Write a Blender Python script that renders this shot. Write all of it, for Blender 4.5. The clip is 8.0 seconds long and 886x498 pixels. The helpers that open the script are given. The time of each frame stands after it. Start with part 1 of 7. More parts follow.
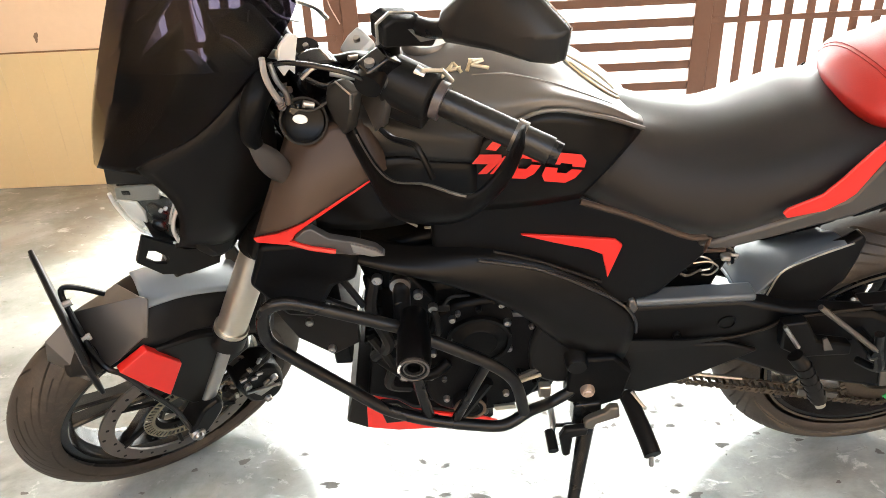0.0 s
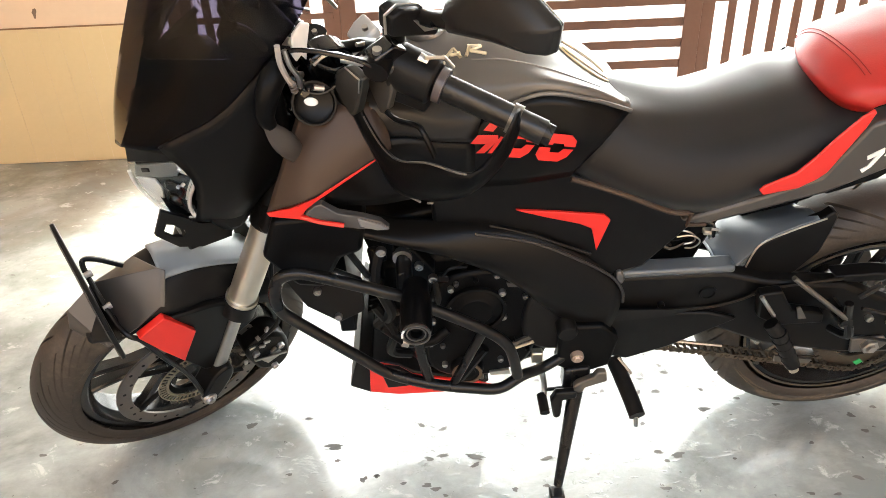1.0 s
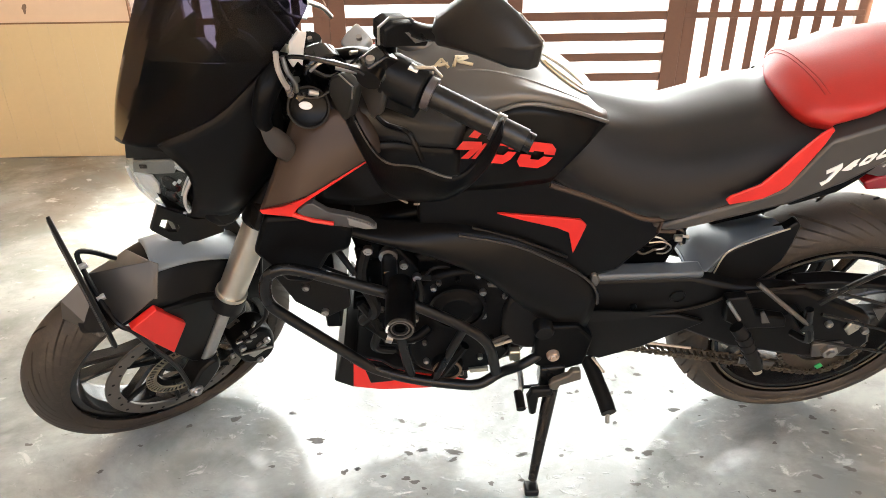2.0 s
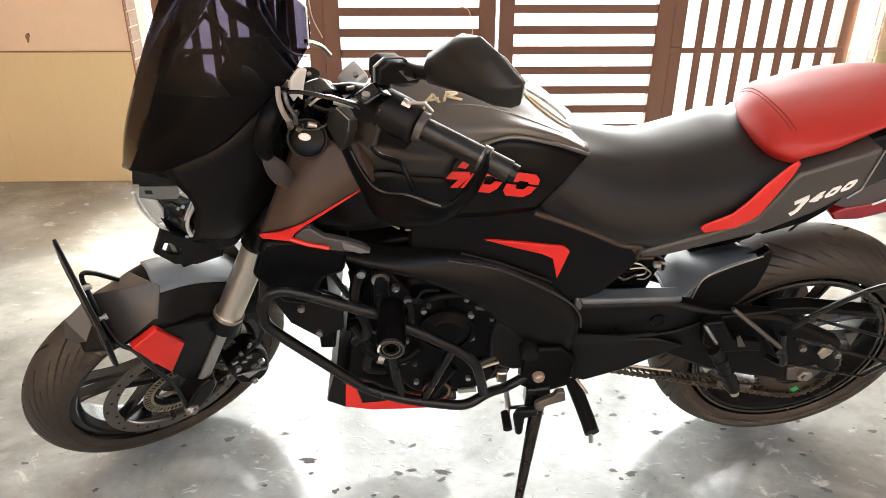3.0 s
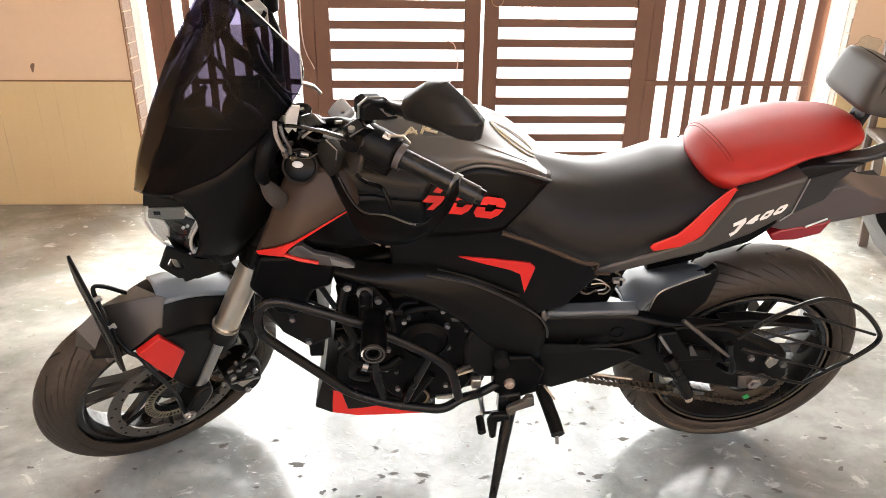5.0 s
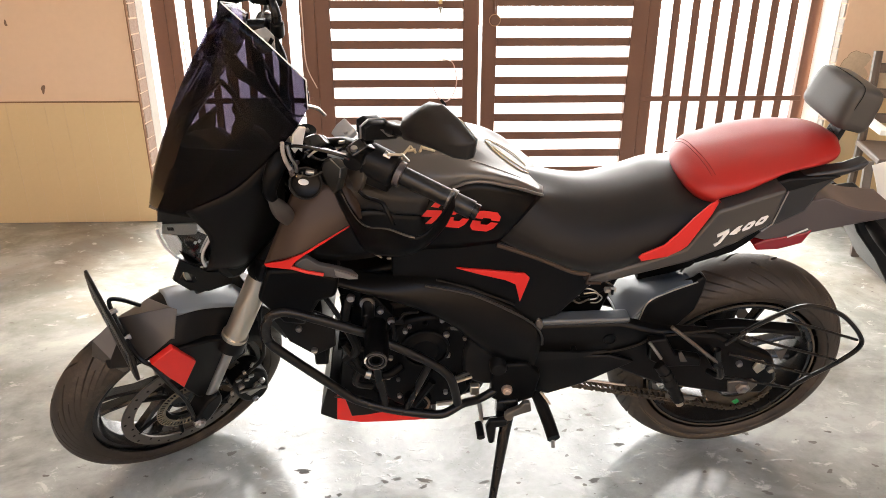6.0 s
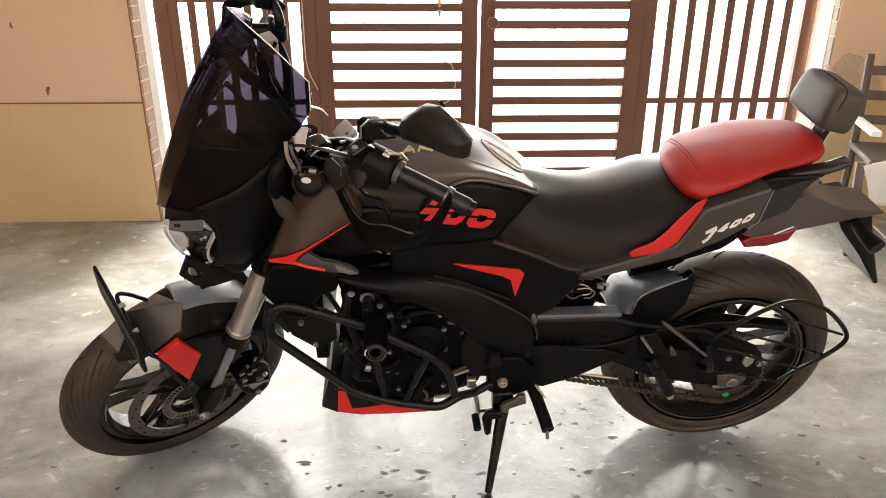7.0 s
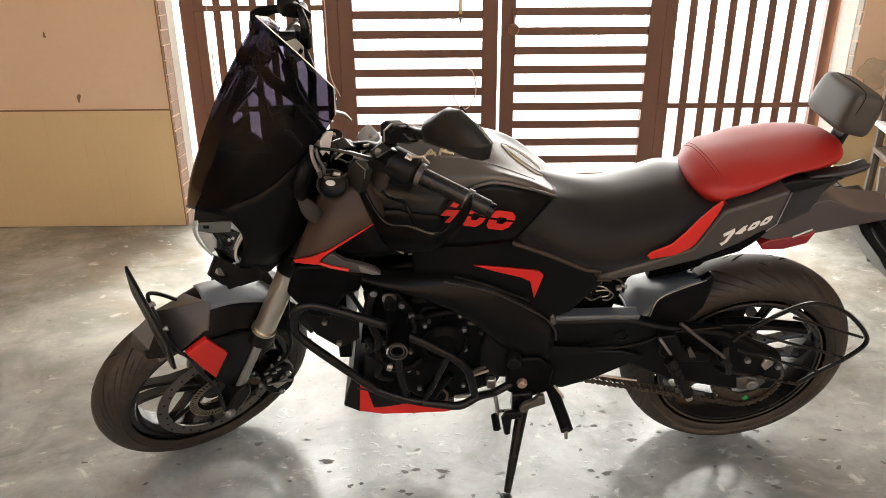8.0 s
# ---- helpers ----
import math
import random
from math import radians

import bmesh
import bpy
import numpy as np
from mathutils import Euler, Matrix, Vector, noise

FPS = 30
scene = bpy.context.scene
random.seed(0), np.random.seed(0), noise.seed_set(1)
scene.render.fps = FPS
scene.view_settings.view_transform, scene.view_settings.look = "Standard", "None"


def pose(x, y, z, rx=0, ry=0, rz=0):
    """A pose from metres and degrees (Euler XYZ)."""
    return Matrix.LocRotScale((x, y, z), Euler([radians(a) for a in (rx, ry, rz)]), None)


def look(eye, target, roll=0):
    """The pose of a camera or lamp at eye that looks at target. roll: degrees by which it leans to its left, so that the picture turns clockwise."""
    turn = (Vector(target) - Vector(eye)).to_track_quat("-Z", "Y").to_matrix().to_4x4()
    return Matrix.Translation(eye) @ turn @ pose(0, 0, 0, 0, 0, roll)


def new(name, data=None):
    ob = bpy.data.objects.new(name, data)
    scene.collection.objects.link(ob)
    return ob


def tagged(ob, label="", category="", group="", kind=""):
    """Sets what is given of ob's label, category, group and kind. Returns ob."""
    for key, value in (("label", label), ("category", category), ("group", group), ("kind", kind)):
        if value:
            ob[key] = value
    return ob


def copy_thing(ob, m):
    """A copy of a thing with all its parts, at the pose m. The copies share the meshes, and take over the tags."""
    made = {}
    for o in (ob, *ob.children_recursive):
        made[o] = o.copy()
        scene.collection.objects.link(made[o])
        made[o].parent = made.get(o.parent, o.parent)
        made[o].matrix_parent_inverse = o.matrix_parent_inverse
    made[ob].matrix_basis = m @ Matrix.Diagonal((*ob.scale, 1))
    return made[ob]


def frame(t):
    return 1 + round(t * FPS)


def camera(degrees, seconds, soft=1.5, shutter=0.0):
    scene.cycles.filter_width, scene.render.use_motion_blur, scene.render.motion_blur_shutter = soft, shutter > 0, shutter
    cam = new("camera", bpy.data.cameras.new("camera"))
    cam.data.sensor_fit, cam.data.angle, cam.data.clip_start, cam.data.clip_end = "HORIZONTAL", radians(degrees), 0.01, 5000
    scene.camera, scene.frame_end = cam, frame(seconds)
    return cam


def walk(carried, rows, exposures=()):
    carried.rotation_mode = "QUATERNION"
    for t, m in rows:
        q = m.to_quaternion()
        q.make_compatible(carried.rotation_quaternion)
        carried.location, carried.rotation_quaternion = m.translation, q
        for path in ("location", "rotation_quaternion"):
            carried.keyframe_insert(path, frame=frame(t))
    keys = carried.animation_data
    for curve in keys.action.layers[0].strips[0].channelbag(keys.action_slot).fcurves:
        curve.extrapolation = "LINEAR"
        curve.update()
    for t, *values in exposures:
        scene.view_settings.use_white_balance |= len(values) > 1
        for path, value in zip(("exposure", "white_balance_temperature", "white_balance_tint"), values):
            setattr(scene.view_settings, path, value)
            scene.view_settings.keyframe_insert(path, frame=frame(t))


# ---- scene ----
cam = camera(65.3, 8.0, 0.5)
PATH = [
    (0, (0.017, 0.307, 1.111), (-0.012, 2.109, 0.244), -2.9),
    (0.5, (0.012, 0.27, 1.127), (-0.006, 2.064, 0.242), -2.7),
    (1, (0.007, 0.24, 1.141), (-0.005, 2.01, 0.211), -2.6),
    (1.5, (0.003, 0.213, 1.149), (0.016, 1.98, 0.212), -1.5),
    (3, (0.006, 0.131, 1.181), (0.07, 1.942, 0.334), 0.2),
    (3.5, (0.011, 0.099, 1.19), (0.05, 1.914, 0.351), -0.4),
    (4, (0.017, 0.065, 1.2), (0.072, 1.887, 0.378), 0.5),
    (4.5, (0.022, 0.029, 1.212), (0.093, 1.856, 0.401), 1.0),
    (5, (0.027, -0.006, 1.224), (0.118, 1.833, 0.445), 0.7),
    (6.5, (0.033, -0.104, 1.253), (0.114, 1.754, 0.517), 0.0),
    (7, (0.034, -0.126, 1.255), (0.12, 1.732, 0.519), 0.2),
    (7.5, (0.034, -0.145, 1.256), (0.096, 1.716, 0.525), -0.2),
    (8, (0.032, -0.159, 1.256), (0.06, 1.707, 0.538), -0.3),
]
walk(cam, [(t, look(eye, target, roll)) for t, eye, target, roll in PATH], [(0.0, 3.54, 6550, 6), (1.5, 3.40, 6550, 7), (3.5, 3.06, 6600, 10), (5.0, 3.05, 6650, 12), (6.5, 2.71, 6850, 13), (8.0, 2.41, 6950, 12)])

# ---- light: hazy bright day outside the gate, assumed opening behind the camera for fill ----
world = bpy.data.worlds.new("sky")
scene.world = world
world.use_nodes = True
wn = world.node_tree
sky = wn.nodes.new("ShaderNodeTexSky")
sky.sky_type = "NISHITA"
sky.sun_disc = False
sky.sun_elevation = radians(48)
sky.sun_rotation = radians(20)
sky.dust_density = 4.0
sky.air_density = 1.5
wn.links.new(sky.outputs[0], wn.nodes["Background"].inputs[0])
wn.nodes["Background"].inputs[1].default_value = 0.15
sun = new("sun", bpy.data.lights.new("sun", "SUN"))
sun.data.energy = 2.6
sun.data.angle = radians(12)
sun.data.color = (1.0, 0.94, 0.86)
sun.matrix_world = look((2, 9, 10), (0.8, 3.0, 0))


# ---- materials ----
def material(name, base, rough=0.5, metal=0.0, vary=0.12, scale=6.0, fine=90.0, bump=0.15, dist=0.001, spec=0.5, coat=0.0, rvary=0.1, second=None, coat_rough=0.08):
    """A surface with colour and roughness varied at two scales and a fine relief."""
    m = bpy.data.materials.new(name)
    m.use_nodes = True
    t = m.node_tree
    p = t.nodes["Principled BSDF"]
    co = t.nodes.new("ShaderNodeTexCoord")
    n1, n2 = t.nodes.new("ShaderNodeTexNoise"), t.nodes.new("ShaderNodeTexNoise")
    n1.inputs["Scale"].default_value, n1.inputs["Detail"].default_value = scale, 6
    n2.inputs["Scale"].default_value, n2.inputs["Detail"].default_value = fine, 4
    for n in (n1, n2):
        t.links.new(co.outputs["Object"], n.inputs["Vector"])
    ramp = t.nodes.new("ShaderNodeMix")
    ramp.data_type = "RGBA"
    ramp.inputs[6].default_value = (*[c * (1 - vary) for c in base], 1)
    ramp.inputs[7].default_value = (*(second or [min(1, c * (1 + vary)) for c in base]), 1)
    add = t.nodes.new("ShaderNodeMath")
    add.operation = "MULTIPLY_ADD"
    add.inputs[1].default_value = 0.45
    sub = t.nodes.new("ShaderNodeMath")
    sub.operation = "MULTIPLY"
    sub.inputs[1].default_value = 0.6
    t.links.new(n1.outputs[0], sub.inputs[0])
    t.links.new(n2.outputs[0], add.inputs[0])
    t.links.new(sub.outputs[0], add.inputs[2])
    t.links.new(add.outputs[0], ramp.inputs[0])
    t.links.new(ramp.outputs[2], p.inputs["Base Color"])
    ro = t.nodes.new("ShaderNodeMapRange")
    ro.inputs[3].default_value, ro.inputs[4].default_value = max(0.02, rough - rvary), min(1, rough + rvary)
    t.links.new(n1.outputs[0], ro.inputs[0])
    t.links.new(ro.outputs[0], p.inputs["Roughness"])
    p.inputs["Metallic"].default_value = metal
    p.inputs["Specular IOR Level"].default_value = spec
    p.inputs["Coat Weight"].default_value = coat
    p.inputs["Coat Roughness"].default_value = coat_rough
    if bump:
        b = t.nodes.new("ShaderNodeBump")
        b.inputs["Strength"].default_value, b.inputs["Distance"].default_value = bump, dist
        t.links.new(n2.outputs[0], b.inputs["Height"])
        t.links.new(b.outputs[0], p.inputs["Normal"])
    return m


BLACK = material("matte_black_paint", (0.0040, 0.0038, 0.0036), 0.32, vary=0.3, bump=0.04, spec=0.14)
GLOSSBLACK = material("gloss_black_plastic", (0.004, 0.004, 0.0045), 0.12, vary=0.3, bump=0.02, rvary=0.05)
PLASTIC = material("grained_black_plastic", (0.0062, 0.0060, 0.0058), 0.42, spec=0.16, vary=0.25, fine=400, bump=0.3, dist=0.0006)
GREY = material("matte_charcoal_paint", (0.064, 0.059, 0.053), 0.44, metal=0.3, vary=0.1, fine=700, bump=0.05, dist=0.0003)
RED = material("red_gloss_film", (0.62, 0.018, 0.012), 0.38, vary=0.1, bump=0.02)
SEAT = material("grey_black_leatherette", (0.0075, 0.0066, 0.0061), 0.50, vary=0.15, fine=500, bump=0.2, dist=0.0004, spec=0.17, coat_rough=0.54)


def glancing(m, power, most):
    """A surface that shines at a slant: the gloss of its coat grows towards grazing angles."""
    t = m.node_tree
    lw, pw, mu = (t.nodes.new("ShaderNode" + k) for k in ("LayerWeight", "Math", "Math"))
    lw.inputs[0].default_value = 0.5
    pw.operation, mu.operation = "POWER", "MULTIPLY"
    pw.inputs[1].default_value, mu.inputs[1].default_value = power, most
    t.links.new(lw.outputs["Facing"], pw.inputs[0])
    t.links.new(pw.outputs[0], mu.inputs[0])
    t.links.new(mu.outputs[0], t.nodes["Principled BSDF"].inputs["Coat Weight"])


glancing(SEAT, 0.9, 1.7)
REDSEAT = material("red_leatherette", (0.36, 0.014, 0.010), 0.50, vary=0.15, fine=420, bump=0.35, dist=0.0006, spec=0.4, coat=0.07, coat_rough=0.34)
GREYSEAT = material("grey_leatherette", (0.050, 0.047, 0.042), 0.46, vary=0.2, fine=500, bump=0.18, dist=0.0004)
RUBBER = material("tyre_rubber", (0.0165, 0.0128, 0.0094), 0.58, vary=0.35, scale=9, fine=220, bump=0.4, dist=0.0008, second=(0.038, 0.0285, 0.0200))


def dusty(m, tone, scale, low, high, most):
    """Dried dust lying in soft-edged patches over a surface."""
    t = m.node_tree
    p = t.nodes["Principled BSDF"]
    under = p.inputs["Base Color"].links[0].from_socket
    co, big, fine, mul, span, mix = (t.nodes.new("ShaderNode" + k) for k in ("TexCoord", "TexNoise", "TexNoise", "Math", "MapRange", "Mix"))
    big.inputs["Scale"].default_value, big.inputs["Detail"].default_value, big.inputs["Roughness"].default_value = scale, 9, 0.66
    fine.inputs["Scale"].default_value, fine.inputs["Detail"].default_value = scale * 14, 4
    mul.operation = "MULTIPLY_ADD"
    mul.inputs[1].default_value = 0.22
    span.inputs[1].default_value, span.inputs[2].default_value, span.inputs[3].default_value, span.inputs[4].default_value = low, high, 0.0, most
    mix.data_type = "RGBA"
    mix.inputs[7].default_value = (*tone, 1)
    for n in (big, fine):
        t.links.new(co.outputs["Object"], n.inputs["Vector"])
    t.links.new(fine.outputs[0], mul.inputs[0])
    t.links.new(big.outputs[0], mul.inputs[2])
    t.links.new(mul.outputs[0], span.inputs[0])
    t.links.new(span.outputs[0], mix.inputs[0])
    t.links.new(under, mix.inputs[6])
    t.links.new(mix.outputs[2], p.inputs["Base Color"])


dusty(RUBBER, (0.085, 0.066, 0.046), 7.0, 0.64, 0.80, 0.6)
SILVER = material("satin_aluminium", (0.62, 0.57, 0.48), 0.3, metal=0.9, vary=0.1, bump=0.03)
STEEL = material("bare_steel", (0.45, 0.43, 0.41), 0.32, metal=1.0, vary=0.2, fine=200, bump=0.08)
DISC = material("brake_disc_steel", (0.16, 0.145, 0.13), 0.38, metal=0.8, vary=0.25, fine=260, bump=0.1)
BRASS = material("zinc_plated_bolt", (0.55, 0.44, 0.25), 0.35, metal=0.9, vary=0.2)
ENGINE = material("black_engine_casting", (0.0027, 0.0027, 0.0028), 0.38, spec=0.085, vary=0.35, fine=300, bump=0.35, dist=0.0008)
WHEEL = material("satin_black_wheel_enamel", (0.0075, 0.0072, 0.0070), 0.26, spec=0.55, vary=0.2, fine=500, bump=0.1, dist=0.0004)
TUBE = material("black_powder_coat", (0.0055, 0.0055, 0.0055), 0.28, spec=0.28, vary=0.2, fine=500, bump=0.15, dist=0.0004)
# Pale colour for fender strips that stand in for highlights.
SHEENGREY = material("satin_blue_grey_sheen", (0.19, 0.215, 0.235), 0.36, vary=0.1, bump=0.03, spec=0.6)
CHAIN = material("oily_chain_steel", (0.12, 0.095, 0.07), 0.42, metal=0.8, vary=0.5, fine=200)
WHITE = material("white_film", (0.8, 0.8, 0.78), 0.45, vary=0.05, bump=0)
GOLD = material("gold_letter_film", (0.62, 0.52, 0.34), 0.35, metal=0.5, vary=0.1, bump=0)
TAILRED = material("red_lamp_lens", (0.22, 0.007, 0.01), 0.12, vary=0.1, bump=0.02)
GATE = material("brown_gate_enamel", (0.135, 0.058, 0.035), 0.42, vary=0.22, scale=3, fine=60, bump=0.15)
UNDERTRAY = material("mauve_grey_tail_plastic", (0.066, 0.055, 0.055), 0.33, vary=0.15, fine=400, bump=0.2, dist=0.0005)
# Lighter copy of GREY, for the daylight on the tank's upward faces.
TANK = material("matte_charcoal_paint_lit", (0.112, 0.103, 0.093), 0.40, metal=0.3, vary=0.1, fine=700, bump=0.05, dist=0.0003, coat=0.25, coat_rough=0.25)
SHROUD = material("dark_bronze_paint", (0.043, 0.0265, 0.0175), 0.5, spec=0.35, metal=0.15, vary=0.1, fine=700, bump=0.05, dist=0.0003)
HOSE = material("shiny_black_hose", (0.006, 0.006, 0.006), 0.22, vary=0.2, fine=200, bump=0.1, dist=0.0004)
GREEN = material("green_plastic_tag", (0.02, 0.3, 0.08), 0.4)
BEIGE = material("cream_wall_paint", (0.69, 0.510, 0.360), 0.75, vary=0.07, scale=1.2, fine=35, bump=0.2, dist=0.003, second=(0.74, 0.565, 0.410))
TILE = material("yellow_beige_wall_tile", (0.62, 0.475, 0.265), 0.38, vary=0.06, scale=2.0, fine=50, bump=0.05, second=(0.67, 0.525, 0.305))
BRICK = material("mortar_and_brick_reveal", (0.27, 0.165, 0.115), 0.85, vary=0.35, scale=30, fine=110, bump=0.8, dist=0.004, second=(0.50, 0.38, 0.31))
# White colour in place of sunlight blowing out the outer reveal.
SUNWHITE = material("reveal_sunlit_white", (0.66, 0.63, 0.58), 0.85, vary=0.2, scale=20, fine=90, bump=0.8, dist=0.004)
WOOD = material("dark_stained_wood", (0.10, 0.075, 0.06), 0.45, vary=0.3, scale=8)
CLOTH = material("white_cotton_cloth", (0.78, 0.77, 0.74), 0.9, vary=0.05, bump=0.2)


def clear(name, tint, rough=0.03, weight=0.5):
    """A tinted sheet: glossy over a coloured see-through body."""
    m = bpy.data.materials.new(name)
    m.use_nodes = True
    t = m.node_tree
    t.nodes.remove(t.nodes["Principled BSDF"])
    out = t.nodes["Material Output"]
    tr, gl, mix, lw, pw, sc = (t.nodes.new(k) for k in ("ShaderNodeBsdfTransparent", "ShaderNodeBsdfGlossy", "ShaderNodeMixShader", "ShaderNodeLayerWeight", "ShaderNodeMath", "ShaderNodeMath"))
    tr.inputs[0].default_value = (*tint, 1)
    gl.inputs["Roughness"].default_value = rough
    lw.inputs[0].default_value = 0.5
    pw.operation, sc.operation = "POWER", "MULTIPLY_ADD"
    pw.inputs[1].default_value = 5.0
    sc.inputs[1].default_value, sc.inputs[2].default_value = 0.9, 0.010
    t.links.new(lw.outputs["Facing"], pw.inputs[0])
    t.links.new(pw.outputs[0], sc.inputs[0])
    t.links.new(sc.outputs[0], mix.inputs[0])
    t.links.new(tr.outputs[0], mix.inputs[1])
    t.links.new(gl.outputs[0], mix.inputs[2])
    t.links.new(mix.outputs[0], out.inputs[0])
    return m


TINT = clear("smoked_violet_acrylic", (0.185, 0.170, 0.215))
LENS = clear("clear_lamp_lens", (0.9, 0.92, 0.93))


def floor_material():
    """Trowelled cement, polished by use: pale swirls, darker patches, fine scratches and specks."""
    m = material("polished_grey_cement", (0.29, 0.285, 0.27), 0.3, vary=0.15, scale=1.6, fine=26, bump=0.0, second=(0.47, 0.465, 0.45))
    t = m.node_tree
    p = t.nodes["Principled BSDF"]
    co = t.nodes.new("ShaderNodeTexCoord")

    def tex(scale, detail, rough, distort, squash=(1, 1, 1)):
        mp = t.nodes.new("ShaderNodeMapping")
        mp.inputs["Scale"].default_value = squash
        n = t.nodes.new("ShaderNodeTexNoise")
        n.inputs["Scale"].default_value, n.inputs["Detail"].default_value, n.inputs["Roughness"].default_value, n.inputs["Distortion"].default_value = scale, detail, rough, distort
        t.links.new(co.outputs["Object"], mp.inputs["Vector"])
        t.links.new(mp.outputs[0], n.inputs["Vector"])
        return n.outputs[0]

    def span(value, a, b, c, d):
        r = t.nodes.new("ShaderNodeMapRange")
        r.inputs[1].default_value, r.inputs[2].default_value, r.inputs[3].default_value, r.inputs[4].default_value = a, b, c, d
        t.links.new(value, r.inputs[0])
        return r.outputs[0]

    def blend(fac, a, b, kind="MIX"):
        x = t.nodes.new("ShaderNodeMix")
        x.data_type, x.blend_type = "RGBA", kind
        for socket, value in ((x.inputs[0], fac), (x.inputs[6], a), (x.inputs[7], b)):
            if isinstance(value, tuple) or isinstance(value, float):
                socket.default_value = value
            else:
                t.links.new(value, socket)
        return x.outputs[2]

    swirl = tex(2.4, 12, 0.68, 0.35, (1.0, 1.2, 1.0))
    patch = tex(1.1, 6, 0.6, 0.8)
    scratch = tex(11.0, 9, 0.70, 0.5, (1.0, 1.3, 1.0))
    speck = tex(55.0, 3, 0.6, 0.6)
    col = blend(span(swirl, 0.40, 0.60, 0.0, 1.0), (0.220, 0.236, 0.222, 1), (0.405, 0.43, 0.41, 1))
    col = blend(span(patch, 0.52, 0.64, 0.0, 0.6), col, (0.200, 0.168, 0.130, 1))
    col = blend(span(scratch, 0.59, 0.65, 0.0, 0.6), col, (0.62, 0.63, 0.61, 1))
    col = blend(span(scratch, 0.36, 0.31, 0.0, 0.7), col, (0.14, 0.135, 0.12, 1))
    col = blend(span(speck, 0.70, 0.74, 0.0, 0.8), col, (0.07, 0.065, 0.06, 1))
    t.links.new(col, p.inputs["Base Color"])
    t.links.new(span(swirl, 0.35, 0.65, 0.24, 0.14), p.inputs["Roughness"])
    p.inputs["Specular IOR Level"].default_value = 0.95
    bump = t.nodes.new("ShaderNodeBump")
    bump.inputs["Strength"].default_value, bump.inputs["Distance"].default_value = 0.15, 0.003
    t.links.new(scratch, bump.inputs["Height"])
    pits = t.nodes.new("ShaderNodeBump")
    pits.inputs["Strength"].default_value, pits.inputs["Distance"].default_value = 0.35, 0.002
    t.links.new(span(tex(34.0, 5, 0.62, 0.7, (0.7, 1.3, 1.0)), 0.60, 0.70, 0.0, 1.0), pits.inputs["Height"])
    t.links.new(pits.outputs[0], bump.inputs["Normal"])
    t.links.new(bump.outputs[0], p.inputs["Normal"])
    return m


FLOOR = floor_material()


# ---- shape helpers ----
def spline(pts, n, closed=False):
    """n points on a smooth curve through pts."""
    p = [Vector(q) for q in pts]
    if len(p) == 2:
        return [p[0].lerp(p[1], i / (n - 1)) for i in range(n)]
    k = len(p)
    segs = k if closed else k - 1
    out = []
    for i in range(n):
        u = i / (n if closed else n - 1) * segs
        j = min(int(u), segs - 1)
        f = u - j
        if closed:
            a, b, c, d = (p[(j + o) % k] for o in (-1, 0, 1, 2))
        else:
            b, c = p[j], p[j + 1]
            a = p[j - 1] if j else b * 2 - c
            d = p[j + 2] if j + 2 < k else c * 2 - b
        out.append(0.5 * (2 * b + (c - a) * f + (2 * a - 5 * b + 4 * c - d) * f * f + (3 * b - a - 3 * c + d) * f ** 3))
    return out


def grid(bm, rows, loop=False):
    """Faces between rows of points of equal length."""
    vs = [[bm.verts.new(q) for q in r] for r in rows]
    k = len(vs[0])
    for a, b in zip(vs, vs[1:]):
        for i in range(k if loop else k - 1):
            bm.faces.new((a[i], a[(i + 1) % k], b[(i + 1) % k], b[i]))
    return vs


def skin(rows, n=16, m=12, mirror=False):
    """A smooth sheet over a few guiding curves; mirror repeats it on the right-hand side of the middle plane."""
    r = [spline(q, n) for q in rows]
    if mirror:
        tail = r[:-1] if all(abs(q[1]) < 1e-6 for q in r[-1]) else r
        r = r + [[Vector((q.x, -q.y, q.z)) for q in row] for row in reversed(tail)]
        m = m * 2
    cols = [spline([row[i] for row in r], m) for i in range(n)]
    bm = bmesh.new()
    grid(bm, cols)
    bmesh.ops.recalc_face_normals(bm, faces=bm.faces)
    return bm


def plate(outline, y0, y1, smooth=0, bulge=None):
    """An outline in the side plane (x, z), as a slab from y0 to y1; bulge(x, z) moves it sideways."""
    pts = [(q.x, q.y) for q in spline([(a, b, 0) for a, b in outline], smooth, True)] if smooth else outline
    f = bulge or (lambda x, z: 0.0)
    bm = bmesh.new()
    a = [bm.verts.new((x, y0 + f(x, z), z)) for x, z in pts]
    b = [bm.verts.new((x, y1 + f(x, z), z)) for x, z in pts]
    bm.faces.new(a)
    bm.faces.new(b[::-1])
    for i in range(len(pts)):
        j = (i + 1) % len(pts)
        bm.faces.new((a[i], b[i], b[j], a[j]))
    bmesh.ops.recalc_face_normals(bm, faces=bm.faces)
    return bm


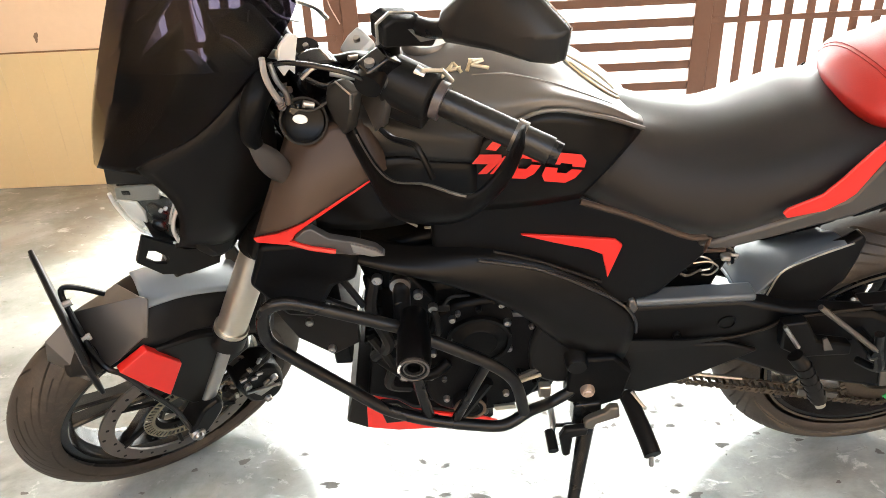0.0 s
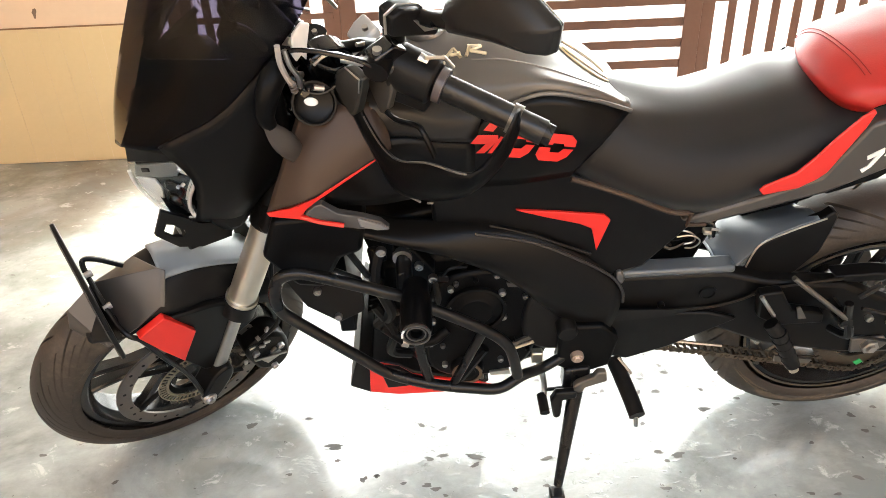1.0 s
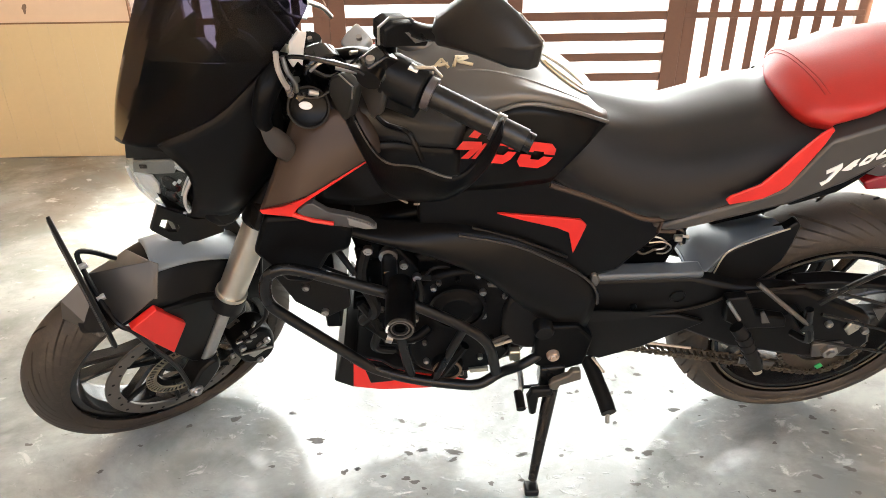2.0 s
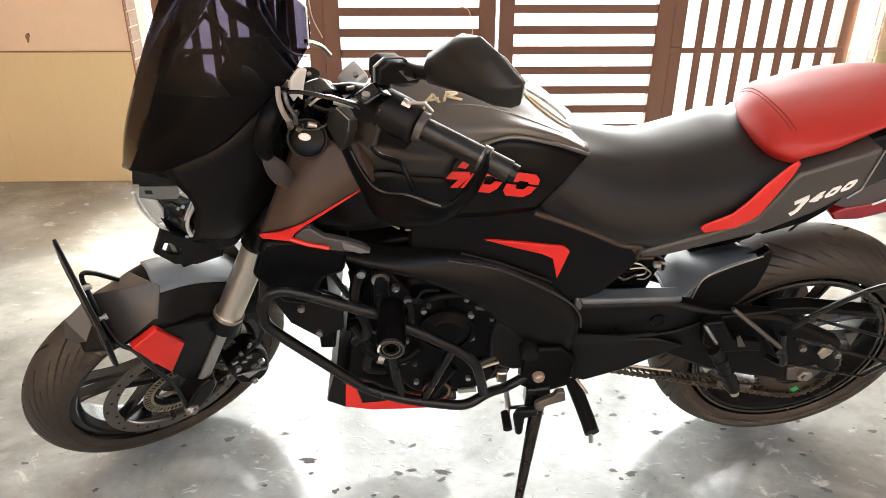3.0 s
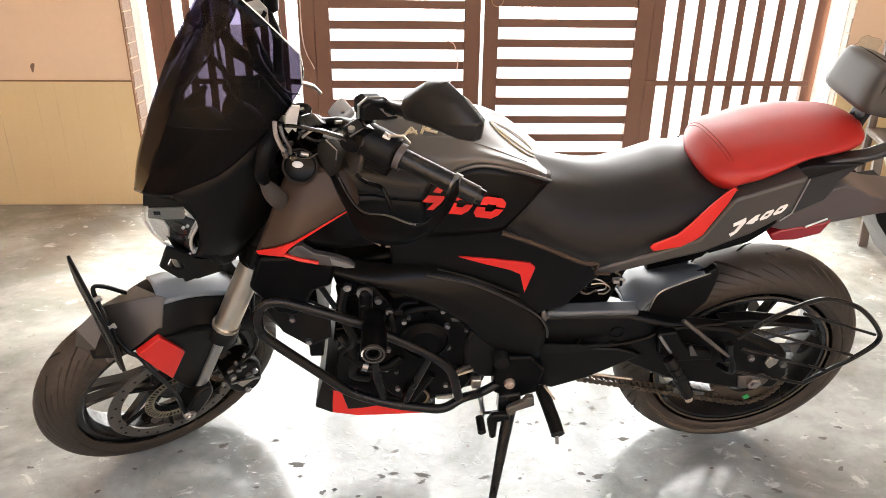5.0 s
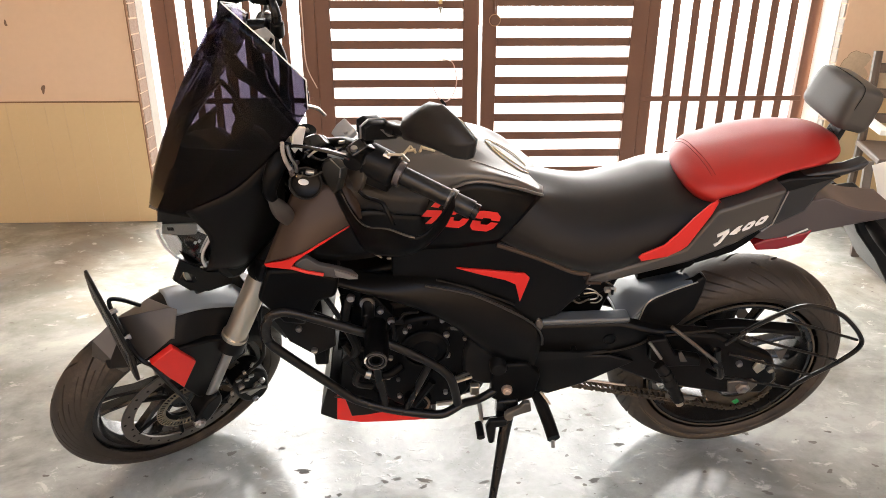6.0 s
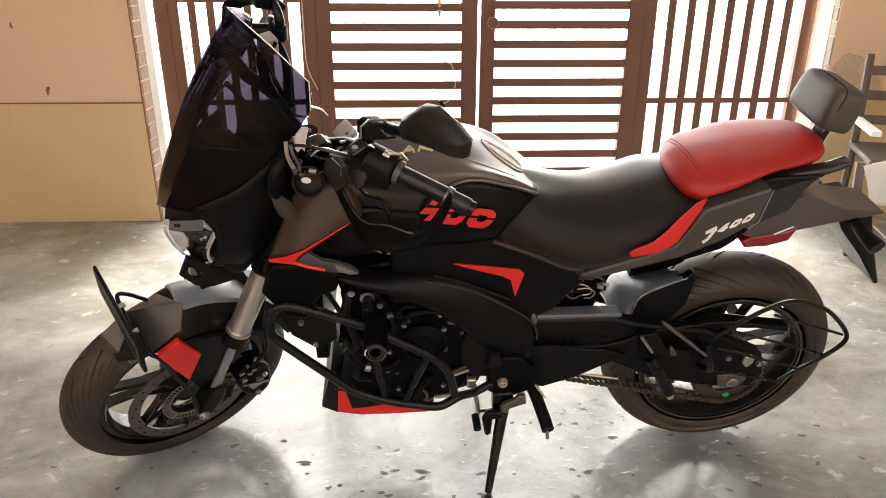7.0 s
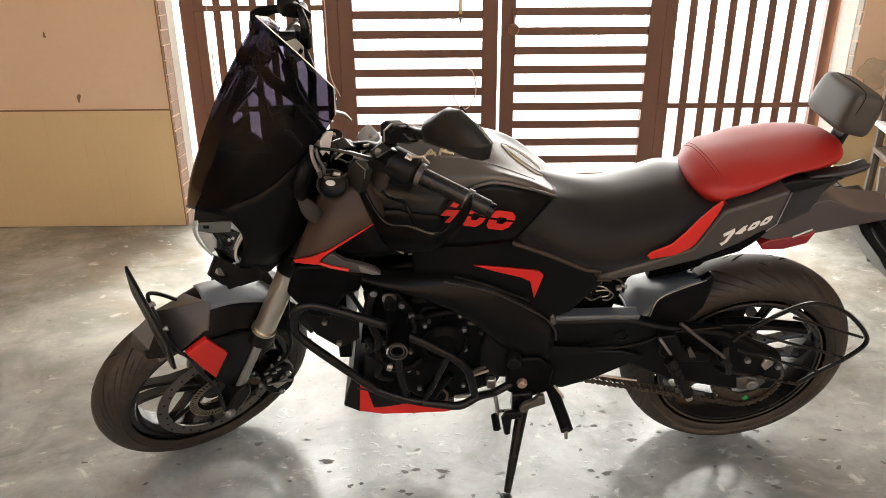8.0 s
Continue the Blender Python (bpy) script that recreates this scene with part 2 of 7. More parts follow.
def tube(pts, r, n=10, k=0, closed=False, r2=None):
    """A round bar along pts (smoothed to k points), from radius r to r2, with closed ends."""
    p = spline(pts, k, closed) if k else [Vector(q) for q in pts]
    bm = bmesh.new()
    rows = []
    up = Vector((0, 0, 1))
    c = len(p)
    for i, q in enumerate(p):
        if closed:
            d = (p[(i + 1) % c] - p[i - 1]).normalized()
        else:
            d = (p[min(i + 1, c - 1)] - p[max(i - 1, 0)]).normalized()
        if abs(d.dot(up)) > 0.97:
            up = Vector((0, 1, 0)) if abs(d.y) < 0.9 else Vector((1, 0, 0))
        s = d.cross(up).normalized()
        up = s.cross(d).normalized()
        rr = r + ((r2 if r2 is not None else r) - r) * i / (c - 1)
        rows.append([q + (s * math.cos(a) + up * math.sin(a)) * rr for a in (2 * math.pi * j / n for j in range(n))])
    if closed:
        rows.append(rows[0])
    vs = grid(bm, rows, True)
    if closed:
        bmesh.ops.remove_doubles(bm, verts=bm.verts, dist=1e-6)
    else:
        bm.faces.new(vs[0][::-1])
        bm.faces.new(vs[-1])
    bmesh.ops.recalc_face_normals(bm, faces=bm.faces)
    return bm


def lathe(profile, centre=(0, 0, 0), n=48, closed=False):
    """A profile of (radius, y) turned about the crosswise axis through centre."""
    bm = bmesh.new()
    c = Vector(centre)
    rows = [[c + Vector((r * math.cos(a), y, r * math.sin(a))) for r, y in profile] for a in (2 * math.pi * i / n for i in range(n))]
    rows.append(rows[0])
    grid(bm, rows, closed)
    bmesh.ops.remove_doubles(bm, verts=bm.verts, dist=1e-6)
    bmesh.ops.recalc_face_normals(bm, faces=bm.faces)
    return bm


def box(x0, x1, y0, y1, z0, z1):
    bm = bmesh.new()
    bmesh.ops.create_cube(bm, size=1)
    for v in bm.verts:
        v.co = ((x0 + x1) / 2 + v.co.x * (x1 - x0), (y0 + y1) / 2 + v.co.y * (y1 - y0), (z0 + z1) / 2 + v.co.z * (z1 - z0))
    return bm


def join(*bms):
    """Several shapes of one part in one mesh."""
    out = bms[0]
    for b in bms[1:]:
        tmp = bpy.data.meshes.new("tmp")
        b.to_mesh(tmp)
        out.from_mesh(tmp)
        bpy.data.meshes.remove(tmp)
        b.free()
    return out


def turned(bm, m):
    bmesh.ops.transform(bm, matrix=m, verts=bm.verts)
    return bm


def part(name, bm, mat, parent=None, label="", m=None, bevel=0.0, solid=0.0, flat=False, sub=0):
    me = bpy.data.meshes.new(name)
    bm.to_mesh(me)
    bm.free()
    me.materials.append(mat)
    ob = new(name, me)
    if not flat:
        for q in me.polygons:
            q.use_smooth = True
        me.set_sharp_from_angle(angle=radians(38))
    if parent:
        ob.parent = parent
    if m is not None:
        ob.matrix_basis = m
    if solid:
        md = ob.modifiers.new("thickness", "SOLIDIFY")
        md.thickness, md.offset = solid, -1
    if bevel:
        md = ob.modifiers.new("edge", "BEVEL")
        md.width, md.segments, md.limit_method, md.angle_limit = bevel, 2, "ANGLE", radians(35)
        md.harden_normals = False
    if sub:
        md = ob.modifiers.new("round", "SUBSURF")
        md.levels = md.render_levels = sub
    if label:
        tagged(ob, label)
    return ob


def thing(name, label, category, m=None, group="", kind=""):
    ob = new(name)
    ob.empty_display_size = 0.1
    if m is not None:
        ob.matrix_world = m
    return tagged(ob, label, category, group, kind)


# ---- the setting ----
# Emissive sheet, added in place of the blown-out street and sky outside.
DAYGLOW = bpy.data.materials.new("white_daylight_glow")
DAYGLOW.use_nodes = True
DAYGLOW.node_tree.nodes.remove(DAYGLOW.node_tree.nodes["Principled BSDF"])
glow = DAYGLOW.node_tree.nodes.new("ShaderNodeEmission")
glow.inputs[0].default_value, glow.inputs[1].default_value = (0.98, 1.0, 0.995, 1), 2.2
DAYGLOW.node_tree.links.new(glow.outputs[0], DAYGLOW.node_tree.nodes["Material Output"].inputs[0])

WALL_Y, GATE_Y = 3.52, 3.77
floor = tagged(part("floor", box(-4.0, 5.2, -3.2, 4.3, -0.1, 0.0), FLOOR), "worn polished grey cement floor with stains and chips", "floor", kind="structure")
tagged(part("ground", box(-60, 60, 4.3, 90, -0.12, -0.02), material("pale_dusty_road", (0.55, 0.5, 0.44), 0.9, scale=0.8)), "pale dusty road outside the gate", "ground", kind="structure")
tagged(part("backdrop", box(-26, 28, 14.0, 14.1, -0.1, 15), DAYGLOW), "glowing white sheet standing in for the bright outdoors beyond the gate", "backdrop", kind="structure")
tagged(part("wall_north", box(-4.0, -1.338, WALL_Y, WALL_Y + 0.225, 0, 2.9), BEIGE), "cream painted wall over a tiled dado", "wall", kind="structure")
tagged(part("wall_north_right", box(2.238, 5.2, WALL_Y, WALL_Y + 0.225, 0, 2.9), BEIGE), "cream painted wall with peeling paint", "wall", kind="structure")
# Unseen side walls, added to close the space for the light.
tagged(part("wall_west", box(-4.2, -4.0, -3.2, 4.0, 0, 2.9), BEIGE), "unseen cream side wall added to close the space", "wall", kind="structure")
tagged(part("wall_east", box(5.2, 5.4, -3.2, 4.0, 0, 2.9), BEIGE), "unseen cream side wall added to close the space", "wall", kind="structure")
tagged(part("lintel", box(-1.338, 2.238, WALL_Y, WALL_Y + 0.225, 2.45, 2.9), BEIGE), "painted lintel over the gate", "lintel", kind="structure")
# Unseen ceiling, added; sky fill enters only behind its rear edge.
tagged(part("ceiling", box(-4.2, 5.4, -1.2, 4.0, 2.9, 3.05), material("white_ceiling_paint", (0.75, 0.73, 0.7), 0.8)), "unseen white ceiling added to bound the daylight", "ceiling", kind="structure")
# Unseen wall behind the camera, added; dark tan keeps its reflections low.
tagged(part("wall_south", box(-4.2, 5.4, -3.4, -3.2, 0, 2.9), material("tan_unseen_wall", (0.42, 0.31, 0.21), 0.85, scale=2.0)), "unseen tan wall added behind the camera to limit fill", "wall", kind="structure")


def gate_leaf(x0, stile_l, x1, stile_r, first, name="gate_leaf"):
    """A gate leaf of two stiles and level slats."""
    g = thing(name, "brown enamelled steel gate leaf with level slats", "gate", group="gate leaves")
    part("stile", box(x0, x0 + stile_l, GATE_Y - 0.02, GATE_Y + 0.03, 0.04, 2.3), GATE, g, bevel=0.003)
    part("stile", box(x1 - stile_r, x1, GATE_Y - 0.02, GATE_Y + 0.03, 0.04, 2.3), GATE, g, bevel=0.003)
    z = first
    while z < 2.26:
        part("slat", box(x0 + stile_l, x1 - stile_r, GATE_Y - 0.012, GATE_Y + 0.018, z - 0.0215, z + 0.0215), GATE, g, bevel=0.002)
        z += 0.1015
    return g


gate_leaf(-0.465, 0.077, 0.395, 0.085, 0.0815)
gate_leaf(0.413, 0.077, 1.30, 0.085, 0.0955)


def fence(xs, x0, x1, rails):
    f = thing("railing", "brown enamelled steel railing with upright bars", "railing", group="railings beside the gate")
    for x, w in xs:
        part("bar" if w < 0.05 else "post", box(x - w / 2, x + w / 2, GATE_Y - 0.006, GATE_Y + (0.002 if w < 0.05 else 0.03), 0.0 if w > 0.05 else 0.08, 2.45 if w > 0.05 else 2.3), GATE, f, bevel=0.002)
    for z in rails:
        part("rail", box(x0, x1, GATE_Y - 0.009, GATE_Y + 0.009, z - 0.015, z + 0.015), GATE, f, bevel=0.002)
    return f


fence([(1.336, 0.064)] + [(1.452 + 0.107 * i, 0.043) for i in range(7)] + [(2.215, 0.066)], 1.30, 2.22, (0.601, 0.095, 2.28))
fence([(-1.272, 0.074), (-1.208, 0.052)] + [(-1.112 + 0.0965 * i, 0.041) for i in range(6)] + [(-0.508, 0.082)], -1.24, -0.50, (0.601, 1.135, 0.095, 2.28))
from mathutils.bvhtree import BVHTree


# ---- the motorcycle: x to the rear, -y its left side, z up; origin where the rear tyre meets the ground ----
LEANED = pose(0.855, 1.592, 0.003, 0, 0, 0.9) @ pose(0, 0, 0, 13.5) @ pose(0, 0, 0, 0, -0.43)
bike = thing("motorcycle", "black and charcoal street motorcycle with red accents on its side stand", "motorcycle", LEANED)
WHEELBASE, FRONT_R, REAR_R = 1.435, 0.293, 0.306
PIVOT = Matrix.Translation((-WHEELBASE - 0.10, 0, 0))
RAKE = Vector((math.sin(radians(25)), 0, math.cos(radians(25))))
STEERED = PIVOT @ Matrix.Rotation(radians(38), 4, RAKE) @ PIVOT.inverted()
FRONT_SET = PIVOT @ Matrix.Rotation(radians(36), 4, RAKE) @ Matrix.Translation((-0.008, 0.010, -0.008)) @ PIVOT.inverted()
FC, RC = (-WHEELBASE, 0, FRONT_R), (0, 0, REAR_R)


def flipped(bm):
    for v in bm.verts:
        v.co.y = -v.co.y
    bmesh.ops.reverse_faces(bm, faces=bm.faces)
    return bm


def pair(name, make, mat, parent=None, label="", m=None, right=None, **k):
    """A left-hand part and its mirror image on the right; returns the left one."""
    part(name, flipped(make()), mat, parent or bike, label, (m or Matrix.Identity(4)) @ Matrix.Translation(right) if right else m, **k)
    return part(name, make(), mat, parent or bike, label, m, **k)


def bolt(x, y, z, r=0.006, mat=None, parent=None, m=None, name="bolt"):
    """A bolt head that faces to the left."""
    b = lathe([(0.0, -0.004), (r * 0.45, -0.004), (r * 0.5, -0.006), (r * 0.9, -0.006), (r, -0.004), (r, 0.004), (0, 0.004)], (x, y, z), 10)
    return part(name, b, mat or STEEL, parent or bike, m=m)


def tyre(r, w, depth, centre, lean, count=16):
    """A tyre whose mesh is swept along its tread grooves, so that each groove keeps crisp walls."""
    bm = bmesh.new()
    per = 46
    n, k = count * per, 84
    rows = []
    for i in range(n):
        row = []
        for j in range(k + 1):
            s = -1 + 2 * j / k
            f = abs(s)
            a = 2 * math.pi * (i / n - lean * (1.15 * f + 0.75 * f * f) / count)
            b = s * 2.05
            y = w * math.sin(b) * (1.0 if abs(b) < 1.57 else 0.97)
            rr = r - depth + depth * math.cos(b) * (1.0 if abs(b) < 1.57 else 0.75)
            u = (i + (per // 2 if s > 0 else 0)) % per
            if (0.05 < f < 0.62 and u in (2, 3, 4)) or (0.20 < f < 0.74 and u in (18, 19)) or (0.34 < f < 0.56 and u in (33, 34)):
                rr -= 0.007
            row.append(Vector(centre) + Vector((rr * math.cos(a), y, rr * math.sin(a))))
        rows.append(row)
    rows.append(rows[0])
    grid(bm, rows)
    bmesh.ops.remove_doubles(bm, verts=bm.verts, dist=1e-6)
    bmesh.ops.recalc_face_normals(bm, faces=bm.faces)
    return bm


def rim(r, w, centre, hub):
    """The barrel and hub of a cast wheel."""
    c = Vector(centre)
    barrel = lathe([(r - 0.012, -w), (r + 0.004, -w), (r + 0.004, -w + 0.008), (r - 0.010, -w + 0.014), (r - 0.016, -0.02), (r - 0.016, 0.02), (r - 0.010, w - 0.014), (r + 0.004, w - 0.008), (r + 0.004, w), (r - 0.012, w),
                    (r - 0.016, w - 0.012), (r - 0.025, 0.02), (r - 0.025, -0.02), (r - 0.016, -w + 0.012)], c, 72, True)
    core = lathe([(0.0, -hub), (0.035, -hub), (0.04, -hub + 0.01), (0.045, 0), (0.04, hub - 0.01), (0.035, hub), (0.0, hub)], c, 32)
    return join(barrel, core)


def spokes(r, centre, wheel, turn, gap=0.15):
    """Five pairs of cast spokes."""
    c = Vector(centre)
    for i in range(5):
        for d in (-gap, gap):
            a = 2 * math.pi * i / 5 + turn
            p0 = c + Vector((math.cos(a + d * 2.2), 0, math.sin(a + d * 2.2))) * 0.035
            p1 = c + Vector((math.cos(a + d), 0, math.sin(a + d))) * (r - 0.018)
            t = (p1 - p0).normalized()
            s = Vector((-t.z, 0, t.x))
            bm = bmesh.new()
            rows = []
            for f, hw, hy in ((0, 0.012, 0.020), (0.45, 0.0065, 0.012), (0.85, 0.0065, 0.013), (1, 0.010, 0.016)):
                q = p0.lerp(p1, f)
                rows.append([q + s * hw + Vector((0, -hy + 0.004, 0)), q + s * hw * 0.5 + Vector((0, -hy, 0)), q - s * hw * 0.5 + Vector((0, -hy, 0)), q - s * hw + Vector((0, -hy + 0.004, 0)), q - s * hw + Vector((0, hy, 0)), q + s * hw + Vector((0, hy, 0))])
            grid(bm, rows, True)
            bmesh.ops.recalc_face_normals(bm, faces=bm.faces)
            part("spoke", bm, WHEEL, wheel)


def ring(r0, r1, y0, y1, centre, n=64):
    return lathe([(r0, y0), (r1, y0), (r1, y1), (r0, y1)], centre, n, True)


# wheels
front_wheel = part("front_wheel", rim(0.216, 0.040, FC, 0.06), WHEEL, bike, "black cast alloy wheel with paired spokes", FRONT_SET)
spokes(0.216, FC, front_wheel, 0.332)
part("tyre", tyre(FRONT_R, 0.057, 0.055, FC, -1.5), RUBBER, front_wheel, "dusty tyre with curved tread grooves")
part("brake_disc", ring(0.131, 0.160, -0.074, -0.069, FC, 96), DISC, front_wheel, "drilled steel brake disc")
part("disc_carrier", ring(0.05, 0.068, -0.072, -0.064, FC), BLACK, front_wheel)
for a in (i * 1.0472 for i in range(6)):
    part("carrier_arm", tube([(FC[0] + 0.06 * math.cos(a), -0.068, FC[2] + 0.06 * math.sin(a)), (FC[0] + 0.134 * math.cos(a + 0.25), -0.070, FC[2] + 0.134 * math.sin(a + 0.25))], 0.006, 6), BLACK, front_wheel)
for i in range(30):
    a = i * 2 * math.pi / 30
    q = 0.138 + 0.014 * (i % 3) / 2
    part("drill_hole", lathe([(0.0, -0.0745), (0.0035, -0.0745), (0.0035, -0.070)], (FC[0] + q * math.cos(a), 0, FC[2] + q * math.sin(a)), 8), ENGINE, front_wheel)
abs_bm = join(ring(0.058, 0.064, -0.083, -0.081, FC, 60), ring(0.078, 0.080, -0.083, -0.081, FC, 60))
for i in range(48):
    a = i * 2 * math.pi / 48
    abs_bm = join(abs_bm, turned(box(-0.0016, 0.0016, -0.083, -0.081, 0.062, 0.079), Matrix.Translation(FC) @ Matrix.Rotation(a, 4, "Y")))
part("sensor_ring", abs_bm, material("dull_toothed_steel", (0.26, 0.23, 0.17), 0.45, metal=0.7), front_wheel, "toothed steel sensor ring")
rear_wheel = part("rear_wheel", rim(0.216, 0.062, RC, 0.08), WHEEL, bike, "black cast alloy wheel with paired spokes")
spokes(0.216, RC, rear_wheel, 1.36, 0.20)
part("tyre", tyre(REAR_R, 0.076, 0.058, RC, 1.1), RUBBER, rear_wheel, "wide dusty tyre with slanting grooves")


def dust_smear(r, w, depth, centre, start, end, middle, wide):
    """Dried dust along the lower side wall of a tyre, with a ragged edge."""
    bm = bmesh.new()
    rows = []
    for i in range(91):
        u = i / 90
        a = radians(start + (end - start) * u)
        half = wide * (1 - abs(2 * u - 1) ** 3) * (0.72 + 0.16 * math.sin(17 * u + 1) + 0.12 * math.sin(41 * u)) + 0.004
        row = []
        for j in range(9):
            b = -(middle + 0.05 * math.sin(9 * u) + half * (j / 4 - 1)) * 2.05
            rr = r - depth + (depth + 0.0006) * math.cos(b) * (1.0 if abs(b) < 1.57 else 0.75)
            y = (w + 0.0006) * math.sin(b) * (1.0 if abs(b) < 1.57 else 0.97)
            row.append(Vector(centre) + Vector((rr * math.cos(a), y, rr * math.sin(a))))
        rows.append(row)
    grid(bm, rows)
    bmesh.ops.recalc_face_normals(bm, faces=bm.faces)
    return bm


part("dust", dust_smear(REAR_R, 0.076, 0.058, RC, 208, 292, 0.74, 0.085), material("dried_road_dust", (0.070, 0.056, 0.040), 0.9, vary=0.5, scale=24, fine=160, bump=0.3, second=(0.115, 0.094, 0.068)), rear_wheel, "beige dried road dust")
part("rim_band", join(ring(0.214, 0.219, -0.0655, -0.0635, RC, 96)), material("dull_dusty_rim_edge", (0.07, 0.058, 0.045), 0.6, metal=0.3, vary=0.6, scale=9), rear_wheel)
part("brake_disc", ring(0.085, 0.115, 0.085, 0.090, RC, 64), DISC, rear_wheel)

# tank and body panels
CREASE = [(-1.03, -0.07, 0.862), (-0.95, -0.10, 0.868), (-0.86, -0.136, 0.878), (-0.78, -0.147, 0.906), (-0.705, -0.148, 0.936), (-0.628, -0.135, 0.916), (-0.553, -0.098, 0.872)]
tank_shape = skin([
    CREASE,
    [(-1.03, -0.066, 0.906), (-0.95, -0.095, 0.916), (-0.855, -0.124, 0.928), (-0.776, -0.138, 0.941), (-0.705, -0.140, 0.951), (-0.625, -0.124, 0.926), (-0.550, -0.086, 0.873)],
    [(-1.03, -0.05, 0.934), (-0.95, -0.072, 0.942), (-0.855, -0.092, 0.957), (-0.773, -0.104, 0.965), (-0.705, -0.102, 0.955), (-0.623, -0.088, 0.917), (-0.546, -0.060, 0.868)],
    [(-1.03, -0.028, 0.946), (-0.95, -0.04, 0.953), (-0.855, -0.05, 0.972), (-0.79, -0.055, 0.980), (-0.71, -0.053, 0.966), (-0.63, -0.046, 0.922), (-0.542, -0.032, 0.856)],
    [(-1.03, 0, 0.950), (-0.95, 0, 0.956), (-0.855, 0, 0.977), (-0.79, 0, 0.985), (-0.71, 0, 0.970), (-0.63, 0, 0.923), (-0.540, 0, 0.850)]], 30, 14, True)
for v in tank_shape.verts:
    v.co.z -= 0.17 * max(0.0, v.co.y)
tank_tree = BVHTree.FromBMesh(tank_shape)
tank = part("tank", tank_shape, TANK, bike, "matte charcoal fuel tank", solid=0.004)
part("tank_rim", tube([(x, y - 0.003, z - 0.002) for x, y, z in CREASE[1:]], 0.0036, 8, 40), TANK, tank)


def draped(tree, outline, lift, n=6):
    """A sheet laid on a surface from above: rows run between the two sides of an outline of (x, y, y2)."""
    rows = []
    for x, ya, yb in outline:
        row = []
        for i in range(n):
            y = ya + (yb - ya) * i / (n - 1)
            hit = tree.ray_cast(Vector((x, y, 1.3)), Vector((0, 0, -1)))[0]
            row.append(hit + Vector((0, 0, lift)))
        rows.append(row)
    bm = bmesh.new()
    grid(bm, rows)
    bmesh.ops.recalc_face_normals(bm, faces=bm.faces)
    return bm


PAD = [(-0.665, -0.006, 0.006), (-0.65, -0.024, 0.024), (-0.625, -0.040, 0.040), (-0.600, -0.043, 0.043), (-0.585, -0.036, 0.036), (-0.572, -0.022, 0.022)]
part("tank_pad", draped(tank_tree, PAD, 0.0022), BLACK, tank, "dark tank pad with thin gold edging")
for side in (-1, 1):
    edge = [tank_tree.ray_cast(Vector((x, side * yb, 1.3)), Vector((0, 0, -1)))[0] + Vector((0, 0, 0.002)) for x, ya, yb in PAD]
    part("pad_edge", tube(edge, 0.0016, 6, 20), GOLD, tank)
    edge = [tank_tree.ray_cast(Vector((x, side * yb * 0.55, 1.3)), Vector((0, 0, -1)))[0] + Vector((0, 0, 0.003)) for x, ya, yb in PAD[1:]]
    part("pad_edge", tube(edge, 0.0012, 6, 20), GOLD, tank)
part("filler_cap", turned(lathe([(0.0, 0.006), (0.034, 0.006), (0.038, 0.0), (0.038, -0.006), (0, -0.006)], (0, 0, 0), 32), Matrix.Translation((-0.86, 0, 0.976)) @ Matrix.Rotation(radians(90), 4, "X")), DISC, tank)


def panel_y(x, z):
    return -0.1735 + 3.0 * (z - 0.845) ** 2 - 0.08 * max(0.0, -0.74 - x)


def knee():
    return skin([
        [(x - 0.002, y - 0.006, z - 0.003) for x, y, z in CREASE[1:]],
        [(-0.95, -0.15, 0.85), (-0.85, -0.165, 0.855), (-0.77, -0.170, 0.86), (-0.7, -0.168, 0.862), (-0.64, -0.16, 0.855), (-0.60, -0.145, 0.845)],
        [(-0.95, -0.15, 0.785), (-0.85, -0.162, 0.785), (-0.77, -0.163, 0.785), (-0.72, -0.160, 0.785), (-0.69, -0.155, 0.785), (-0.648, -0.148, 0.785)]], 24, 10)


knee_panel = pair("knee_panel", knee, BLACK, bike, "matte black knee panel with red numerals", right=(0, -0.004, -0.034), solid=0.004)


ZERO = ([(0.0, 0.30), (0.06, 0.62), (0.20, 1.0), (0.80, 1.0), (1.0, 0.78), (1.0, 0.30), (0.82, 0.0), (0.18, 0.0)], [(0.32, 0.36), (0.32, 0.50), (0.38, 0.66), (0.62, 0.66), (0.68, 0.58), (0.68, 0.40), (0.62, 0.34), (0.38, 0.34)])
FOUR = [(0.0, 0.22), (0.0, 0.42), (0.42, 1.0), (0.85, 1.0), (0.85, 0.46), (1.0, 0.46), (1.0, 0.22), (0.85, 0.22), (0.85, 0.0), (0.55, 0.0), (0.55, 0.22)]
CUTFOUR = ([(0.30, 0.82), (0.44, 1.06), (0.74, 1.0), (0.62, 0.80)], [(0.0, 0.36), (0.16, 0.66), (0.82, 0.70), (0.88, 0.54), (0.56, 0.06), (0.28, 0.04), (0.50, 0.38)], [(0.92, 0.66), (1.22, 0.60), (0.98, 0.08), (0.66, 0.06)])
CUTZERO = ([(0.0, 0.20), (0.02, 0.50), (0.34, 0.50), (0.36, 0.34), (0.62, 0.34), (0.72, 0.50), (1.0, 0.50), (0.90, 0.20), (0.70, 0.0), (0.14, 0.0)], [(0.04, 0.62), (0.16, 0.96), (0.30, 1.0), (0.82, 1.0), (1.0, 0.82), (1.02, 0.60), (0.70, 0.60), (0.68, 0.68), (0.38, 0.68), (0.36, 0.62)])
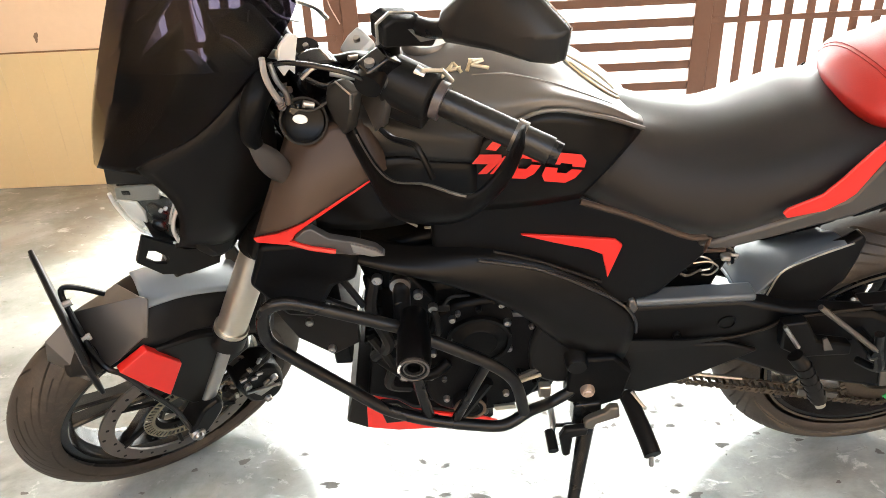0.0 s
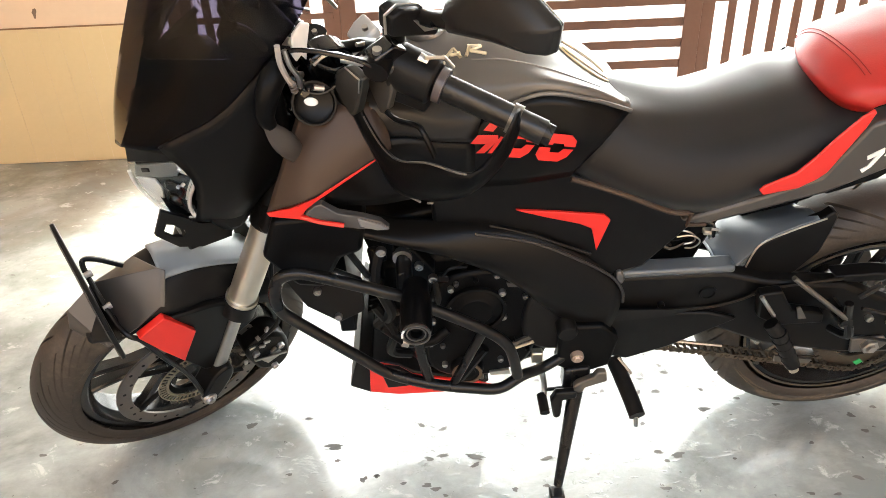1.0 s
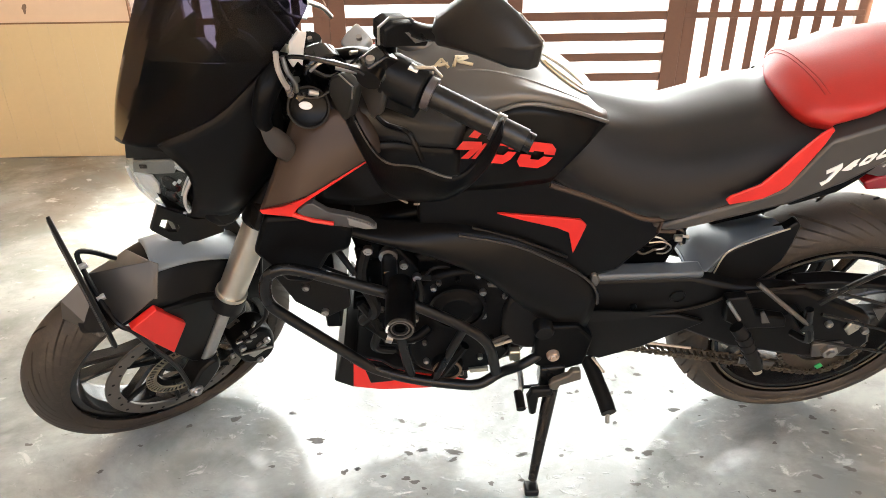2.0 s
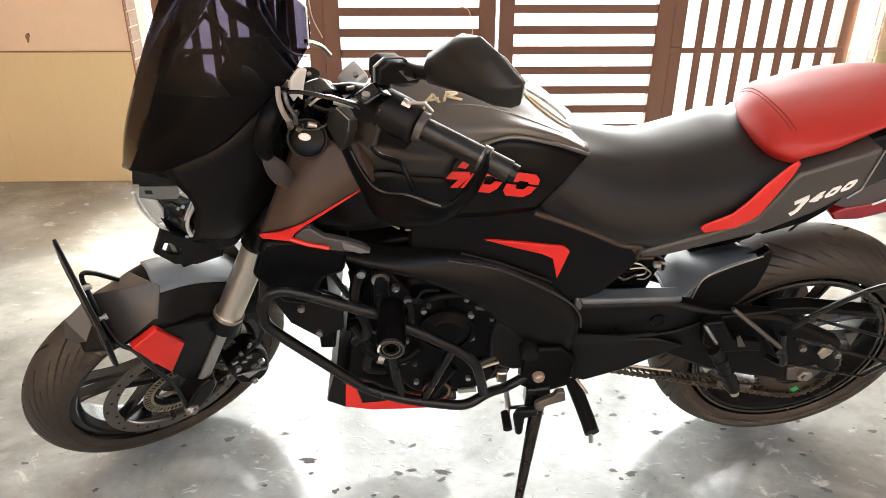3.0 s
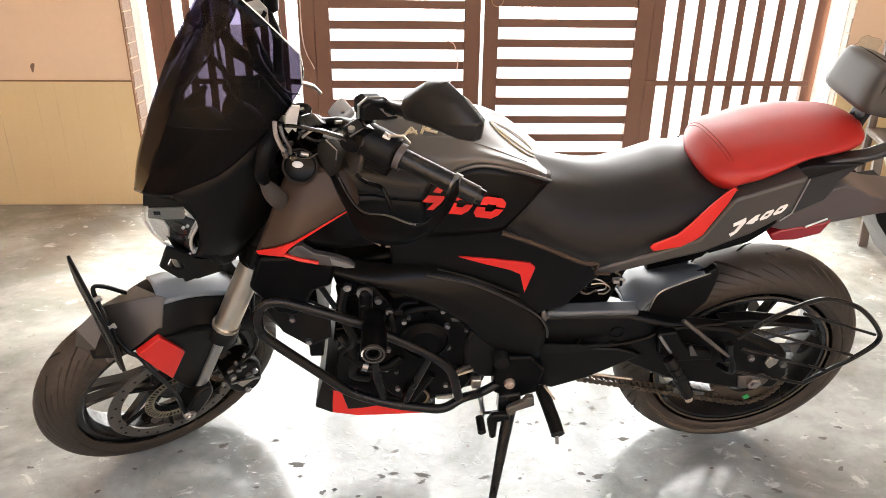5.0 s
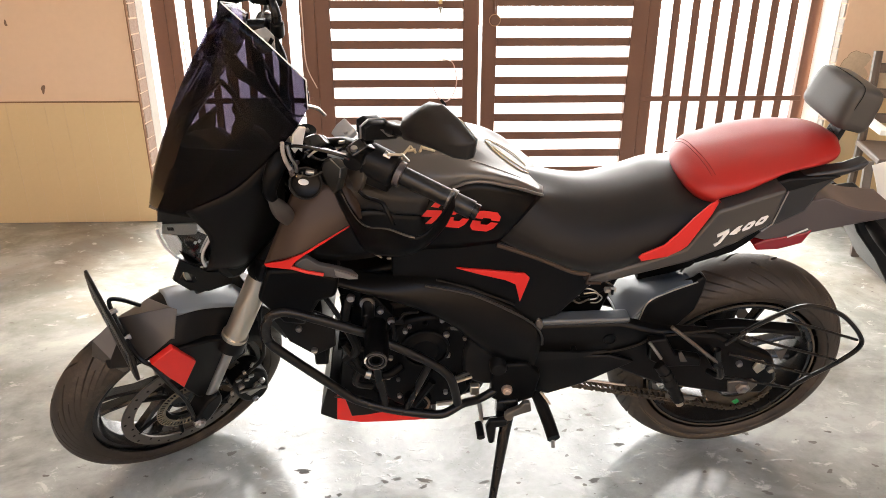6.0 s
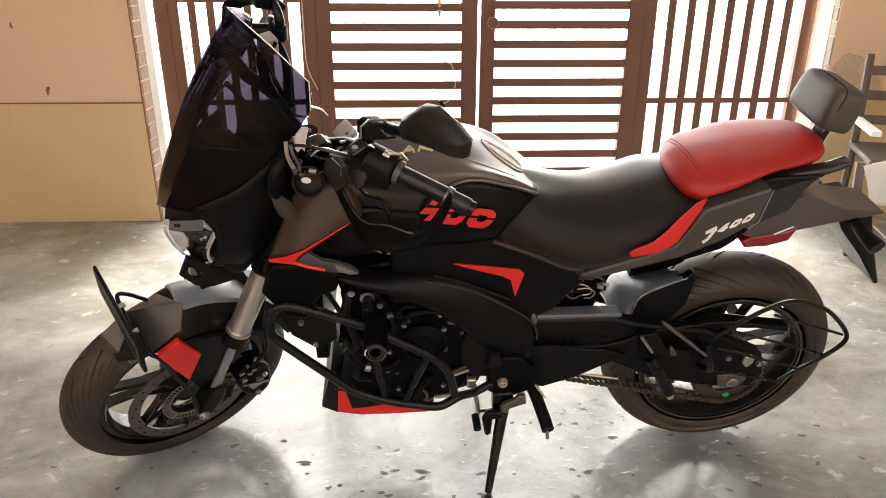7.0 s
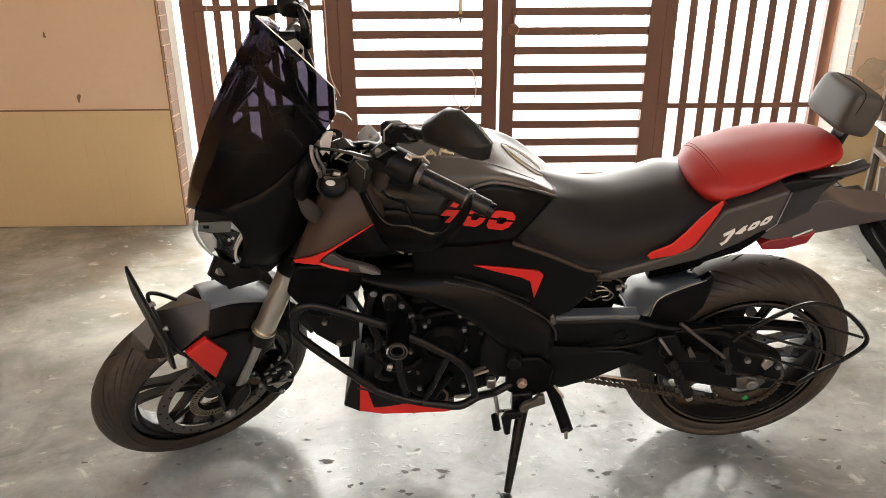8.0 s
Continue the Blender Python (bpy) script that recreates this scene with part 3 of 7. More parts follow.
def numeral(shape, x, z, width, height, shear, slope, y_of, mat, parent):
    """A square-cut numeral laid on a side panel."""
    def at(q):
        px = x + width * q[0] + shear * height * q[1]
        pz = z + height * q[1] + slope * width * q[0]
        return (px, y_of(px, pz), pz)
    bm = bmesh.new()
    if isinstance(shape, tuple):
        grid(bm, [[at(q) for q in loop] for loop in shape], True)
    else:
        bm.faces.new([bm.verts.new(at(q)) for q in shape])
        bmesh.ops.triangulate(bm, faces=bm.faces)
    for f in bm.faces:
        f.normal_update()
        if f.normal.y > 0:
            f.normal_flip()
    return part("numeral", bm, mat, parent, solid=0.0008, flat=True)


for shape, x, z, w in [(q, -0.812, 0.858, 0.044) for q in CUTFOUR] + [(q, -0.765, 0.848, 0.046) for q in CUTZERO] + [(q, -0.713, 0.838, 0.052) for q in CUTZERO]:
    numeral(shape, x, z, w, 0.044, 0.32, -0.16, lambda px, pz: panel_y(px, pz) - 0.0008, RED, knee_panel)
line = [tank_tree.ray_cast(Vector((x, y, 1.3)), Vector((0, 0, -1)))[0] for x, y in ((-0.80, -0.096), (-0.75, -0.100), (-0.69, -0.102), (-0.64, -0.097), (-0.60, -0.087))]
part("tank_crease", tube(line, 0.0016, 6, 20), TANK, tank)
for x0, x1, w0, w1 in ((-0.833, -0.816, 0.0, 1.0), (-0.816, -0.806, 1.0, 0.0), (-0.822, -0.806, 0.4, 0.4), (-0.798, -0.792, 0.0, 1.0), (-0.795, -0.775, 1.0, 0.9), (-0.775, -0.792, 0.9, 0.45), (-0.790, -0.768, 0.45, 0.0)):
    ends = [tank_tree.ray_cast(Vector((x - 0.008, -0.090 + 0.018 * w, 1.3)), Vector((0, 0, -1)))[0] + Vector((0, -0.0005, 0.0012)) for x, w in ((x0, w0), (x1, w1))]
    part("badge_stroke", tube(ends, 0.0028, 6), GOLD, tank)

SEAT_ROWS = [
    [(-0.650, -0.130, 0.780), (-0.552, -0.146, 0.733), (-0.445, -0.152, 0.699), (-0.358, -0.150, 0.716), (-0.270, -0.150, 0.766), (-0.206, -0.140, 0.858)],
    [(-0.625, -0.147, 0.822), (-0.536, -0.166, 0.770), (-0.438, -0.174, 0.742), (-0.354, -0.172, 0.760), (-0.272, -0.164, 0.802), (-0.200, -0.146, 0.866)],
    [(-0.588, -0.118, 0.862), (-0.515, -0.136, 0.816), (-0.428, -0.144, 0.800), (-0.35, -0.144, 0.814), (-0.272, -0.136, 0.842), (-0.194, -0.124, 0.869)],
    [(-0.572, -0.080, 0.874), (-0.5, -0.090, 0.843), (-0.42, -0.096, 0.830), (-0.34, -0.098, 0.842), (-0.28, -0.094, 0.858), (-0.190, -0.082, 0.872)],
    [(-0.590, -0.04, 0.878), (-0.49, -0.045, 0.852), (-0.41, -0.05, 0.844), (-0.335, -0.05, 0.857), (-0.28, -0.048, 0.870), (-0.187, -0.04, 0.880)]]
seat_shape = skin(SEAT_ROWS + [[(x + 0.005, 0, z + 0.003) for x, y, z in SEAT_ROWS[-1]]], 30, 18, True)
for v in seat_shape.verts:
    v.co.z -= (max(0.02, 0.16 + 0.55 * (-0.45 - v.co.x)) + 2.2 * max(0.0, v.co.x + 0.27)) * max(0.0, v.co.y)
part("rider_seat", seat_shape, SEAT, bike, "grey-black leatherette rider seat", solid=0.006)
PILLION_ROWS = [
    [(-0.184, -0.126, 0.862), (-0.191, -0.131, 0.870), (-0.172, -0.131, 0.877), (-0.136, -0.130, 0.888), (-0.058, -0.115, 0.916), (0.000, -0.100, 0.920), (0.040, -0.072, 0.917), (0.056, -0.03, 0.914)],
    [(-0.192, -0.138, 0.864), (-0.205, -0.146, 0.880), (-0.180, -0.147, 0.890), (-0.141, -0.145, 0.901), (-0.060, -0.130, 0.929), (0.000, -0.115, 0.932), (0.052, -0.086, 0.928), (0.070, -0.035, 0.918)],
    [(-0.224, -0.116, 0.860), (-0.241, -0.122, 0.884), (-0.216, -0.130, 0.905), (-0.166, -0.136, 0.912), (-0.070, -0.128, 0.934), (0.000, -0.116, 0.944), (0.062, -0.086, 0.946), (0.088, -0.036, 0.938)],
    [(-0.241, -0.066, 0.860), (-0.255, -0.068, 0.891), (-0.230, -0.074, 0.918), (-0.181, -0.080, 0.926), (-0.080, -0.082, 0.943), (0.000, -0.078, 0.955), (0.060, -0.056, 0.960), (0.090, -0.024, 0.950)]]
pillion_shape = skin(PILLION_ROWS + [[(x - 0.002, 0, z + 0.0035) for x, y, z in PILLION_ROWS[-1]]], 34, 18, True)
for v in pillion_shape.verts:
    v.co.z -= 0.08 * max(0.0, v.co.y)
    if v.co.y > 0 and v.co.x < -0.1:
        v.co.x += 0.35 * v.co.y * min(1, (-0.1 - v.co.x) / 0.1)
pillion_tree = BVHTree.FromBMesh(pillion_shape)
pillion = part("pillion_seat", pillion_shape, REDSEAT, bike, "red leatherette pillion seat with a stitched seam", solid=0.006)
for d in (0.0, 0.008):
    line = []
    for i in range(15):
        y = 0.10 - 0.212 * i / 14
        hit = pillion_tree.ray_cast(Vector((-0.222 + d - 0.10 * min(0.0, y), y, 1.3)), Vector((0, 0, -1)))[0]
        if hit:
            line.append(hit + Vector((0, 0, 0.0004)))
    part("seam", tube(line, 0.0011, 6), material("dark_red_thread", (0.28, 0.012, 0.01), 0.6), pillion)
pair("seat_base", lambda: plate([(-0.205, 0.866), (-0.13, 0.884), (-0.05, 0.910), (0.03, 0.914), (0.06, 0.912), (0.0, 0.893), (-0.12, 0.852), (-0.19, 0.842)], -0.126, -0.05), PLASTIC, bevel=0.004)
TAIL = [(-0.46, 0.69), (-0.33, 0.735), (-0.25, 0.765), (-0.203, 0.858), (-0.07, 0.906), (-0.08, 0.825), (-0.149, 0.775), (-0.235, 0.732), (-0.42, 0.68)]
tail_panel = pair("tail_panel", lambda: plate(TAIL, -0.162, -0.10), GREY, bike, "matte charcoal tail panel", right=(0, -0.02, -0.05), bevel=0.006)
pair("tail_edge", lambda: tube([(-0.070, -0.1635, 0.904), (-0.081, -0.1635, 0.826), (-0.10, -0.1635, 0.808)], 0.0015, 6), STEEL, tail_panel)
for shape, x, z in ((FOUR, -0.168, 0.797), (ZERO, -0.144, 0.808), (ZERO, -0.120, 0.820)):
    numeral(shape, x, z, 0.020, 0.021, 0.35, 0.42, lambda px, pz: -0.1634, WHITE, tail_panel)
part("badge_stroke", plate([(-0.192, 0.803), (-0.170, 0.817), (-0.168, 0.808), (-0.180, 0.782), (-0.190, 0.772), (-0.195, 0.778), (-0.186, 0.784), (-0.178, 0.803), (-0.190, 0.796)], -0.1638, -0.1620), WHITE, tail_panel)
pair("red_trim", lambda: plate([(-0.360, 0.767), (-0.354, 0.775), (-0.311, 0.796), (-0.285, 0.821), (-0.258, 0.853), (-0.230, 0.880), (-0.214, 0.889), (-0.210, 0.883), (-0.218, 0.858), (-0.240, 0.817), (-0.256, 0.787), (-0.270, 0.777), (-0.298, 0.766), (-0.352, 0.758)], -0.189, -0.184, bulge=lambda x, z: 0.20 * max(0.0, x + 0.31)), RED, right=(0, -0.02, -0.07), bevel=0.0015)
side_panel = pair("side_panel", lambda: plate([(-0.87, 0.782), (-0.65, 0.786), (-0.444, 0.690), (-0.425, 0.672), (-0.500, 0.575), (-0.56, 0.555), (-0.66, 0.60), (-0.76, 0.66), (-0.87, 0.69)], -0.142, -0.09), BLACK, bike, "matte black side panel", bevel=0.006)
pair("panel_rail", lambda: tube([(-0.653, -0.176, 0.800), (-0.60, -0.180, 0.781), (-0.556, -0.182, 0.762), (-0.493, -0.184, 0.732), (-0.462, -0.184, 0.727)], 0.0048, 8, 24), SHROUD, side_panel)
pair("rail_end", lambda: tube([(-0.466, -0.184, 0.728), (-0.456, -0.184, 0.726), (-0.459, -0.184, 0.702), (-0.428, -0.182, 0.699)], 0.0036, 8), SHROUD, side_panel)
pair("red_flash", lambda: plate([(-0.733, 0.722), (-0.66, 0.713), (-0.585, 0.702), (-0.573, 0.69), (-0.59, 0.624), (-0.603, 0.674), (-0.625, 0.686), (-0.68, 0.703)], -0.1475, -0.141), RED, side_panel, bevel=0.001)
pair("panel_seam", lambda: tube([(-0.775, -0.146, 0.692), (-0.70, -0.149, 0.668), (-0.60, -0.149, 0.618)], 0.0030, 6), PLASTIC, side_panel)


def beam():
    return skin([
        [(-1.08, -0.13, 0.775), (-0.935, -0.135, 0.715), (-0.80, -0.135, 0.700), (-0.70, -0.132, 0.672), (-0.61, -0.128, 0.616), (-0.545, -0.125, 0.555)],
        [(-1.08, -0.155, 0.755), (-0.935, -0.160, 0.705), (-0.80, -0.160, 0.690), (-0.70, -0.157, 0.660), (-0.61, -0.150, 0.602), (-0.537, -0.145, 0.535)],
        [(-1.07, -0.165, 0.738), (-0.94, -0.176, 0.694), (-0.81, -0.180, 0.660), (-0.72, -0.178, 0.618), (-0.64, -0.170, 0.555), (-0.535, -0.160, 0.50)],
        [(-1.06, -0.155, 0.722), (-0.95, -0.166, 0.684), (-0.83, -0.172, 0.640), (-0.74, -0.172, 0.584), (-0.65, -0.168, 0.50), (-0.545, -0.162, 0.445)],
        [(-1.06, -0.12, 0.712), (-0.95, -0.13, 0.675), (-0.83, -0.13, 0.620), (-0.74, -0.13, 0.555), (-0.64, -0.14, 0.44), (-0.555, -0.15, 0.40)]], 30, 18)


pair("frame_beam", beam, BLACK, bike, "matte black perimeter frame beam", solid=0.01)


part("beam_edge", tube([(-0.80, -0.1635, 0.690), (-0.70, -0.1605, 0.660), (-0.61, -0.154, 0.604), (-0.555, -0.150, 0.560), (-0.533, -0.151, 0.525), (-0.530, -0.155, 0.50)], 0.0030, 8, 30), material("lighter_black_edge", (0.018, 0.017, 0.016), 0.35), bike, "satin beam edge, lighter than the beam")


def shroud_shape():
    return skin([
        [(-1.118, -0.205, 0.790), (-1.09, -0.19, 0.85), (-1.05, -0.155, 0.935)],
        [(-1.075, -0.228, 0.813), (-1.045, -0.205, 0.878), (-1.005, -0.165, 0.942)],
        [(-1.032, -0.232, 0.832), (-1.00, -0.208, 0.888), (-0.965, -0.165, 0.945)],
        [(-0.921, -0.195, 0.885), (-0.925, -0.185, 0.91), (-0.948, -0.16, 0.942)]], 12, 14)


pair("shroud", shroud_shape, SHROUD, bike, "matte dark bronze tank shroud", solid=0.006, right=(0, -0.03, -0.06))
COVER = [
    [(-1.05, -0.10, 0.960), (-0.98, -0.11, 0.965), (-0.90, -0.115, 0.955), (-0.83, -0.12, 0.935), (-0.79, -0.135, 0.912)],
    [(-1.05, -0.15, 0.937), (-0.97, -0.16, 0.943), (-0.90, -0.165, 0.932), (-0.85, -0.165, 0.915), (-0.79, -0.16, 0.905)],
    [(-1.03, -0.17, 0.890), (-0.96, -0.178, 0.893), (-0.90, -0.177, 0.893), (-0.86, -0.174, 0.880), (-0.80, -0.168, 0.870)],
    [(-1.03, -0.18, 0.85), (-0.96, -0.19, 0.86), (-0.90, -0.185, 0.87), (-0.86, -0.178, 0.86), (-0.80, -0.172, 0.85)],
    [(-1.03, -0.19, 0.79), (-0.96, -0.195, 0.785), (-0.90, -0.185, 0.785), (-0.86, -0.175, 0.785), (-0.80, -0.168, 0.785)]]
shroud_cover = pair("shroud_cover", lambda: skin(COVER[:3], 16, 10), material("dark_charcoal_cover_paint", (0.0125, 0.0112, 0.0100), 0.44, metal=0.2, vary=0.1, fine=700, bump=0.05, dist=0.0003), bike, "dark charcoal shroud cover", right=(0, -0.03, -0.075), solid=0.004)
pair("cover_skirt", lambda: skin([[(x, y + 0.0005, z - 0.001) for x, y, z in COVER[2]]] + COVER[3:], 16, 10), BLACK, shroud_cover, "matte black lower edge", right=(0, -0.03, -0.075), solid=0.004)


def WING(x, z):
    """How far out the lower edge of the shroud stands."""
    k = [(-1.14, -0.200), (-1.118, -0.208), (-1.075, -0.232), (-1.032, -0.236), (-0.975, -0.216), (-0.90, -0.190)]
    for (a, ya), (b, yb) in zip(k, k[1:]):
        if x <= b:
            return ya + (yb - ya) * (x - a) / (b - a)
    return k[-1][1]



pair("red_tip", lambda: plate([(-1.116, 0.796), (-1.075, 0.817), (-1.036, 0.835), (-0.929, 0.8845), (-0.929, 0.8825), (-1.034, 0.831), (-1.050, 0.817), (-1.056, 0.808), (-1.040, 0.797), (-1.112, 0.790)], -0.005, -0.002, bulge=WING), RED, bike, "red shroud edging", bevel=0.0008)
winglet = pair("winglet", lambda: plate([(-1.052, 0.812), (-1.036, 0.827), (-1.026, 0.829), (-1.005, 0.812), (-0.97, 0.796), (-0.946, 0.781), (-0.936, 0.768), (-0.948, 0.768), (-0.978, 0.776), (-0.998, 0.786), (-1.036, 0.802)], -0.245, -0.232, bulge=lambda x, z: 0.25 * max(0, x + 1.0)), material("grey_winglet", (0.05, 0.047, 0.045), 0.36, vary=0.1, bump=0.05), bike, "light grey winglet under the shroud", bevel=0.0015)
pair("winglet_tip", lambda: plate([(-0.978, 0.7975), (-0.946, 0.7765), (-0.934, 0.765), (-0.952, 0.768), (-0.976, 0.782)], -0.2475, -0.232, bulge=lambda x, z: 0.25 * max(0, x + 1.0)), material("pale_grey_winglet_tip", (0.15, 0.147, 0.143), 0.36, vary=0.1, bump=0.05), winglet, "pale grey tip", bevel=0.0012)
pair("red_stripe", lambda: tube([(-1.058, -0.2465, 0.810), (-1.030, -0.2475, 0.799), (-0.998, -0.2475, 0.791)], 0.0036, 6), RED, winglet)
pair("intake", lambda: plate([(-1.115, 0.772), (-1.03, 0.775), (-0.975, 0.745), (-0.985, 0.700), (-1.02, 0.688), (-1.055, 0.625), (-1.10, 0.632), (-1.145, 0.70)], -0.205, -0.13), ENGINE, bike, "black plastic radiator cowl", bevel=0.008)
part("radiator", box(-1.055, -1.025, -0.150, 0.165, 0.455, 0.70), ENGINE, bike, "black finned radiator", bevel=0.004)
pair("radiator_guard", lambda: plate([(-1.13, 0.645), (-1.06, 0.660), (-0.995, 0.620), (-0.998, 0.548), (-1.045, 0.522), (-1.097, 0.566)], -0.188, -0.176), PLASTIC, bevel=0.003)
for x, z in ((-1.072, 0.605), (-1.045, 0.541)):
    bolt(x, -0.190, z, 0.007)
part("strut", tube([(-1.026, -0.185, 0.722), (-0.985, -0.178, 0.622)], 0.006, 8), TUBE, bike)

# engine
engine = part("engine", plate([(-0.975, 0.60), (-0.985, 0.46), (-0.95, 0.36), (-0.90, 0.30), (-0.78, 0.275), (-0.66, 0.32), (-0.62, 0.45), (-0.66, 0.56), (-0.8, 0.62)], -0.125, 0.125), ENGINE, bike, "black painted engine with finned cylinder", bevel=0.015)
part("cylinder_head", turned(box(-0.075, 0.075, -0.115, 0.115, -0.09, 0.10), Matrix.Translation((-0.905, 0, 0.60)) @ Matrix.Rotation(radians(-14), 4, "Y")), ENGINE, engine, bevel=0.012)
for i in range(6):
    part("fin", turned(box(-0.085, 0.085, -0.125, 0.125, -0.0025, 0.0025), Matrix.Translation((-0.92 + 0.004 * i, 0, 0.50 + 0.016 * i)) @ Matrix.Rotation(radians(-14), 4, "Y")), ENGINE, engine)
part("stator_cover", lathe([(0.0, -0.162), (0.030, -0.162), (0.034, -0.158), (0.046, -0.156), (0.052, -0.150), (0.055, -0.120)], (-0.800, 0, 0.500), 40), ENGINE, engine)
part("cover_lip", ring(0.050, 0.056, -0.158, -0.150, (-0.800, 0, 0.500), 40), BLACK, engine)
part("case_cover", plate([(-0.90, 0.47), (-0.87, 0.56), (-0.78, 0.59), (-0.70, 0.56), (-0.68, 0.46), (-0.70, 0.34), (-0.80, 0.295), (-0.89, 0.33)], -0.147, -0.12, 40), ENGINE, engine, bevel=0.008)
part("sprocket_cover", plate([(-0.70, 0.52), (-0.62, 0.52), (-0.575, 0.46), (-0.585, 0.40), (-0.66, 0.38), (-0.71, 0.42)], -0.158, -0.12, 30), PLASTIC, engine, bevel=0.008)
part("oil_cap", lathe([(0.0, -0.150), (0.016, -0.150), (0.018, -0.152), (0.027, -0.152), (0.030, -0.148), (0.034, -0.14), (0.034, -0.12)], (-0.820, -0.012, 0.329), 36), ENGINE, engine)
part("cap_ring", ring(0.0245, 0.030, -0.166, -0.162, (-0.820, 0, 0.329), 40), material("worn_bronze_ring", (0.22, 0.15, 0.1), 0.4, metal=0.8), engine)
part("case_rib", tube([(-0.785, -0.165, 0.405), (-0.838, -0.170, 0.318)], 0.010, 8), ENGINE, engine)
for x, z, r in ((-0.845, 0.553, 0.006), (-0.752, 0.538, 0.007), (-0.749, 0.475, 0.007), (-0.762, 0.582, 0.006), (-0.847, 0.504, 0.006), (-0.881, 0.471, 0.006), (-0.80, 0.572, 0.005), (-0.888, 0.41, 0.006), (-0.863, 0.345, 0.006), (-0.752, 0.352, 0.006), (-0.70, 0.38, 0.005), (-0.73, 0.41, 0.005), (-0.682, 0.49, 0.005), (-0.785, 0.427, 0.005)):
    bolt(x, -0.150, z, r, STEEL if r > 0.0055 else ENGINE, engine)
part("mount_ring", ring(0.0095, 0.0165, -0.172, -0.160, (-0.924, 0, 0.652), 28), STEEL, bike, "bare steel engine mount collar")
for x, z, r in ((-0.958, 0.671, 0.009), (-0.897, 0.634, 0.008), (-0.875, 0.603, 0.008)):
    bolt(x, -0.172, z, r)
part("engine_bracket", plate([(-0.94, 0.665), (-0.905, 0.665), (-0.87, 0.61), (-0.885, 0.545), (-0.925, 0.545), (-0.935, 0.60)], -0.165, -0.13), ENGINE, bike, bevel=0.004)
part("hose", tube([(-0.965, -0.15, 0.655), (-0.975, -0.165, 0.60), (-0.955, -0.165, 0.52), (-0.985, -0.14, 0.46)], 0.011, 8, 20), PLASTIC, bike)
part("hose", tube([(-0.985, -0.15, 0.52), (-0.955, -0.16, 0.46), (-0.965, -0.155, 0.40), (-0.93, -0.14, 0.37)], 0.009, 8, 20), PLASTIC, bike)
part("cable", tube([(-0.873, -0.176, 0.60), (-0.868, -0.185, 0.565), (-0.878, -0.17, 0.53)], 0.006, 8, 14), PLASTIC, bike)

part("coolant_pipe", tube([(-0.855, -0.150, 0.445), (-0.885, -0.162, 0.43), (-0.93, -0.165, 0.435), (-0.975, -0.155, 0.47)], 0.010, 10, 20), ENGINE, bike)
part("hose_clip", tube([(-0.928, -0.165, 0.434), (-0.940, -0.164, 0.438)], 0.0118, 12), STEEL, bike)
part("dip_bracket", plate([(-0.745, 0.562), (-0.70, 0.556), (-0.698, 0.548), (-0.742, 0.552)], -0.152, -0.148), DISC, engine)
part("dip_bracket", plate([(-0.735, 0.405), (-0.700, 0.425), (-0.695, 0.418), (-0.732, 0.396)], -0.160, -0.154), DISC, engine)
part("sensor_plug", box(-0.868, -0.848, -0.158, -0.145, 0.578, 0.592), PLASTIC, engine, bevel=0.002)
part("sensor_wire", tube([(-0.858, -0.155, 0.590), (-0.845, -0.160, 0.612), (-0.815, -0.155, 0.610)], 0.003, 6, 12), PLASTIC, engine)
part("drain_gap", plate([(-0.775, 0.318), (-0.735, 0.322), (-0.733, 0.310), (-0.772, 0.308)], -0.1555, -0.1500), SILVER, engine)
for x, z in ((-0.945, 0.50), (-0.952, 0.455), (-0.918, 0.43), (-0.865, 0.40), (-0.79, 0.30), (-0.725, 0.33), (-0.672, 0.45), (-0.71, 0.525), (-0.835, 0.565), (-0.66, 0.405)):
    bolt(x, -0.149, z, 0.0048, DISC, engine)
part("spark_cap", tube([(-0.925, -0.118, 0.60), (-0.928, -0.140, 0.602)], 0.012, 12), PLASTIC, engine)
part("rect_plate", plate([(-0.985, 0.655), (-0.955, 0.66), (-0.952, 0.628), (-0.982, 0.622)], -0.150, -0.140), ENGINE, engine, bevel=0.003)

# belly pan
PAN = [(-1.014, 0.348), (-0.957, 0.326), (-0.93, 0.300), (-0.873, 0.284), (-0.80, 0.266), (-0.765, 0.250), (-0.795, 0.242), (-0.880, 0.240), (-0.962, 0.240), (-1.022, 0.254)]
belly = part("belly_pan", plate([(x * 0.97 - 0.028, z * 0.94 + 0.019) for x, z in PAN], -0.131, 0.120), PLASTIC, bike, "red and black belly pan", bevel=0.006)
pair("pan_side", lambda: plate(PAN, -0.139, -0.131), RED, belly, "red side of the pan", bevel=0.002)
part("pan_flap", plate([(-1.030, 0.385), (-1.062, 0.272), (-1.020, 0.246), (-1.010, 0.35)], -0.136, 0.130), PLASTIC, belly, bevel=0.004)
pair("pan_insert", lambda: plate([(-0.998, 0.340), (-0.984, 0.268), (-0.945, 0.271), (-0.880, 0.283), (-0.929, 0.302), (-0.956, 0.330)], -0.1425, -0.135), PLASTIC, belly, bevel=0.002)
part("pan_cord", tube([(-1.02, -0.146, 0.345), (-0.985, -0.147, 0.336), (-0.955, -0.147, 0.332), (-0.935, -0.147, 0.304), (-0.90, -0.146, 0.285)], 0.0025, 6, 24), TUBE, belly)

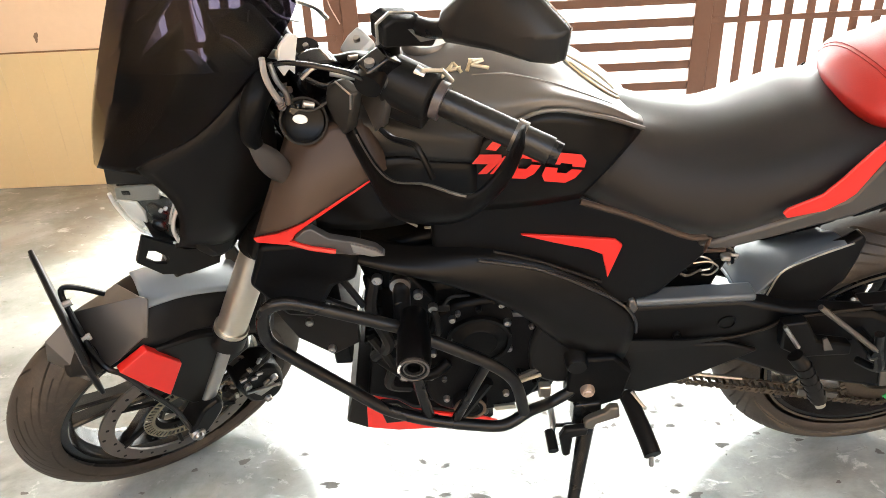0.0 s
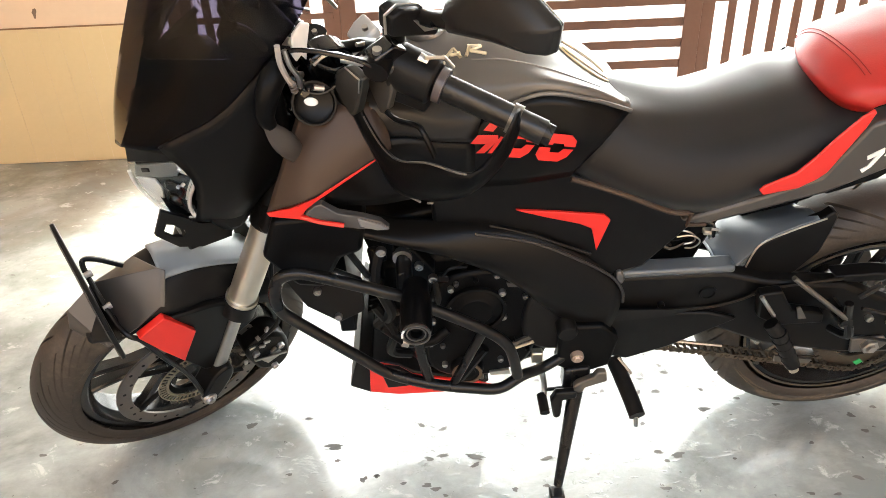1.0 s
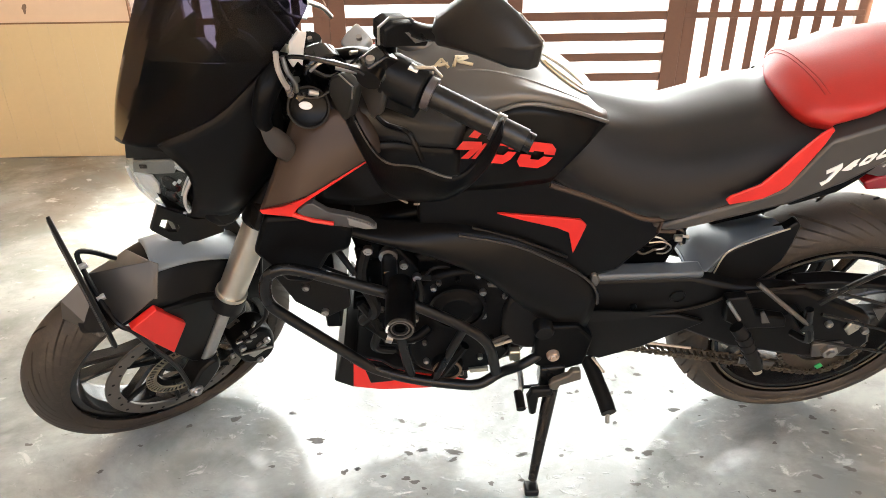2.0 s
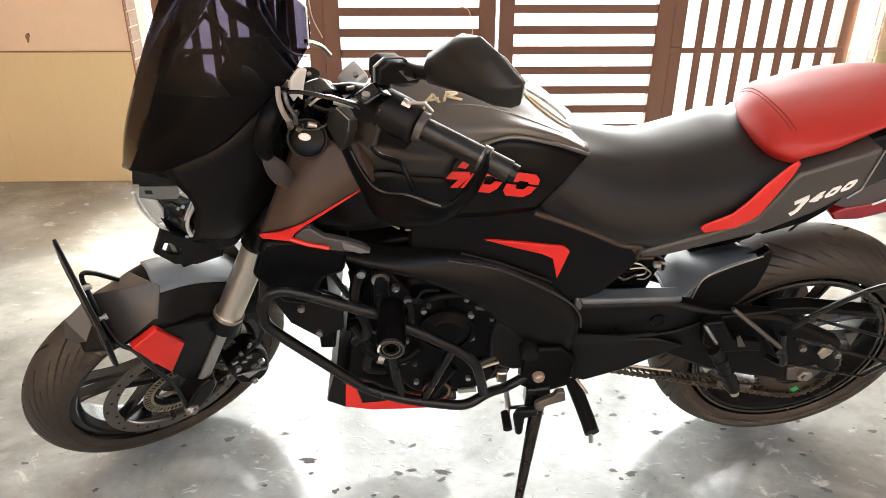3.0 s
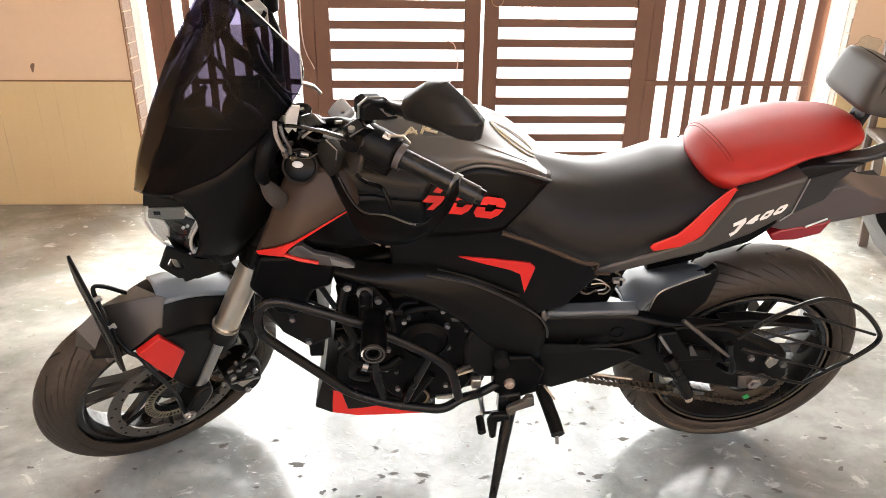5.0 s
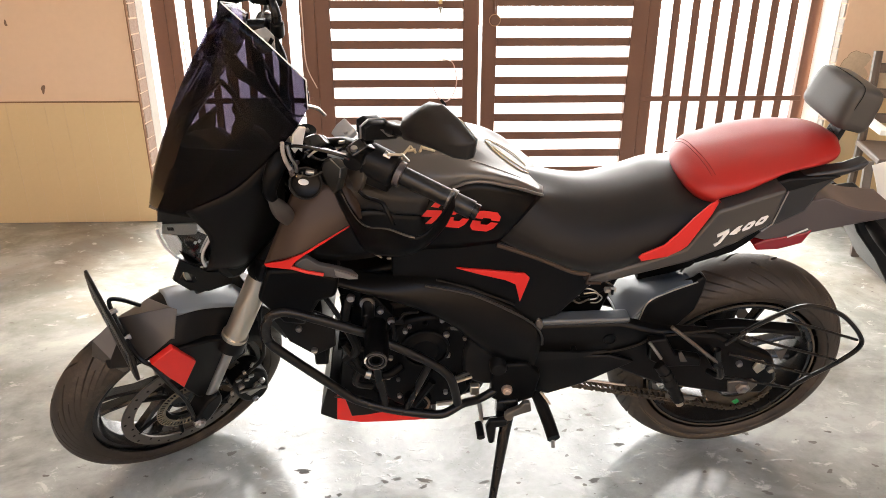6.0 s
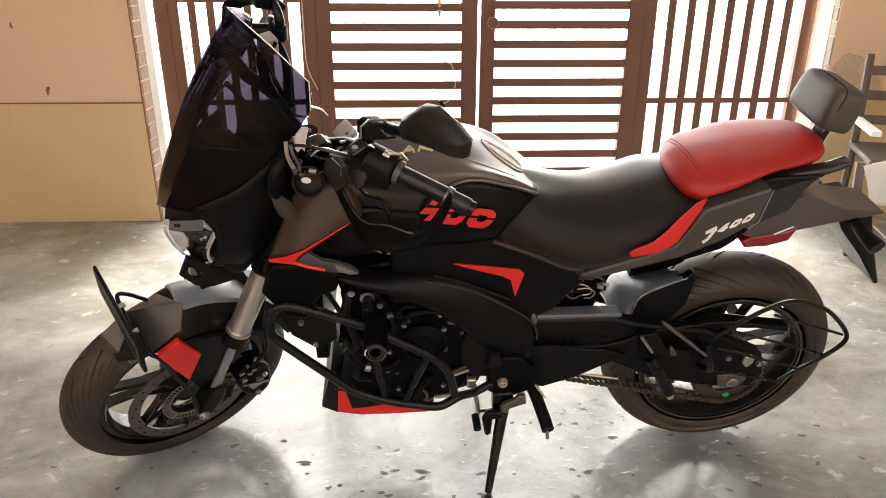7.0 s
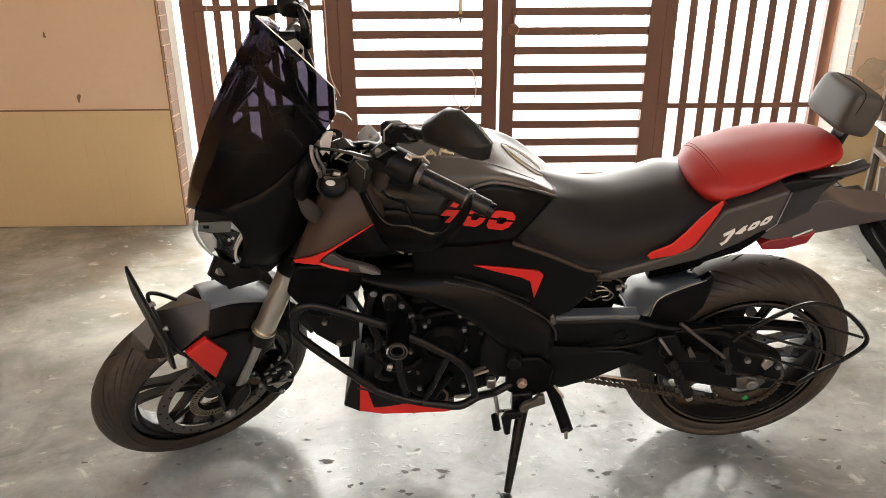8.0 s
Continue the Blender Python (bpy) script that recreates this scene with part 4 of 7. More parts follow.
# crash guard
guard = part("crash_guard", tube([(-0.909, -0.24, 0.625), (-0.946, -0.24, 0.640), (-0.996, -0.24, 0.662), (-1.065, -0.24, 0.690), (-1.095, -0.24, 0.694), (-1.117, -0.24, 0.682), (-1.129, -0.24, 0.650), (-1.126, -0.24, 0.615), (-1.104, -0.24, 0.585), (-1.061, -0.24, 0.538), (-1.011, -0.24, 0.485), (-0.968, -0.24, 0.440), (-0.923, -0.24, 0.414), (-0.877, -0.24, 0.396), (-0.818, -0.24, 0.381), (-0.764, -0.236, 0.370), (-0.718, -0.215, 0.378), (-0.678, -0.185, 0.358), (-0.645, -0.172, 0.366), (-0.62, -0.16, 0.375)], 0.0105, 12, 100), TUBE, bike, "black powder-coated tubular crash guard")
part("guard_arm", tube([(-0.905, -0.24, 0.614), (-0.851, -0.24, 0.581), (-0.785, -0.24, 0.534), (-0.754, -0.24, 0.500), (-0.741, -0.24, 0.465), (-0.730, -0.235, 0.404)], 0.0100, 12, 40), TUBE, guard)
part("guard_post", tube([(-0.925, -0.20, 0.645), (-0.912, -0.235, 0.60), (-0.905, -0.24, 0.50), (-0.892, -0.235, 0.398)], 0.0095, 10, 20), TUBE, guard)
part("guard_brace", tube([(-0.792, -0.24, 0.540), (-0.852, -0.235, 0.384)], 0.008, 10), TUBE, guard)
part("guard_mount", tube([(-0.925, -0.12, 0.652), (-0.92, -0.235, 0.632)], 0.014, 10), TUBE, guard)
part("slider", lathe([(0.0, -0.318), (0.010, -0.318), (0.010, -0.330), (0.018, -0.332), (0.023, -0.329), (0.025, -0.321), (0.025, -0.262), (0.021, -0.25), (0.021, -0.225), (0.0, -0.225)], (-0.903, 0, 0.640), 40), ENGINE, guard, "black nylon frame slider")
part("slider_ring", ring(0.0135, 0.0155, -0.3325, -0.331, (-0.903, 0, 0.640), 32), DISC, guard)
part("slider_ring", ring(0.0190, 0.0222, -0.3345, -0.330, (-0.903, 0, 0.640), 40), DISC, guard)
for i in range(5):
    a = 2.6 + i * 0.16
    part("slider_mark", turned(box(-0.0016, 0.0016, -0.3355, -0.3345, -0.0014, 0.0014), Matrix.Translation((-0.903 + 0.0215 * math.cos(a), 0, 0.640 + 0.0215 * math.sin(a)))), WHITE, guard)
part("crash_guard", flipped(tube([(-0.928, -0.235, 0.639), (-1.06, -0.25, 0.686), (-1.128, -0.235, 0.660), (-1.10, -0.24, 0.585), (-0.96, -0.245, 0.448), (-0.88, -0.235, 0.388), (-0.77, -0.235, 0.370), (-0.62, -0.16, 0.44)], 0.0115, 10, 50)), TUBE, bike)

# swingarm, chain, rear fender, guards
swing = part("swingarm", plate([(-0.60, 0.542), (-0.345, 0.542), (-0.255, 0.512), (-0.105, 0.492), (0.06, 0.405), (0.085, 0.335), (0.06, 0.285), (-0.05, 0.292), (-0.224, 0.335), (-0.33, 0.39), (-0.45, 0.42), (-0.60, 0.40)], -0.136, -0.098), BLACK, bike, "matte black swingarm", bevel=0.009)
part("swingarm", flipped(plate([(-0.60, 0.51), (-0.33, 0.50), (0.06, 0.36), (0.06, 0.27), (-0.33, 0.40), (-0.60, 0.42)], -0.136, -0.098)), BLACK, bike, bevel=0.009)
# Blue-grey base colour stands in for the highlight along the swingarm's top.
part("swing_top", box(-0.545, -0.325, -0.137, -0.100, 0.540, 0.556), material("bridge_sheen_blue_grey", (0.075, 0.085, 0.092), 0.32, spec=0.6), bike, "satin swingarm bridge, blue-grey put in for its sheen", bevel=0.006)
part("swing_rib", tube([(-0.48, -0.139, 0.445), (-0.36, -0.140, 0.458), (-0.30, -0.140, 0.475), (-0.25, -0.140, 0.50), (-0.12, -0.140, 0.515)], 0.004, 6, 24), BLACK, swing)
part("heel_plate", plate([(-0.56, 0.485), (-0.535, 0.462), (-0.36, 0.452), (-0.30, 0.43), (-0.42, 0.36), (-0.50, 0.33), (-0.545, 0.345), (-0.58, 0.42)], -0.150, -0.138), BLACK, bike, "matte black heel plate", bevel=0.004)
part("heel_edge", plate([(-0.552, 0.487), (-0.535, 0.478), (-0.44, 0.470), (-0.37, 0.476), (-0.44, 0.452), (-0.535, 0.447)], -0.154, -0.150), PLASTIC, bike)
part("oil_plug", ring(0.013, 0.016, -0.139, -0.136, (-0.365, 0, 0.493), 24), BLACK, swing)
bolt(-0.45, -0.138, 0.470, 0.007, BLACK, swing)
part("chain_guard", plate([(-0.13, 0.508), (-0.05, 0.512), (0.105, 0.488), (0.112, 0.470), (0.02, 0.488), (-0.10, 0.492)], -0.13, -0.095), BLACK, bike, "black chain guard", bevel=0.004)
NEAR_EDGE = [(-0.345, 0.520), (-0.312, 0.530), (-0.294, 0.556), (-0.276, 0.586), (-0.238, 0.612), (-0.186, 0.634)]
FAR_EDGE = [(-0.338, 0.515), (-0.318, 0.541), (-0.300, 0.562), (-0.264, 0.576), (-0.228, 0.586), (-0.178, 0.598)]


def leaf_row(f, y, lift):
    """A line along the fender, f from its near edge to the crown."""
    return [(a + (c - a) * f, y, b + (d - b) * f + lift) for (a, b), (c, d) in zip(NEAR_EDGE, FAR_EDGE)]


# The fender's colour is paled for the daylight it reflects.
hugger = part("rear_fender", skin([leaf_row(0, -0.108, 0), leaf_row(0.25, -0.088, 0.006), leaf_row(0.6, -0.056, 0.007), leaf_row(1, -0.022, 0), leaf_row(1.1, 0.02, -0.014), leaf_row(1.2, 0.06, -0.034)], 26, 26), material("fender_sheen_blue_grey", (0.105, 0.120, 0.132), 0.36, vary=0.1, bump=0.03, spec=0.6), bike, "satin rear fender hugging the tyre, blue-grey put in for its sheen", solid=0.004)
part("fender_panel", plate([(-0.298, 0.512), (-0.281, 0.578), (-0.238, 0.607), (-0.178, 0.636), (-0.164, 0.650), (-0.154, 0.640), (-0.156, 0.600), (-0.163, 0.553), (-0.192, 0.508), (-0.240, 0.462), (-0.290, 0.470)], -0.1085, -0.085), BLACK, hugger, bevel=0.004)
part("fender_line", tube([(-0.294, -0.1115, 0.530), (-0.281, -0.1115, 0.582), (-0.238, -0.1115, 0.610), (-0.176, -0.1110, 0.637)], 0.0017, 6, 20), SILVER, hugger)
# Pale tube put in for the highlight along the front edge.
part("fender_front", tube([(-0.346, -0.109, 0.520), (-0.343, -0.088, 0.525), (-0.341, -0.056, 0.524), (-0.338, -0.022, 0.515), (-0.337, 0.02, 0.500)], 0.003, 8, 30), SHEENGREY, hugger)
SPROCKET, PINION = 0.088, 0.036
part("sprocket", join(ring(0.055, SPROCKET - 0.004, -0.112, -0.106, RC, 42), *[turned(box(-0.004, 0.004, -0.112, -0.106, SPROCKET - 0.008, SPROCKET + 0.004), Matrix.Translation(RC) @ Matrix.Rotation(i * 2 * math.pi / 42, 4, "Y")) for i in range(42)]), CHAIN, rear_wheel)


def chain_path():
    """Points round both sprockets, an even pitch apart."""
    c0, c1 = Vector((0, 0, REAR_R)), Vector((-0.60, 0, 0.405))
    d = (c1 - c0)
    ang = math.atan2(d.z, d.x)
    off = math.acos((SPROCKET - PINION) / d.length)
    pts = []
    a0, a1 = ang + off, ang - off + 2 * math.pi
    for i in range(25):
        a = a0 + (a1 - a0) * i / 24
        pts.append(c0 + Vector((math.cos(a), 0, math.sin(a))) * SPROCKET)
    b0, b1 = ang - off, ang + off
    for i in range(13):
        a = b0 + (b1 - b0) * i / 12
        pts.append(c1 + Vector((math.cos(a), 0, math.sin(a))) * PINION)
    pts.append(pts[0])
    out, left = [], 0.0
    for p, q in zip(pts, pts[1:]):
        s = (q - p).length
        while left < s:
            out.append(p.lerp(q, left / s))
            left += 0.0159
        left -= s
    return out


links = chain_path()
chain = bmesh.new()
for i, (p, q) in enumerate(zip(links, links[1:] + links[:1])):
    d = (q - p).normalized()
    n = Vector((-d.z, 0, d.x))
    w = 0.0115 if i % 2 else 0.009
    for side in (-1, 1):
        y0 = -0.109 + side * w
        ring_pts = [p - d * 0.006 + n * 0.004, p - d * 0.003 + n * 0.0075, p.lerp(q, 0.5) + n * 0.0052, q + d * 0.003 + n * 0.0075, q + d * 0.006 + n * 0.004, q + d * 0.006 - n * 0.004, q + d * 0.003 - n * 0.0075, p.lerp(q, 0.5) - n * 0.0052, p - d * 0.003 - n * 0.0075, p - d * 0.006 - n * 0.004]
        a = [chain.verts.new((v.x, y0 - 0.0009, v.z)) for v in ring_pts]
        b = [chain.verts.new((v.x, y0 + 0.0009, v.z)) for v in ring_pts]
        chain.faces.new(a)
        chain.faces.new(b[::-1])
        for j in range(10):
            chain.faces.new((a[j], b[j], b[(j + 1) % 10], a[(j + 1) % 10]))
    va = [chain.verts.new((p.x + 0.0035 * math.cos(t), -0.124, p.z + 0.0035 * math.sin(t))) for t in (k * math.pi / 3 for k in range(6))]
    vb = [chain.verts.new((v.co.x, -0.094, v.co.z)) for v in va]
    chain.faces.new(va)
    for j in range(6):
        chain.faces.new((va[j], vb[j], vb[(j + 1) % 6], va[(j + 1) % 6]))
bmesh.ops.recalc_face_normals(chain, faces=chain.faces)
part("chain", chain, CHAIN, bike, "oily black drive chain", flat=True)
part("chain_glint", tube([(-0.40, -0.128, 0.350), (-0.30, -0.130, 0.330)], 0.003, 6), STEEL, swing)
# rear axle with adjuster and nut
part("axle_adjuster", plate([(-0.045, 0.340), (0.02, 0.345), (0.035, 0.325), (0.02, 0.300), (-0.035, 0.300)], -0.143, -0.136), DISC, swing, "worn steel axle plate", bevel=0.002)
part("axle_nut", lathe([(0.0, -0.158), (0.009, -0.158), (0.010, -0.152), (0.017, -0.152), (0.018, -0.149), (0.018, -0.143)], (-0.004, 0, 0.322), 6), STEEL, swing)
part("axle_block", plate([(0.007, 0.384), (0.012, 0.404), (0.030, 0.409), (0.038, 0.385), (0.022, 0.366)], -0.145, -0.136), SILVER, swing, "bare aluminium axle block", bevel=0.003)
part("axle_tab", plate([(0.049, 0.438), (0.078, 0.444), (0.074, 0.404)], -0.140, -0.136), DISC, swing)
part("lock_tag", turned(box(-0.007, 0.007, -0.001, 0.001, -0.007, 0.007), Matrix.Translation((-0.002, -0.137, 0.262)) @ Matrix.Rotation(radians(45), 4, "Y")), GREEN, bike, "green plastic tag on the chain")
for x, z in ((-0.075, 0.385), (-0.03, 0.40), (0.03, 0.395), (0.055, 0.375)):
    bolt(x, -0.139, z, 0.008, STEEL, swing)
part("caliper_rear", box(-0.03, 0.05, 0.075, 0.115, 0.40, 0.47), SILVER, bike, bevel=0.01)

# saree guard: hooped rod with bars
Y = -0.19
hoop = part("saree_guard", tube([(-0.115, Y, 0.515), (-0.065, Y, 0.563), (0.007, Y, 0.612), (0.06, Y, 0.622), (0.135, Y, 0.593), (0.20, Y, 0.530), (0.212, Y, 0.490), (0.175, Y, 0.443), (0.127, Y, 0.404), (0.086, Y, 0.366)], 0.0055, 8, 60), TUBE, bike, "black wire saree guard beside the rear wheel")
for a, b in (((0.013, 0.583), (0.199, 0.515)), ((-0.083, 0.541), (0.170, 0.452)), ((-0.099, 0.485), (0.127, 0.404)), ((-0.106, 0.414), (0.086, 0.362))):
    part("guard_bar", tube([(a[0], Y, a[1]), (b[0], Y, b[1])], 0.0035, 8), TUBE, hoop)
part("guard_stay", tube([(-0.252, Y - 0.004, 0.577), (-0.122, Y - 0.004, 0.463)], 0.0048, 8), DISC, hoop)
part("guard_stay", tube([(-0.128, Y, 0.500), (-0.118, Y, 0.463), (-0.100, Y, 0.412), (-0.11, -0.15, 0.39)], 0.008, 8, 14), TUBE, hoop)
part("guard_clamp", tube([(-0.125, -0.14, 0.455), (-0.12, Y - 0.008, 0.455)], 0.012, 8), TUBE, hoop)

# pillion peg and its bracket, side stand, rider peg, gear lever
pillion_peg = part("pillion_peg", tube([(-0.255, -0.185, 0.452), (-0.235, -0.195, 0.425), (-0.197, -0.21, 0.357)], 0.014, 10, 12), PLASTIC, bike, "folded black pillion footpeg")
for i in range(5):
    part("peg_rib", tube([(-0.24 + 0.009 * i, -0.193 - 0.003 * i, 0.434 - 0.016 * i), (-0.237 + 0.009 * i, -0.1942 - 0.003 * i, 0.4285 - 0.016 * i)], 0.016, 10), PLASTIC, pillion_peg)
part("peg_tip", lathe([(0, -0.006), (0.009, -0.006), (0.009, 0.006), (0, 0.006)], (-0.195, -0.212, 0.350), 10), SILVER, pillion_peg)
part("peg_hanger", plate([(-0.285, 0.515), (-0.245, 0.520), (-0.215, 0.47), (-0.15, 0.455), (-0.145, 0.43), (-0.235, 0.43), (-0.275, 0.455)], -0.172, -0.150), BLACK, bike, bevel=0.004)
part("hanger_stay", tube([(-0.285, -0.175, 0.515), (-0.25, -0.178, 0.465)], 0.004, 8), STEEL, bike)
part("hanger_tab", plate([(-0.214, 0.345), (-0.136, 0.327), (-0.138, 0.316), (-0.212, 0.328)], -0.176, -0.172), DISC, bike)
part("hanger_tab", plate([(-0.210, 0.478), (-0.204, 0.482), (-0.184, 0.450), (-0.200, 0.450)], -0.176, -0.172), DISC, bike)
part("swing_label", plate([(-0.195, 0.438), (-0.125, 0.430), (-0.135, 0.402), (-0.185, 0.410)], -0.1378, -0.1360), PLASTIC, swing)
stand = part("side_stand", plate([(-0.630, 0.345), (-0.580, 0.350), (-0.575, 0.300), (-0.605, 0.265), (-0.630, 0.285)], -0.185, -0.150), TUBE, bike, "black steel side stand", bevel=0.005)
heel = LEANED.inverted() @ Vector((0.217, 1.284, 0.026))
part("stand_leg", tube([Vector((-0.600, -0.176, 0.300)), Vector((-0.600, -0.176, 0.300)).lerp(heel, 0.5), heel], 0.0160, 12, 20, r2=0.0095), TUBE, stand)
part("stand_foot", turned(box(-0.016, 0.014, -0.020, 0.014, -0.0055, 0.012), LEANED.inverted() @ Matrix.Translation((0.215, 1.278, 0.0058))), TUBE, stand, bevel=0.004)
part("stand_spring", tube([(-0.630, -0.185, 0.270), (-0.634, -0.195, 0.215)], 0.0032, 6), TUBE, stand)
part("stand_lug", plate([(-0.657, 0.280), (-0.648, 0.304), (-0.605, 0.306), (-0.605, 0.286), (-0.632, 0.280), (-0.633, 0.228), (-0.640, 0.221), (-0.648, 0.225)], -0.208, -0.192), PLASTIC, stand, bevel=0.004)
part("stand_hook", plate([(-0.613, 0.318), (-0.605, 0.328), (-0.577, 0.344), (-0.570, 0.358), (-0.553, 0.358), (-0.549, 0.331), (-0.567, 0.324), (-0.590, 0.314), (-0.595, 0.299), (-0.611, 0.301)], -0.205, -0.190), material("dull_cast_aluminium", (0.15, 0.135, 0.115), 0.5, metal=0.7), stand, bevel=0.003)
part("pivot_plate", plate([(-0.645, 0.46), (-0.565, 0.46), (-0.53, 0.42), (-0.54, 0.345), (-0.60, 0.32), (-0.645, 0.35)], -0.176, -0.14), ENGINE, bike, bevel=0.006)
part("pivot_bolt", lathe([(0.0, -0.190), (0.006, -0.190), (0.008, -0.187), (0.011, -0.187), (0.0130, -0.183), (0.0130, -0.172)], (-0.608, 0, 0.382), 24), material("rosy_zinc_bolt", (0.50, 0.38, 0.30), 0.4, metal=0.7), bike, "pinkish zinc pivot bolt")
part("pivot_boss", lathe([(0.0, -0.186), (0.016, -0.186), (0.020, -0.180), (0.020, -0.15)], (-0.632, 0, 0.452), 24), PLASTIC, bike)
rider_peg = part("rider_peg", tube([(-0.530, -0.165, 0.348), (-0.524, -0.195, 0.343), (-0.514, -0.25, 0.332), (-0.509, -0.282, 0.324)], 0.0155, 12, 16), PLASTIC, bike, "ribbed rubber footpeg")
part("peg_feeler", tube([(-0.510, -0.278, 0.316), (-0.508, -0.284, 0.296)], 0.0045, 8), STEEL, rider_peg)
part("peg_spring", tube([(-0.527, -0.180, 0.372), (-0.505, -0.205, 0.352)], 0.003, 6), STEEL, rider_peg)
lever = part("gear_lever", tube([(-0.682, -0.16, 0.372), (-0.672, -0.172, 0.330), (-0.665, -0.178, 0.285), (-0.672, -0.20, 0.272)], 0.006, 8, 16), STEEL, bike, "steel gear lever")
part("lever_tip", tube([(-0.672, -0.185, 0.275), (-0.670, -0.225, 0.268)], 0.010, 10), PLASTIC, lever)
part("lever_rod", tube([(-0.665, -0.18, 0.283), (-0.625, -0.182, 0.290)], 0.004, 8), TUBE, lever)
part("lever_knuckle", box(-0.694, -0.672, -0.172, -0.155, 0.358, 0.386), SILVER, lever, bevel=0.003)
part("lever_rod", tube([(-0.728, -0.158, 0.392), (-0.690, -0.158, 0.408)], 0.004, 8), SILVER, lever)

# tail: grab rail, undertray, lamp, plate holder, backrest
pair("grab_rail", lambda: plate([(-0.058, 0.886), (-0.039, 0.903), (-0.006, 0.915), (0.042, 0.922), (0.075, 0.928), (0.106, 0.941), (0.115, 0.940), (0.105, 0.924), (0.055, 0.906), (0.026, 0.870), (0.012, 0.825), (-0.060, 0.783), (-0.066, 0.815)], -0.118, -0.085), material("black_cast_rail", (0.016, 0.0155, 0.015), 0.34, vary=0.2, spec=0.5), bike, "black cast grab rail", bevel=0.006, right=(0, -0.02, -0.045))
part("tail_tray", plate([(-0.11, 0.80), (-0.034, 0.786), (0.029, 0.834), (0.061, 0.844), (0.085, 0.838), (0.118, 0.822), (0.165, 0.808), (0.25, 0.799), (0.25, 0.793), (0.175, 0.778), (0.123, 0.767), (0.049, 0.751), (-0.04, 0.737), (-0.11, 0.755)], -0.095, 0.015), UNDERTRAY, bike, "mauve-grey plastic tail and undertray", bevel=0.008)
part("inner_tail", plate([(-0.27, 0.735), (-0.13, 0.79), (-0.06, 0.765), (-0.085, 0.735), (-0.112, 0.712), (-0.19, 0.684)], -0.104, 0.090), ENGINE, bike, "black inner tail panel", bevel=0.004)
lamp = part("tail_lamp", plate([(-0.066, 0.727), (-0.042, 0.739), (0.040, 0.754), (0.060, 0.764), (0.046, 0.727), (-0.006, 0.712), (-0.055, 0.711)], -0.098, 0.098), TAILRED, bike, "red tail lamp lens", bevel=0.004)
part("lamp_line", tube([(0.004, -0.1, 0.748), (0.045, -0.1, 0.768)], 0.002, 6), WHITE, lamp)
holder = part("plate_holder", plate([(0.16, 0.775), (0.24, 0.785), (0.275, 0.70), (0.335, 0.575), (0.325, 0.57), (0.255, 0.66), (0.185, 0.735)], -0.075, 0.075), PLASTIC, bike, "black number plate holder", bevel=0.006)
pair("rear_indicator", lambda: tube([(0.20, -0.08, 0.765), (0.205, -0.12, 0.755), (0.215, -0.16, 0.745)], 0.012, 10, 10, r2=0.020), PLASTIC, holder)
part("rear_plate", turned(box(-0.002, 0.002, -0.10, 0.10, -0.055, 0.055), Matrix.Translation((0.325, 0, 0.66)) @ Matrix.Rotation(radians(-25), 4, "Y")), WHITE, holder)


def cushion(cx, cz, hx, hy, hz, tilt):
    bm = bmesh.new()
    bmesh.ops.create_cube(bm, size=2)
    bmesh.ops.subdivide_edges(bm, edges=bm.edges, cuts=7, use_grid_fill=True)
    for v in bm.verts:
        c = v.co.copy()
        s = max(abs(c.x), abs(c.y), abs(c.z))
        p = 7.0
        l = (abs(c.x) ** p + abs(c.y) ** p + abs(c.z) ** p) ** (1 / p)
        c = c / l * s
        v.co = (c.x * hx * (1 - 0.10 * c.z * c.z), c.y * hy * (1 - 0.06 * c.z), c.z * hz)
    return turned(bm, Matrix.Translation((cx, 0, cz)) @ Matrix.Rotation(radians(tilt), 4, "Y"))


rest = part("backrest", cushion(0.085, 1.032, 0.038, 0.080, 0.047, 14), GREYSEAT, bike, "grey leatherette backrest pad")
part("piping", turned(tube([(-0.020, -0.077, -0.034), (-0.022, -0.0785, 0.0), (-0.020, -0.0765, 0.034), (-0.015, -0.056, 0.0458), (-0.013, 0.0, 0.048), (-0.015, 0.056, 0.0458)], 0.0011, 6, 30), Matrix.Translation((0.085, 0, 1.032)) @ Matrix.Rotation(radians(14), 4, "Y")), PLASTIC, rest)
part("backrest_stem", turned(box(-0.006, 0.006, -0.022, 0.022, -0.07, 0.05), Matrix.Translation((0.098, 0, 0.965)) @ Matrix.Rotation(radians(14), 4, "Y")), TUBE, rest, bevel=0.002)

# under-seat clutter seen above the swingarm
CONNECTOR = material("dull_white_connector", (0.30, 0.29, 0.27), 0.5)
part("inner_fender", plate([(-0.60, 0.49), (-0.60, 0.74), (-0.28, 0.74), (-0.300, 0.66), (-0.350, 0.62), (-0.385, 0.50)], -0.075, 0.080), ENGINE, bike, "black plastic inner fender", bevel=0.006)
part("inner_fender", plate([(-0.275, 0.560), (-0.275, 0.71), (-0.15, 0.71), (-0.128, 0.628), (-0.150, 0.602), (-0.20, 0.582)], -0.010, 0.040), ENGINE, bike, "black plastic inner fender", bevel=0.006)
tray = part("airbox", plate([(-0.62, 0.66), (-0.38, 0.66), (-0.36, 0.60), (-0.42, 0.575), (-0.60, 0.575)], -0.085, 0.11), ENGINE, bike, bevel=0.01)
part("shock", tube([(-0.45, 0.0, 0.52), (-0.41, 0.0, 0.70)], 0.03, 14), PLASTIC, bike)
part("wiring", tube([(-0.46, -0.09, 0.60), (-0.43, -0.108, 0.625), (-0.405, -0.108, 0.612), (-0.40, -0.10, 0.590), (-0.42, -0.10, 0.585)], 0.0018, 6, 20), STEEL, bike)
